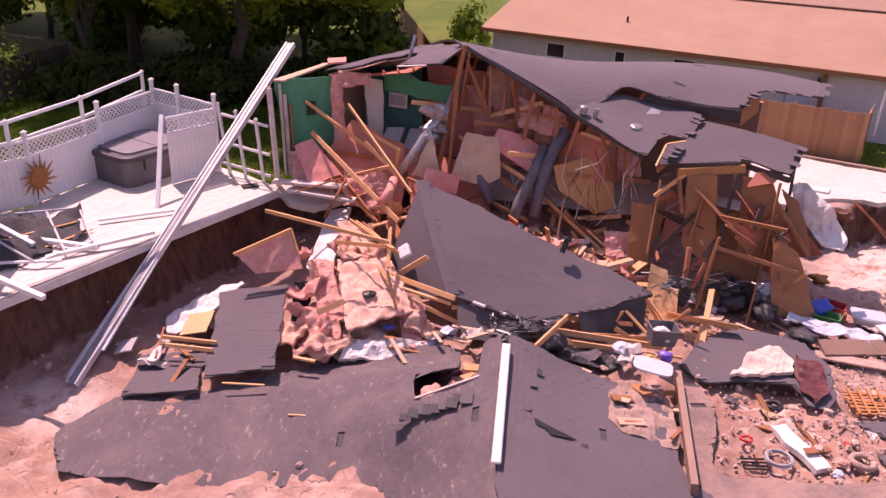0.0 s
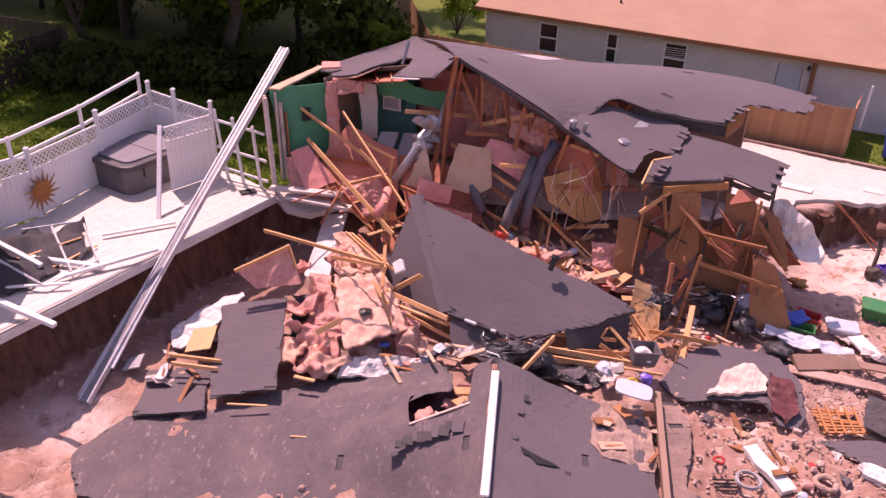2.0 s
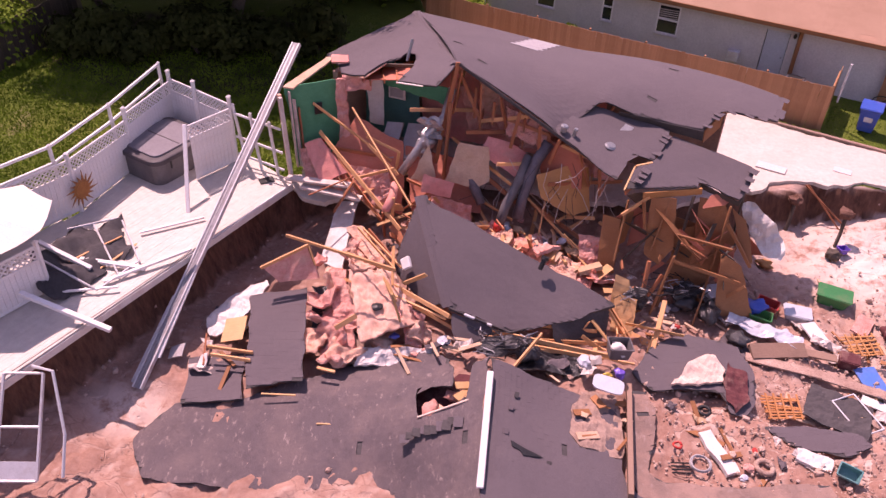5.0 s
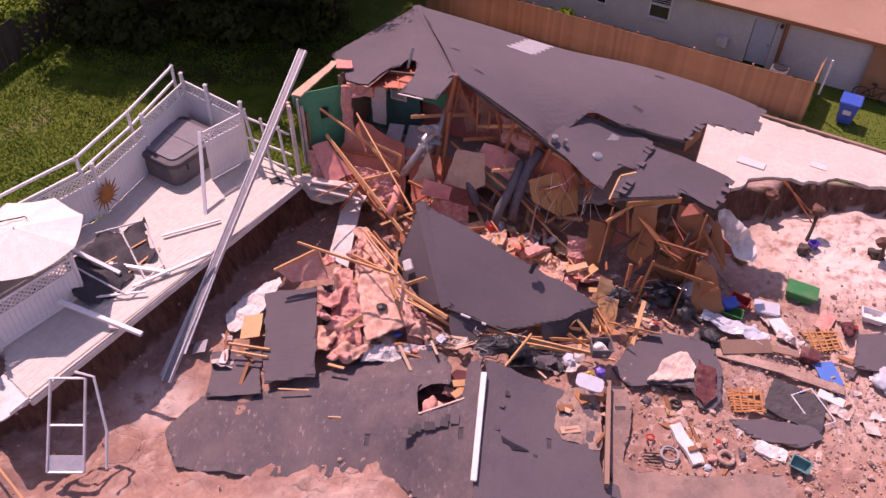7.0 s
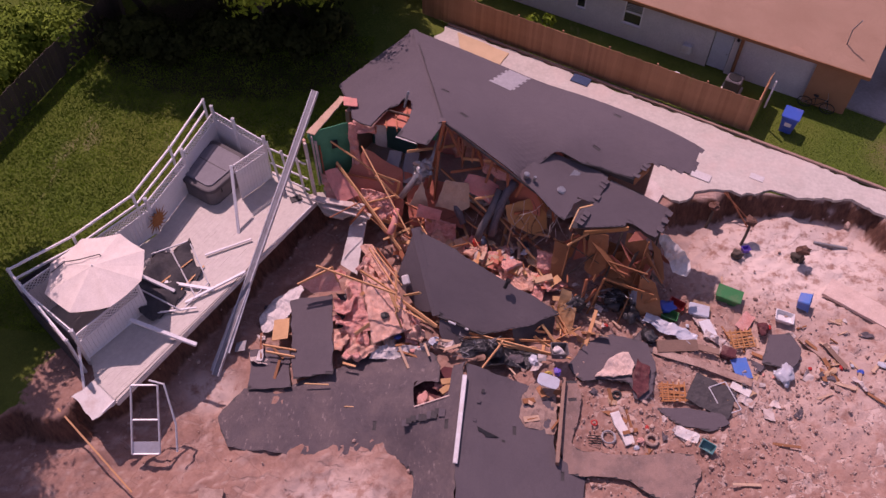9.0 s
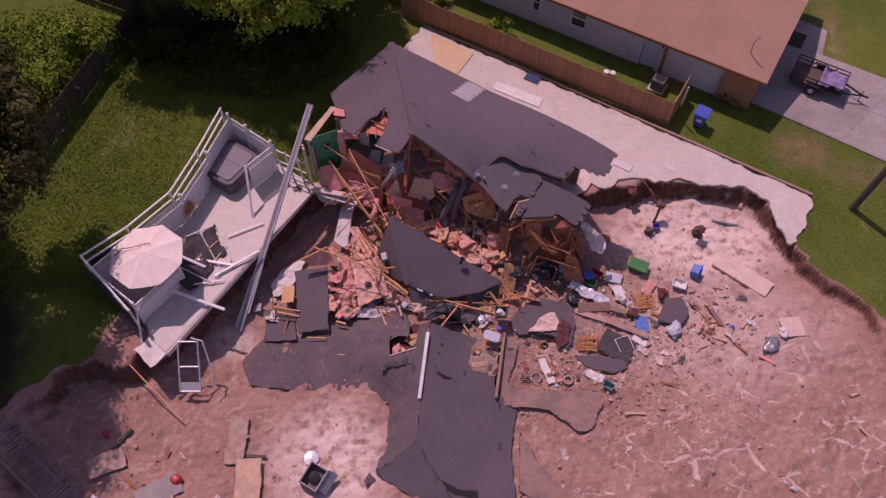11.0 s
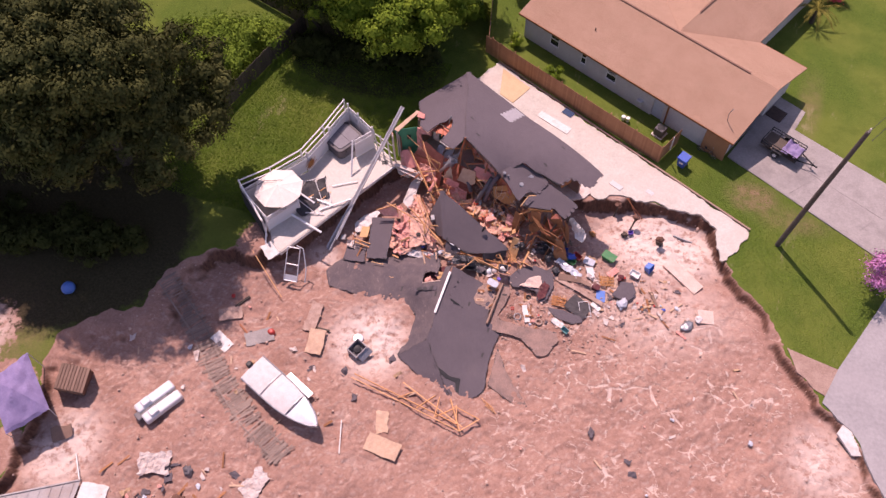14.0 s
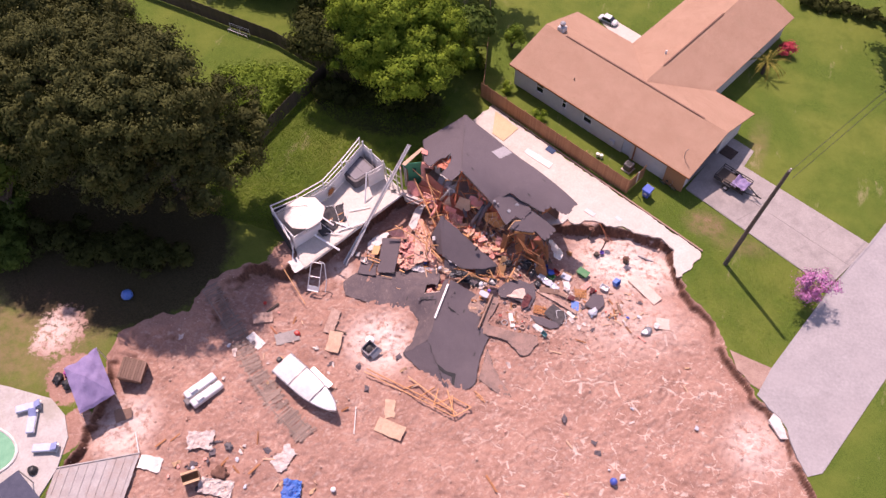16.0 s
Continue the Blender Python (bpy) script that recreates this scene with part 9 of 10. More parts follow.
def boat():
    root = empty("motor_boat", (-6.4, 3.4, -1.2))
    thing(root, "white fibreglass boat with a cover stranded on sand", "boat")
    a, b = Vector((-9.1, 4.15, 0)), Vector((-3.45, 1.75, 0))
    L = (b - a).length
    m = Matrix.Translation(Vector((*a.xy, -1.15))) @ pose(0, 0, 0, 4, 0, math.degrees(math.atan2(b.y - a.y, b.x - a.x)))

    def half(s):
        return 0.97 if s < 0.40 else 0.97 * max(0.0, 1 - ((s - 0.40) / 0.60) ** 2.0) ** 0.72

    st = [k / 14 for k in range(15)]
    bm = bmesh.new()
    rows = []
    for s in st:
        h, z = half(s) + 0.02, 0.75 + 0.22 * s * s
        rows.append([bm.verts.new(m @ Vector((s * L, y, zz))) for y, zz in ((-h, z), (-h * 0.92, z * 0.55), (-h * 0.55, 0.12 + 0.4 * s ** 3), (0, 0.0 + 0.5 * s ** 4), (h * 0.55, 0.12 + 0.4 * s ** 3), (h * 0.92, z * 0.55), (h, z))])
    for r0, r1 in zip(rows, rows[1:]):
        for k in range(6):
            bm.faces.new((r0[k], r0[k + 1], r1[k + 1], r1[k]))
    bm.faces.new(rows[0])
    bmesh.ops.recalc_face_normals(bm, faces=bm.faces)
    hull = part("hull", bm, GELCOAT, root, "", True)
    rail = bmesh.new()
    for side in (-1, 1):
        tube(rail, [m @ Vector((s * L, side * (half(s) + 0.03), 0.76 + 0.22 * s * s)) for s in st], 0.045, 6)
    part("gunwale", rail, GREY_METAL, hull, "grey rubbing strake")
    for s0, s1, crown, lab, mat in ((0.0, 0.30, 0.16, "stern_cover", FABRIC_WHITE), (0.305, 0.66, 0.26, "cockpit_cover", FABRIC_WHITE), (0.67, 0.99, 0.10, "fore_deck", GELCOAT)):
        bm = bmesh.new()
        grid = []
        for i in range(9):
            s = s0 + (s1 - s0) * i / 8
            row = []
            for j in range(9):
                q = j / 4 - 1
                z = 0.79 + 0.22 * s * s + crown * (1 - q * q) * math.sin(math.pi * min(1, max(0.06, (i + 0.6) / 9))) ** 0.5
                row.append(bm.verts.new(m @ Vector((s * L, q * half(s) * 0.98, z + 0.02 * noise.noise(Vector((s * 20, q * 4, 0)))))))
            grid.append(row)
        for r0, r1 in zip(grid, grid[1:]):
            for j in range(8):
                bm.faces.new((r0[j], r1[j], r1[j + 1], r0[j + 1]))
        part(lab, bm, mat, root, "taut pale boat cover" if "cover" in lab else "white fore deck", True)
    for s in (0.302, 0.665):
        part("strap", tube(bmesh.new(), [m @ Vector((s * L, q * half(s), 0.84 + 0.22 * s * s + 0.16 * (1 - q * q))) for q in (-1, -0.5, 0, 0.5, 1)], 0.03, 5), GREY_METAL, root, "dark strap across the cover")
    part("engine", box(bmesh.new(), m @ pose(-0.2, 0, 0.75), 0.4, 0.4, 0.6, 0.08), BLACK, root, "black outboard engine")
    part("trailer_guard", bar(bmesh.new(), m @ Vector((2.0, 1.25, 0.3)), m @ Vector((4.2, 1.2, 0.3)), 0.45, 0.08, 0, 0.02), GREY_METAL, root)


boat()


def pontoon():
    root = empty("pedal_boat", (-14.0, 0.1, -1.0))
    thing(root, "small white twin-hull pedal boat stranded on sand", "boat")
    m = Matrix.Translation(Vector((-14.0, 0.1, ground_z(-14, 0.1)))) @ pose(0, 0, 0, 0, 2, 62)
    for y in (-0.45, 0.45):
        bm = bmesh.new()
        box(bm, m @ pose(0.1, y, 0.34), 2.7, 0.72, 0.5)
        bmesh.ops.bevel(bm, geom=list(bm.edges), offset=0.14, segments=3, affect="EDGES", profile=0.5)
        part("hull", bm, GELCOAT, root, "", True)
    part("middle_deck", box(bmesh.new(), m @ pose(-0.2, 0, 0.36), 2.0, 0.5, 0.2, 0.03), TUB_GREY, root, "dark grey footwell")
    for y in (-0.45, 0.45):
        part("seat", box(bmesh.new(), m @ pose(-0.5, y, 0.68, 0, -6), 0.6, 0.5, 0.16, 0.05), GELCOAT, root)
    part("motor_bracket", box(bmesh.new(), m @ pose(-1.35, 0, 0.35), 0.4, 0.6, 0.3, 0.05), TUB_GREY, root)


pontoon()


def fallen_fence():
    root = empty("fallen_fence", (-11, 4, -1.2))
    thing(root, "weathered grey picket fence lying flat on the sand", "fence")
    pts = [Vector((-17.6, 8.2, 0)), Vector((-14.2, 5.9, 0)), Vector((-11.2, 3.1, 0)), Vector((-8.0, 0.9, 0)), Vector((-4.9, -0.6, 0))]
    mat = wood("weathered_picket", (0.22, 0.155, 0.125), (0.34, 0.25, 0.205))
    rng = random.Random(9)
    me = None
    for a, b in zip(pts, pts[1:]):
        d = (b - a).normalized()
        s = Vector((d.y, -d.x, 0))
        n = int((b - a).length / 0.125)
        for k in range(n):
            if rng.random() < 0.08:
                continue
            p = a.lerp(b, k / n) + s * rng.uniform(-0.15, 0.15)
            m = pose(p.x, p.y, ground_z(p.x, p.y) + 0.012, rng.uniform(-3, 3), rng.uniform(-2, 2), math.degrees(math.atan2(s.y, s.x)) + rng.uniform(-4, 4))
            if me is None:
                ob = part("picket", box(bmesh.new(), pose(0, 0, 0), 1.6, 0.095, 0.016, 0.003), mat, root)
                me = ob.data
            else:
                ob = new("picket", me)
                ob.parent = root
                ob.matrix_parent_inverse = root.matrix_basis.inverted()
            ob.matrix_basis = m
        for q in (-0.5, 0.5):
            u, v = a + s * q, b + s * q
            part("rail", bar(bmesh.new(), (u.x, u.y, ground_z(u.x, u.y) + 0.03), (v.x, v.y, ground_z(v.x, v.y) + 0.03), 0.08, 0.04), mat, root)


fallen_fence()


def sand_things():
    # the air handler on its pale pad
    c = on_ground(-3.45, 8.05, 0.0)
    root = empty("air_handler", c)
    thing(root, "tipped grey air handler unit lying on pale sand", "appliance")
    m = Matrix.Translation(c + UP * 0.35) @ pose(0, 0, 0, 10, -8, 65)
    bm = bmesh.new()
    for x, y, sx, sy in ((-0.5, 0, 0.06, 0.9), (0.5, 0, 0.06, 0.9), (0, -0.42, 1.0, 0.06), (0, 0.42, 1.0, 0.06)):
        box(bm, m @ pose(x, y, 0), sx, sy, 0.75, 0.01)
    part("casing", bm, TUB_COVER, root)
    part("inner_panel", box(bmesh.new(), m @ pose(0, 0, -0.1), 0.92, 0.8, 0.06), TUB_GREY, root)
    part("fan", lathe(bmesh.new(), [(0.26, -0.03), (0.26, 0.12), (0.06, 0.14)], 16, m @ pose(0, 0, 0.0)), BLACK, root)
    part("side_cover", box(bmesh.new(), m @ pose(0.1, -0.66, 0.1, 24), 1.0, 0.5, 0.06, 0.01), GREY_METAL, root)
    part("round_cover", lathe(bmesh.new(), [(0.36, 0.0), (0.34, 0.05), (0.05, 0.07)], 18, Matrix.Translation(on_ground(-3.75, 8.95, 0.05))), CLEAR_TUB, root, "pale round fan cover")
    for x, y, sx, sy, turn, mat, lab in ((-9.95, 6.6, 1.9, 1.0, 35, CONCRETE_GREY, "grey concrete slab piece on the sand"), (-12.2, 5.5, 1.5, 0.8, -25, WHITE_PAINT, "white board lying on the sand"), (-6.3, 7.6, 1.1, 1.8, 8, SAND_BOARD, "tan slab piece on the sand"),
                                        (-7.2, 9.3, 0.8, 2.2, 4, SAND_CLOD, "sand-covered slab piece in the hole"), (-12.6, 7.6, 1.6, 0.9, 30, SAND_CLOD, "sand-covered slab piece in the hole")):
        sheet_of("slab_piece", x, y, sx, sy, mat, lab, turn, (3, 3), 0.09, 0.02, 0.06, 0.10, "slab", "slab pieces")
    lump_of("red_container", -9.35, 7.2, (0.55, 0.45, 0.4), RED, "red fuel container on the sand", 31, 0.1, "container")
    lump_of("red_container", -13.0, 8.9, (0.3, 0.3, 0.25), RED, "small red thing on the sand", 32, 0.2, "container")
    lump_of("blue_ball", 17.4, 3.3, (0.56, 0.56, 0.56), BLUE, "dark blue ball on the sand", 33, 0.0, "ball")
    lump_of("blue_ball", -23.3, 5.3, (0.95, 0.95, 0.8), BLUE_LIGHT, "bright blue ball on the lawn", 34, 0.02, "ball")
    sheet_of("blue_tarpaulin", -4.4, -4.8, 1.4, 1.8, BLUE_LIGHT, "crumpled blue tarpaulin on the sand", 15, (5, 5), 0.02, 0.3, 0.15, 0.15, "tarpaulin", "", 0.09)
    sheet_of("white_sheet", -9.6, -6.2, 2.4, 1.2, CLOTH_DUSTY, "crumpled white sheet on the sand", 10, (3, 3), 0.03, 0.22, 0.12, 0.1, "cloth", "white cloths")
    sheet_of("white_sheet", -12.3, -3.4, 2.0, 1.4, CLOTH_DUSTY, "torn white sheets on the sand", 20, (3, 3), 0.03, 0.16, 0.22, 0.05, "cloth", "white cloths")
    sheet_of("white_sheet", -5.9, -2.6, 1.2, 1.8, CLOTH_DUSTY, "torn pale sheet on the sand", -20, (3, 3), 0.02, 0.1, 0.25, 0.05, "cloth", "white cloths")
    carton(-11.5, -6.2, (1.2, 0.5, 0.9), 40, 20, CARDBOARD, "tan cabinet lying tipped on the sand")
    lump_of("scrap_mound", -10.1, -3.2, (0.6, 0.5, 0.3), TUB_GREY, "small dark heap of things on the sand", 35, 0.4, "heap", "small heaps")
    lump_of("scrap_mound", -9.8, -5.2, (1.2, 0.9, 0.5), SOIL_DARK, "brown heap of soil and scrap", 36, 0.4, "heap", "small heaps")
    lump_of("white_cube", -1.6, -3.6, (0.4, 0.4, 0.3), WHITE_PLASTIC, "small white container on the sand", 37, 0.05, "container")
    plank(-16.6, -5.1, 1.8, -50, WHITE_PAINT, "leaning white post at the hole's edge", 0.08, 0.08, 10)


sand_things()


def grey_roof_panel():
    """A large ribbed metal sheet that slid over the rim."""
    root = empty("metal_roofing", (-18, -8.5, -0.4))
    thing(root, "large grey ribbed metal sheet sliding into the hole", "roofing")
    a, b, c, d = Vector((-20.6, -8.9, 0.05)), Vector((-15.9, -5.8, -0.75)), Vector((-15.0, -10.6, -0.9)), Vector((-19.6, -13.0, -0.1))
    dull = plain("dull_roofing", (0.33, 0.305, 0.295), (0.44, 0.41, 0.39), 1.5, 0.85, 0, 0.2, 0.01, 0.2, (0.33, 0.25, 0.21))
    part("sheet", Panel([a, b, c, d]).sheet(0.3, 0.04, 0.02), dull, root)
    for k in range(9):
        s = (k + 0.5) / 9
        part("rib", bar(bmesh.new(), a.lerp(b, s) + UP * 0.03, d.lerp(c, s) + UP * 0.03, 0.03, 0.016), dull, root)
    part("edge_trim", bar(bmesh.new(), a + UP * 0.04, b + UP * 0.04, 0.09, 0.06), dull, root)
    sheet_of("white_slab", -14.9, -6.2, 1.7, 1.0, WHITE_PAINT, "broken white concrete slab on the sand", 8, (2, 2), 0.1, 0.02, 0.1, 0.1, "slab", "slab pieces")


grey_roof_panel()


def pool_garden():
    # terrace and pool basin
    out = [(-21.1, -6.6), (-20.5, -8.9), (-20.6, -14.0), (-36, -18), (-36, -5.5), (-27.5, -4.6), (-24.0, -4.4), (-22.3, -5.2)]
    terrace_plate = part("pool_terrace", prism(bmesh.new(), [(x, y, 0.07) for x, y in out], 0.14), plain("terrace_concrete", (0.36, 0.335, 0.315), (0.48, 0.45, 0.42), 0.7, 0.9, 0, 0.3, 0.01, 0.2, (0.29, 0.27, 0.20)))
    thing(terrace_plate, "pale concrete pool terrace with a broken edge", "terrace", kind="structure")
    bm = bmesh.new()
    n = 28
    ring = [(-26.3 + 2.5 * math.cos(2 * math.pi * k / n) * (1 + 0.08 * math.sin(4 * math.pi * k / n)), -9.6 + 1.9 * math.sin(2 * math.pi * k / n)) for k in range(n)]
    prism(bm, [(x, y, 0.09) for x, y in ring], 0.05)
    w = part("pool_water", bm, POOL_WATER)
    thing(w, "still green-blue swimming pool water", "pool", kind="structure")
    rim_bm = tube(bmesh.new(), [(x, y, 0.09) for x, y in ring + ring[:1]], 0.12, 6)
    part("coping", rim_bm, WHITE_PAINT, w)
    # dark blue sun roof at the pool's side
    roof = empty("pergola_roof", (-21.4, -13.0, 0))
    thing(roof, "dark navy sloping canvas roof on posts by the pool", "canopy")
    q = [Vector((-21.5, -10.3, 2.6)), Vector((-18.9, -11.5, 2.4)), Vector((-20.8, -16.0, 2.4)), Vector((-23.6, -14.6, 2.7))]
    part("canvas", Panel(q).sheet(0.4, 0.03), plain("navy_canvas", (0.05, 0.055, 0.085), (0.08, 0.085, 0.12), 2, 0.8), roof)
    for p in q:
        part("post", tube(bmesh.new(), [(p.x, p.y, ground_z(p.x, p.y)), p], 0.04, 6), GREY_METAL, roof)
    # loungers
    for x, y, turn in ((-25.0, -5.6, 35), (-24.1, -6.5, 115), (-22.0, -7.9, 22)):
        root = empty("sun_lounger", (x, y, 0.07))
        thing(root, "white sun lounger with a blue cushion by the pool", "lounger", "sun loungers")
        m = pose(x, y, 0.07, 0, 0, turn)
        part("frame", box(bmesh.new(), m @ pose(0, 0, 0.28), 1.85, 0.65, 0.06, 0.02), WHITE_METAL, root)
        part("cushion", box(bmesh.new(), m @ pose(-0.25, 0, 0.36), 1.3, 0.58, 0.1, 0.04), plain("pale_blue_cloth", (0.40, 0.45, 0.60), (0.52, 0.57, 0.70), 3, 0.9), root)
        part("backrest", box(bmesh.new(), m @ pose(0.65, 0, 0.5, 0, -32), 0.62, 0.58, 0.1, 0.04), plain("blue_cloth", (0.19, 0.23, 0.42), (0.28, 0.32, 0.52), 3, 0.9), root)
        for a in (-0.75, 0.75):
            for b in (-0.27, 0.27):
                part("leg", tube(bmesh.new(), [m @ Vector((a, b, 0)), m @ Vector((a, b, 0.28))], 0.025, 6), WHITE_METAL, root)
    # the purple canopy
    root = empty("party_canopy", (-21.2, -2.7, 0))
    thing(root, "sagging purple party canopy leaning over the hole", "canopy")
    A, B, C, D = Vector((-23.2, -2.6, 2.1)), Vector((-21.9, -0.3, 2.1)), Vector((-19.0, -2.9, 1.3)), Vector((-20.5, -5.1, 1.4))
    bm = bmesh.new()
    n = 22
    grid = [[None] * (n + 1) for _ in range(n + 1)]
    for i in range(n + 1):
        for j in range(n + 1):
            s, t = i / n, j / n
            base = A.lerp(B, s).lerp(D.lerp(C, s), t)
            lift = 0.75 * (1 - max(abs(2 * s - 1), abs(2 * t - 1))) - 0.12 * math.sin(math.pi * s) * (1 if t in (0, 1) else 0) + 0.20 * noise.noise(Vector((s * 4, t * 4, 0))) + 0.05 * noise.noise(Vector((s * 9 + t * 3, t * 8, 2)))
            grid[i][j] = bm.verts.new(base + UP * lift)
    for i in range(n):
        for j in range(n):
            bm.faces.new((grid[i][j], grid[i + 1][j], grid[i + 1][j + 1], grid[i][j + 1]))
    bmesh.ops.recalc_face_normals(bm, faces=bm.faces)
    bmesh.ops.solidify(bm, geom=list(bm.faces), thickness=0.015)
    part("cloth", bm, CLOTH_PURPLE, root, "faded purple cloth roof")
    for a, lean in ((A, (0.1, 0)), (B, (0.1, 0.1)), (C, (-0.6, 0.2)), (D, (-0.4, 0.2))):
        fx, fy = a.x + lean[0], a.y + lean[1]
        part("leg", tube(bmesh.new(), [(fx, fy, ground_z(fx, fy)), a], 0.025, 6), WHITE_METAL, root)
    # things under and beside it
    for x, y, s, mat, lab, seed in ((-23.9, -2.2, (0.7, 0.6, 0.5), MAGENTA, "magenta cushions under the canopy", 41), (-23.4, -3.0, (0.9, 0.8, 0.5), BLACK, "black grill and chairs heaped together", 42), (-24.4, -2.9, (0.8, 0.7, 0.4), BLACK, "black garden chairs heaped together", 43)):
        lump_of("garden_heap", x, y, s, mat, lab, seed, 0.4, "heap", "garden heaps")
    block = empty("wooden_housing", (-19.6, -0.3, -0.5))
    thing(block, "tilted brown wooden pump housing sunk in the hole", "housing")
    m = pose(-19.6, -0.3, -0.35, 14, 16, 12)
    part("body", box(bmesh.new(), m, 1.75, 1.6, 1.5, 0.05), SOIL_DARK, block)
    for k in range(9):
        part("slat", box(bmesh.new(), m @ pose(-0.79 + 0.198 * k, 0.02 * (k % 2), 0.77), 0.17, 1.62, 0.05, 0.008), WEATHERED, block)
        part("slat", box(bmesh.new(), m @ pose(-0.79 + 0.198 * k, -0.82, 0.0), 0.17, 0.05, 1.5, 0.008), WEATHERED, block)
    p = Panel([(-19.3, -3.6, -0.5), (-18.3, -2.9, -0.55), (-18.0, -3.6, -0.9), (-18.9, -4.3, -0.9)])
    thing(part("wall_piece", p.sheet(0.2, 0.12, 0.12), WEATHERED), "broken brown wall piece below the hole's edge", "wall piece")
    lump_of("kettle_grill", -22.0, -9.6, (0.7, 0.7, 0.6), BLACK, "black kettle grill on the pool terrace", 44, 0.1, "grill")


pool_garden()


def far_car():
    root = empty("garden_cart", tuple(uv(18.9, 14.15)))
    thing(root, "small white cart parked behind the house", "car")
    m = Matrix.Translation(uv(18.9, 14.15, 0.0)) @ pose(0, 0, 0, 0, 0, -18) @ Matrix.Scale(0.52, 4)
    bm = bmesh.new()
    box(bm, m @ pose(0, 0, 0.55), 4.1, 1.7, 0.6, 0.15)
    part("body", bm, GELCOAT, root)
    bm = bmesh.new()
    v = [bm.verts.new(m @ Vector(p)) for p in ((-1.3, -0.8, 0.82), (1.1, -0.8, 0.82), (1.1, 0.8, 0.82), (-1.3, 0.8, 0.82), (-0.9, -0.65, 1.4), (0.5, -0.65, 1.4), (0.5, 0.65, 1.4), (-0.9, 0.65, 1.4))]
    for f in BOX_FACES:
        bm.faces.new([v[k] for k in f])
    part("cabin", bm, GLASS_DARK, root)
    part("roof", box(bmesh.new(), m @ pose(-0.2, 0, 1.42), 1.45, 1.32, 0.05, 0.02), GELCOAT, root)
    for x in (-1.3, 1.3):
        for y in (-0.8, 0.8):
            w = part("wheel", lathe(bmesh.new(), [(0.2, -0.1), (0.31, -0.1), (0.31, 0.1), (0.2, 0.1)], 16, m @ pose(x, y, 0.31, 90)), BLACK, root)
            part("rim", lathe(bmesh.new(), [(0.05, -0.11), (0.19, -0.11), (0.19, 0.11), (0.05, 0.11)], 10, m @ pose(x, y, 0.31, 90)), GREY_METAL, w)
    flat_plate("parking_pad", [(5.4, 51.4), (6.2, 52.0), (10.9, 49.7), (10.0, 48.5), (8.0, 48.6)], 0.03, 0.08, CONCRETE, "pale concrete parking pad behind the house", "pad")


far_car()

# ---- trees and shrubs ----


def crown_mesh(name, blobs, leaves, size, material, seed, shell=0.55, per=96, tight=1.0):
    """Many small leaves round clump centres spread through the blobs: an uneven outline with gaps."""
    rng = np.random.RandomState(seed)
    vol = np.array([b[3] * b[4] * b[5] for b in blobs]) ** 0.75
    clumps = max(1, leaves // per)
    pick = rng.choice(len(blobs), clumps, p=vol / vol.sum())
    B = np.array(blobs, float)[pick]
    d = rng.normal(size=(clumps, 3))
    d /= np.linalg.norm(d, axis=1)[:, None]
    r = shell + (1.06 - shell) * rng.rand(clumps) ** 0.6
    C = B[:, :3] + d * B[:, 3:6] * r[:, None]
    spread = np.repeat(0.40 * tight * np.mean(B[:, 3:6], axis=1) ** 0.5 * rng.uniform(0.6, 1.25, clumps), per)[:, None]
    q = rng.normal(size=(clumps * per, 3)) * np.array([1, 1, 0.55]) * 0.8
    L = np.repeat(C, per, 0) + q * spread
    n = len(L)
    # each leaf looks away from its clump's middle, so that a clump has a lit and a shaded side
    face = q + np.repeat(d, per, 0) * 0.6 + np.array([0, 0, 0.35]) + rng.normal(size=(n, 3)) * 0.26
    face /= np.linalg.norm(face, axis=1)[:, None]
    a = np.cross(face, rng.normal(size=(n, 3)))
    a /= np.linalg.norm(a, axis=1)[:, None]
    b = np.cross(face, a)
    s = size * rng.uniform(0.6, 1.35, n)[:, None]
    V = np.stack([L - a * s, L + b * s * 0.55, L + a * s, L - b * s * 0.55], 1).reshape(-1, 3)
    F = np.arange(n * 4).reshape(-1, 4)
    me = bpy.data.meshes.new(name)
    me.from_pydata(V.tolist(), [], F.tolist())
    me.materials.append(material)
    return me


def tree(name, at, height, blobs, leaves, size, material, seed, label, trunk=0.3, group="", per=96, tight=1.0):
    root = empty(name, at)
    thing(root, label, "tree", group)
    base = Vector(at)
    rng = random.Random(seed)
    bm = bmesh.new()
    pts = [base + Vector((rng.uniform(-0.2, 0.2) * k, rng.uniform(-0.2, 0.2) * k, height * 0.14 * k - 0.2)) for k in range(5)]
    tube(bm, pts, [trunk, trunk * 0.8, trunk * 0.7, trunk * 0.6, trunk * 0.45], 10)
    part("trunk", bm, BARK, root)
    for b in blobs[:16]:
        q = Vector(b[:3])
        start = pts[2].lerp(pts[4], rng.random())
        mid = start.lerp(q, 0.5) + Vector((rng.uniform(-0.5, 0.5), rng.uniform(-0.5, 0.5), 0.3))
        part("limb", tube(bmesh.new(), [start, mid, q], [trunk * 0.4, trunk * 0.26, trunk * 0.1], 7), BARK, root)
    me = crown_mesh("crown", blobs, leaves, size, material, seed, 0.55, per, tight)
    ob = new("crown", me)
    ob.parent = root
    ob.matrix_parent_inverse = root.matrix_basis.inverted()
    return root


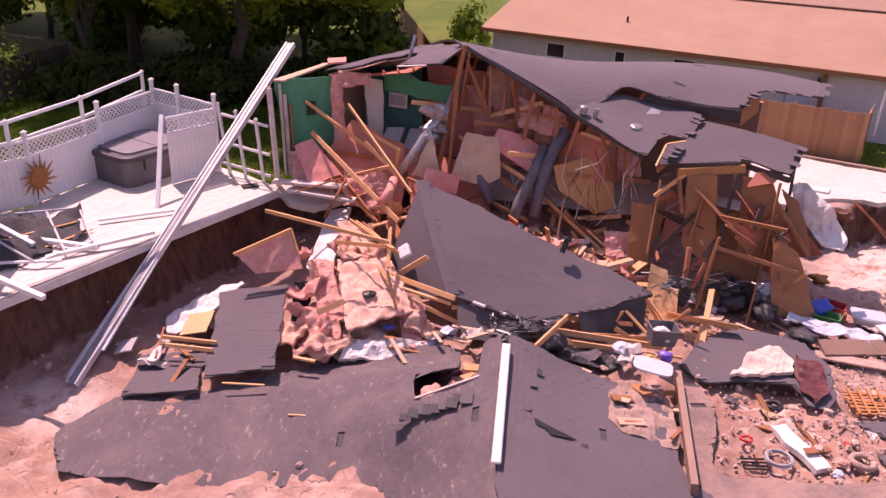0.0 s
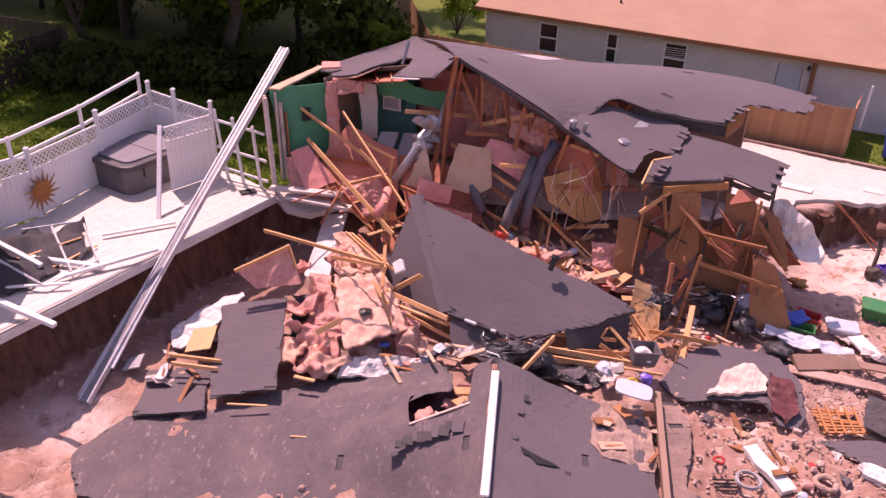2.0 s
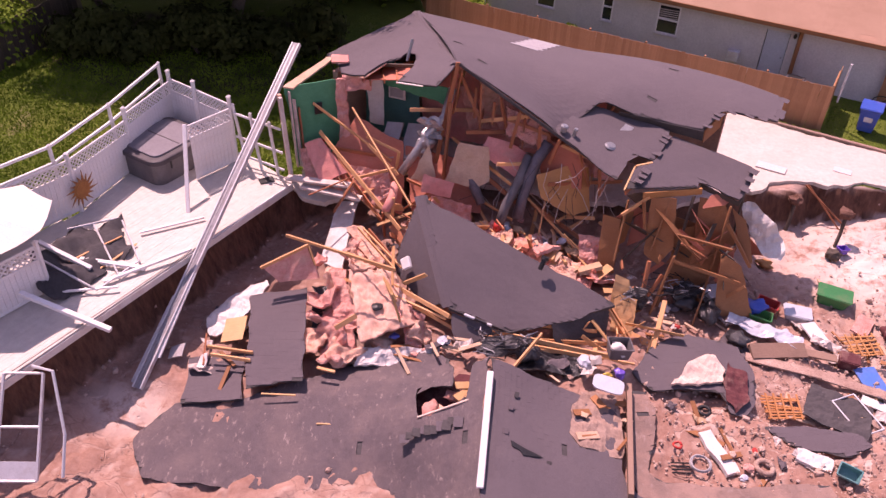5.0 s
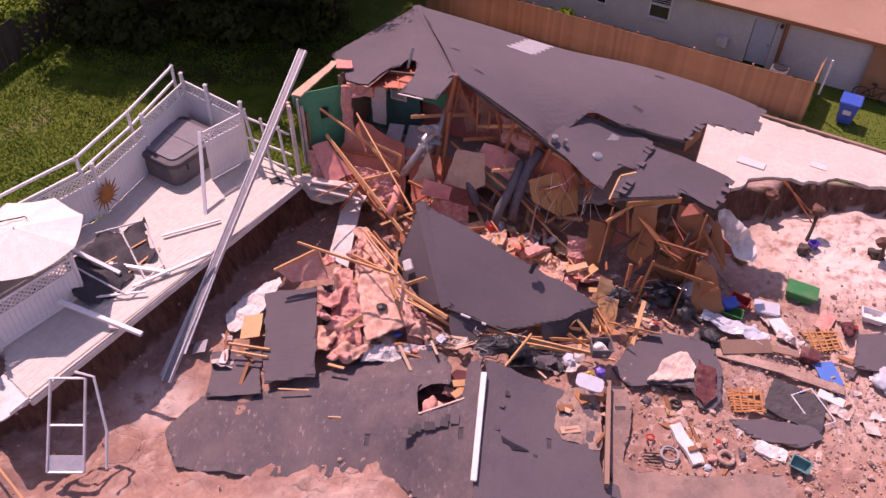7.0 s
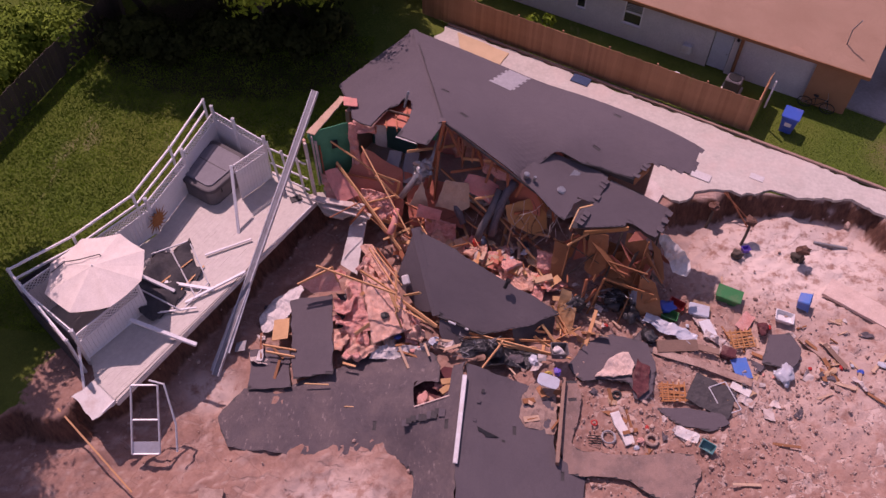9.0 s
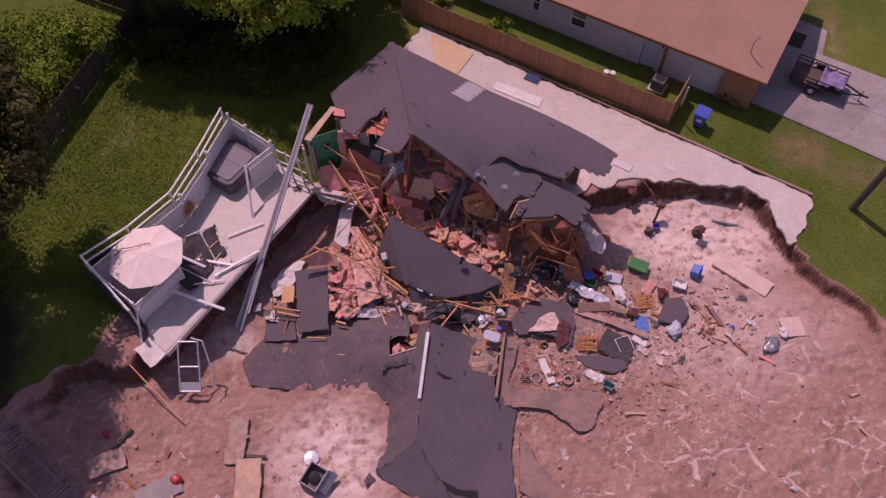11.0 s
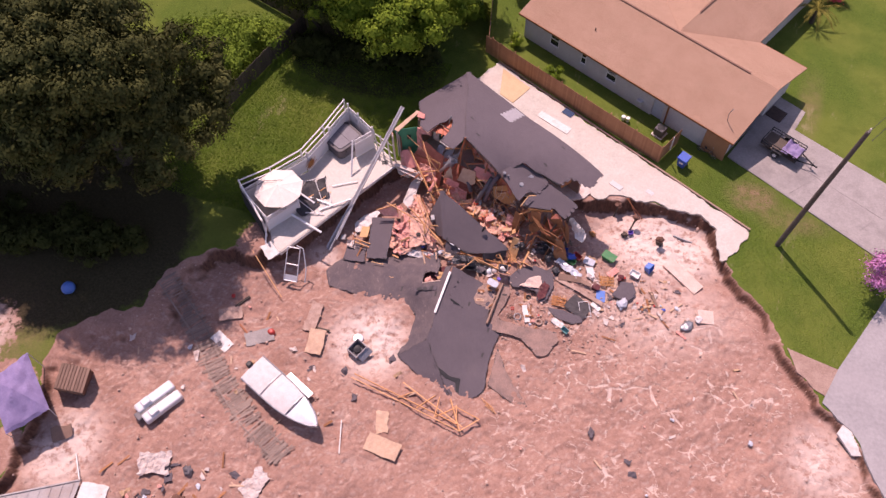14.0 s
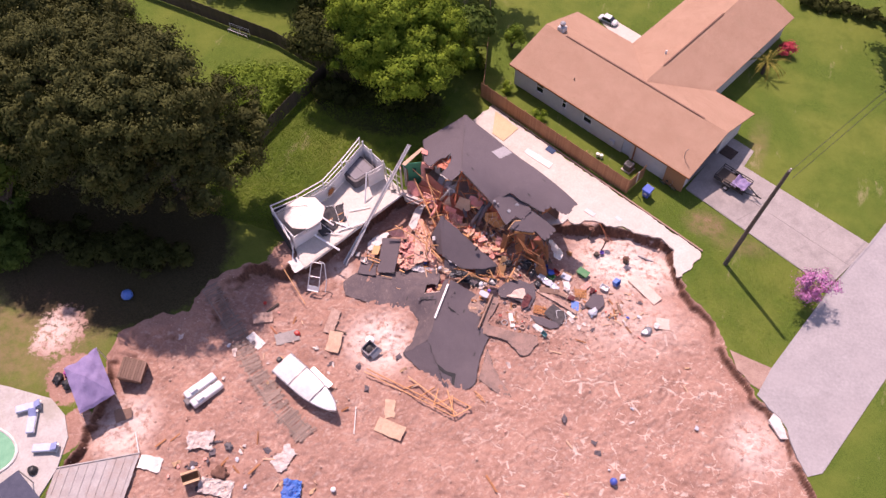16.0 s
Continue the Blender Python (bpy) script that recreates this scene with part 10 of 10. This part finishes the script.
def blobs_round(cx, cy, cz, rx, ry, rz, n, seed, small=0.45):
    rng = random.Random(seed)
    out = [(cx, cy, cz, rx * 0.62, ry * 0.62, rz * 0.7)]
    for k in range(n):
        a = 2 * math.pi * k / n + rng.uniform(-0.3, 0.3)
        r = rng.uniform(0.5, 0.75)
        s = rng.uniform(0.75, 1.2) * small
        out.append((cx + rx * r * math.cos(a), cy + ry * r * math.sin(a), cz + rz * rng.uniform(-0.45, 0.45), rx * s, ry * s, rz * s * 1.05))
    return out


def blobs_dome(cx, cy, cz, rx, ry, rz, seed):
    """A tall rounded crown: a core, three rings of boughs and a top."""
    rng = random.Random(seed)
    out = [(cx, cy, cz, rx * 0.66, ry * 0.66, rz * 0.78)]
    for n, r, h, s in ((15, 0.76, -0.30, 0.25), (12, 0.62, 0.12, 0.27), (8, 0.38, 0.52, 0.27), (3, 0.12, 0.78, 0.24)):
        for k in range(n):
            a = 2 * math.pi * (k + rng.uniform(-0.25, 0.25)) / n
            q, g = r * rng.uniform(0.9, 1.1), s * rng.uniform(0.8, 1.2)
            out.append((cx + rx * q * math.cos(a), cy + ry * q * math.sin(a), cz + rz * (h + rng.uniform(-0.12, 0.12)), rx * g, ry * g, rz * g * 1.1))
    return out


def blobs_broad(cx, cy, rx, ry, top, seed):
    """A broad old crown: a bumpy roof of boughs over steep leafy sides that reach far down."""
    rng = random.Random(seed)
    out = [(cx, cy, top * 0.62, rx * 0.72, ry * 0.72, top * 0.27)]
    for k in range(70):
        r, a = math.sqrt((k + 0.5) / 70), k * 2.39996
        s = rng.uniform(0.8, 1.25)
        out.append((cx + rx * 0.86 * r * math.cos(a), cy + ry * 0.86 * r * math.sin(a), top * 0.86 - 1.6 * r ** 3 + rng.uniform(-0.8, 0.8), 1.9 * s, 1.7 * s, 1.35 * s))
    for z, q in ((0.16, 0.74), (0.34, 0.76), (0.52, 0.80), (0.66, 0.84)):
        for k in range(16):
            a = 2 * math.pi * (k + rng.random()) / 16
            if z < 0.5 and math.sin(a) < 0.3:
                continue
            q1 = q + rng.uniform(-0.04, 0.04)
            out.append((cx + rx * q1 * math.cos(a), cy + ry * q1 * math.sin(a), top * z + rng.uniform(-0.4, 0.4), 1.8, 1.7, 1.6))
    return out


OAK = blobs_broad(-27.6, 14.4, 9.8, 6.9, 17.6, 1) + [(x, y, z, 1.8, 1.7, 1.4) for x, y, z in (
    (-18.6, 20.6, 8.5), (-17.5, 19.0, 8.0), (-17.1, 17.2, 8.0), (-17.3, 15.2, 8.0), (-17.9, 13.2, 8.0), (-18.4, 11.4, 8.0), (-19.8, 19.4, 10.6), (-19.4, 17.4, 10.8),
    (-19.5, 15.2, 10.8), (-19.8, 12.8, 10.4), (-20.2, 10.6, 9.4), (-18.2, 17.6, 6.2), (-18.6, 19.6, 6.4), (-20.4, 17.0, 12.4), (-20.8, 14.0, 12.4))] + blobs_dome(-37.5, 22.0, 8.5, 9.0, 8.0, 6.0, 12)
tree("oak_tree", (-25.5, 16.5, 0), 11, OAK, 400000, 0.125, LEAF_OAK, 1, "large dark-leaved oak shading the garden", 0.6, "", 190, 0.92)
tree("maple_tree", (-10.5, 33.2, 0), 11, blobs_dome(-11.8, 35.8, 6.9, 7.8, 6.0, 5.4, 2)[1:] + [(-11.8, 35.8, 6.2, 4.0, 3.2, 3.2), (-7.5, 31.5, 6.5, 2.8, 2.6, 2.0), (-8.9, 29.6, 6.4, 2.1, 1.8, 1.5)], 205000, 0.125, LEAF_BRIGHT, 2, "bright green broadleaf tree behind the ruined house", 0.35, "", 230, 0.88)
tree("oak_tree", (-17.8, 39.5, 0), 11, blobs_round(-17.8, 40.3, 6.0, 5.2, 4.6, 5.0, 10, 3, 0.42), 50000, 0.20, LEAF_DARK, 3, "dark-leaved tree behind the garden fence", 0.35)
tree("oak_tree", (-16.8, 33.6, 0), 8, blobs_round(-16.6, 33.2, 6.0, 3.8, 2.9, 2.8, 8, 13, 0.45), 26000, 0.17, LEAF_DARK, 13, "dark-leaved tree leaning over the lawn's edge", 0.22)
tree("oak_tree", (-33.0, 49.0, 0), 12, blobs_round(-33.0, 49.5, 6.5, 8.5, 5.0, 5.5, 10, 4, 0.42), 34000, 0.24, LEAF_DARK, 4, "dark-leaved tree at the garden's far side", 0.4)
tree("oak_tree", (-36.5, 9.0, 0), 9, blobs_round(-38.0, 11.0, 7.6, 6.4, 5.2, 4.4, 10, 5, 0.42), 40000, 0.22, LEAF_MID, 5, "broad green tree beside the garden", 0.4)
tree("pine_tree", (-12.0, 50.0, 0), 13, blobs_round(-12.0, 50.0, 8.5, 8.0, 5.0, 6.0, 8, 6, 0.45), 16000, 0.30, LEAF_DARK, 6, "dark distant tree behind the gardens", 0.35)
tree("pine_tree", (-26.0, 52.0, 0), 14, blobs_round(-26.0, 52.0, 9.0, 9.0, 5.0, 6.5, 8, 7, 0.45), 16000, 0.30, LEAF_DARK, 7, "dark distant tree behind the gardens", 0.35)
tree("pine_tree", (-42.0, 50.0, 0), 14, blobs_round(-42.0, 50.0, 9.0, 10.0, 5.0, 6.5, 8, 8, 0.45), 16000, 0.30, LEAF_DARK, 8, "dark distant tree behind the gardens", 0.35)
tree("oak_tree", (36.5, 56.0, 0), 10, blobs_round(37.5, 57.0, 6.5, 6.5, 5.0, 4.5, 8, 9, 0.42), 16000, 0.26, LEAF_DARK, 9, "dark tree beside the far lawn", 0.35)
tree("oak_tree", (46.0, 50.0, 0), 10, blobs_round(46.0, 50.0, 6.5, 5.5, 5.0, 4.5, 8, 10, 0.42), 12000, 0.26, LEAF_DARK, 10, "dark tree beside the far lawn", 0.35)
shrub_rows = ((-9.5, 40.5, 6), (-16.0, 43.0, 7), (-25.0, 44.5, 8), (-36.0, 45.0, 9))
for k, (x, y, w) in enumerate(shrub_rows):
    tree("wild_tree", (x, y, 0), 7, [(x + (i - 2) * w * 0.35, y + 0.6 * (i % 2), 2.2 + 1.5 * (i % 3), w * 0.32, 2.2, 2.4) for i in range(5)], 20000, 0.22, LEAF_MID, 60 + k, "dense dark undergrowth behind the gardens", 0.18, "undergrowth")
tree("crape_myrtle", (28.8, 22.4, 0), 3.4, blobs_round(28.9, 22.6, 2.5, 1.6, 1.5, 1.2, 7, 11, 0.5), 3600, 0.085, LEAF_PINK, 11, "pink flowering crape myrtle by the street", 0.07)


def shrub(name, at, blobs, leaves, size, material, seed, label, category="bush"):
    root = empty(name, at)
    thing(root, label, category)
    for b in blobs[:6]:
        part("stem", tube(bmesh.new(), [Vector(at), Vector(b[:3])], [0.05, 0.02], 5), BARK, root)
    ob = new("foliage", crown_mesh("foliage", blobs, leaves, size, material, seed))
    ob.parent = root
    ob.matrix_parent_inverse = root.matrix_basis.inverted()


shrub("flowering_bush", (24.6, 52.0, 0), blobs_round(24.6, 52.0, 0.8, 0.72, 0.72, 0.75, 5, 21, 0.5), 1700, 0.10, LEAF_RED, 21, "red flowering bush on the lawn")
shrub("vine_thicket", (-23.4, 30.0, 0), [(-23.4 + 1.5 * math.cos(k * 1.3) * (k % 3), 29.8 + 1.4 * math.sin(k * 1.7) * (k % 4), 0.8, 2.2, 2.2, 1.2) for k in range(12)], 42000, 0.11, LEAF_VINE, 22, "bright green vine thicket by the fence", "thicket")
# Dark bushes added so that the ground under the oak looks deeply shaded.
for k in range(7):
    x, y = -32.0 + 1.75 * k, 8.0 + 0.9 * math.sin(k * 2.1) + 0.25 * k
    shrub("shade_bush", (x, y, 0), blobs_round(x, y, 0.9, 1.7, 1.5, 1.0, 5, 80 + k, 0.5), 3600, 0.13, LEAF_DARK, 80 + k, "low dark bush added to deepen the shade under the oak", "bush")
for k in range(9):
    x, y, h = -17.2 + 1.25 * k, 31.3 + 0.22 * k + 0.5 * math.sin(k * 2.4), 0.85 + 0.25 * math.sin(k * 1.7)
    shrub("shade_bush", (x, y, 0), blobs_round(x, y, h, 1.15, 0.95, h, 5, 110 + k, 0.5), 3000, 0.12, LEAF_DARK, 110 + k, "low dark bush growing in the maple's shade", "bush")
for k, (x, y, h) in enumerate(((-36.8, 9.4, 1.5), (-35.6, 7.0, 1.3), (-34.2, 4.9, 1.0), (-38.5, 11.4, 1.6))):
    shrub("green_bush", (x, y, 0), blobs_round(x, y, h, 1.6, 1.5, h, 6, 90 + k, 0.5), 5200, 0.13, LEAF_MID, 90 + k, "leafy green bush in the shade beside the oak", "bush")
for k in range(7):
    x, y = 26.0 + 1.35 * k, 60.6 + 0.15 * (k % 2) - 0.1 * k
    shrub("clipped_shrub", (x, y, 0), blobs_round(x, y, 0.7, 0.8, 0.8, 0.7, 4, 70 + k, 0.5), 1500, 0.13, LEAF_DARK, 70 + k, "dark round shrub in a row behind the lawn", "bush")
shrub("young_tree", (-1.9, 44.0, 0), blobs_round(-1.9, 44.0, 1.9, 0.9, 0.9, 1.4, 6, 27, 0.5), 2600, 0.10, LEAF_VINE, 27, "thin young tree with loose leaves by the fence", "tree")
shrub("yellow_bush", (-5.2, 40.0, 0), blobs_round(-5.2, 40.0, 1.0, 1.2, 1.0, 1.0, 5, 23, 0.5), 2600, 0.12, LEAF_BRIGHT, 23, "small green bush on the back lawn")
for k, (u, v) in enumerate(((15.2, -1.6), (19.8, -0.9))):
    p = uv(u, v)
    shrub("potted_shrub", tuple(p), blobs_round(p.x, p.y, 0.6, 0.5, 0.5, 0.55, 4, 24 + k, 0.5), 900, 0.10, LEAF_BRIGHT, 24 + k, "small bright green shrub at the house wall")


LEAF_PALM = leaf_material("palm_fronds", (0.16, 0.15, 0.03), (0.36, 0.30, 0.07))


def palm(at):
    root = empty("palm_tree", at)
    thing(root, "small yellowed palm with drooping fronds on the lawn", "palm")
    part("trunk", tube(bmesh.new(), [Vector(at), Vector(at) + UP * 1.5], [0.2, 0.16], 10), BARK, root)
    rng = random.Random(31)
    top = Vector(at) + UP * 1.55
    for k in range(19):
        a = 2 * math.pi * k / 19 * 2.4 + rng.uniform(-0.15, 0.15)
        lift, reach = rng.uniform(0.2, 1.5), rng.uniform(1.7, 2.3)
        bm = bmesh.new()
        out = Vector((math.cos(a), math.sin(a), 0))
        side = Vector((-out.y, out.x, 0))
        pts = [top + out * (reach * s) + UP * (lift * s * 1.5 - 1.7 * s * s) for s in (0, 0.25, 0.5, 0.75, 1.0)]
        for g, (p, q) in enumerate(zip(pts, pts[1:])):
            for s in (-1, 1):
                for j in range(5):
                    r = p.lerp(q, j / 5)
                    w = (0.12, 0.24, 0.22, 0.12)[g]
                    v = [bm.verts.new(c) for c in (r, r + (q - p) * 0.09, r + side * s * w + out * 0.26 - UP * 0.08)]
                    bm.faces.new(v)
        tube(bm, pts, [0.03, 0.025, 0.02, 0.015, 0.008], 5)
        part("frond", bm, LEAF_PALM, root)


palm((22.8, 48.4, 0))


def back_fences():
    for pts, lab in (([(-44, 39.5), (-25.0, 36.6), (-18.0, 34.2)], "dark weathered board fence at the garden's end"), ([(-20.7, 22.6), (-19.4, 29.0), (-18.1, 34.0)], "dark weathered board fence beside the lawn"), ([(-2.6, 36.2), (-4.4, 44.0), (-6.5, 52.0)], "brown board fence along the back lawn")):
        root = empty("board_fence", (*pts[0], 0))
        thing(root, lab, "fence")
        for (ax, ay), (bx, by) in zip(pts, pts[1:]):
            a, b = Vector((ax, ay, 0)), Vector((bx, by, 0))
            n = int((b - a).length / 0.3)
            me = None
            ang = math.degrees(math.atan2(by - ay, bx - ax))
            for k in range(n):
                m = pose(*(a.lerp(b, (k + 0.5) / n) + UP * (0.88 + 0.02 * (k % 3))), 0, 0, ang)
                if me is None:
                    ob = part("board", box(bmesh.new(), pose(0, 0, 0), 0.285, 0.025, 1.75, 0.004), DARK_WOOD if ax < -10 else FENCE_WOOD, root)
                    me = ob.data
                else:
                    ob = new("board", me)
                    ob.parent = root
                    ob.matrix_parent_inverse = root.matrix_basis.inverted()
                ob.matrix_basis = m
            for z in (0.4, 1.4):
                part("rail", bar(bmesh.new(), a + UP * z + Vector((0, 0.05, 0)), b + UP * z + Vector((0, 0.05, 0)), 0.04, 0.09), DARK_WOOD, root)


back_fences()


def garden_seat():
    """White garden furniture in front of the dark fence."""
    root = empty("garden_bench", (-29.0, 36.4, 0))
    thing(root, "white metal garden bench by the dark board fence", "bench")
    a, b = Vector((-30.3, 37.15, 0)), Vector((-27.9, 36.8, 0))
    for z, o in ((0.85, 0.0), (0.62, 0.0), (0.42, -0.25), (0.42, -0.5)):
        part("slat", bar(bmesh.new(), a + Vector((0, o, z)), b + Vector((0, o, z)), 0.035, 0.03), WHITE_METAL, root)
    for p in (a, a.lerp(b, 0.5), b):
        part("leg", tube(bmesh.new(), [p, p + UP * 0.9], 0.03, 6), WHITE_METAL, root)
        part("leg", tube(bmesh.new(), [p + Vector((0, -0.5, 0)), p + Vector((0, -0.5, 0.42))], 0.03, 6), WHITE_METAL, root)


garden_seat()
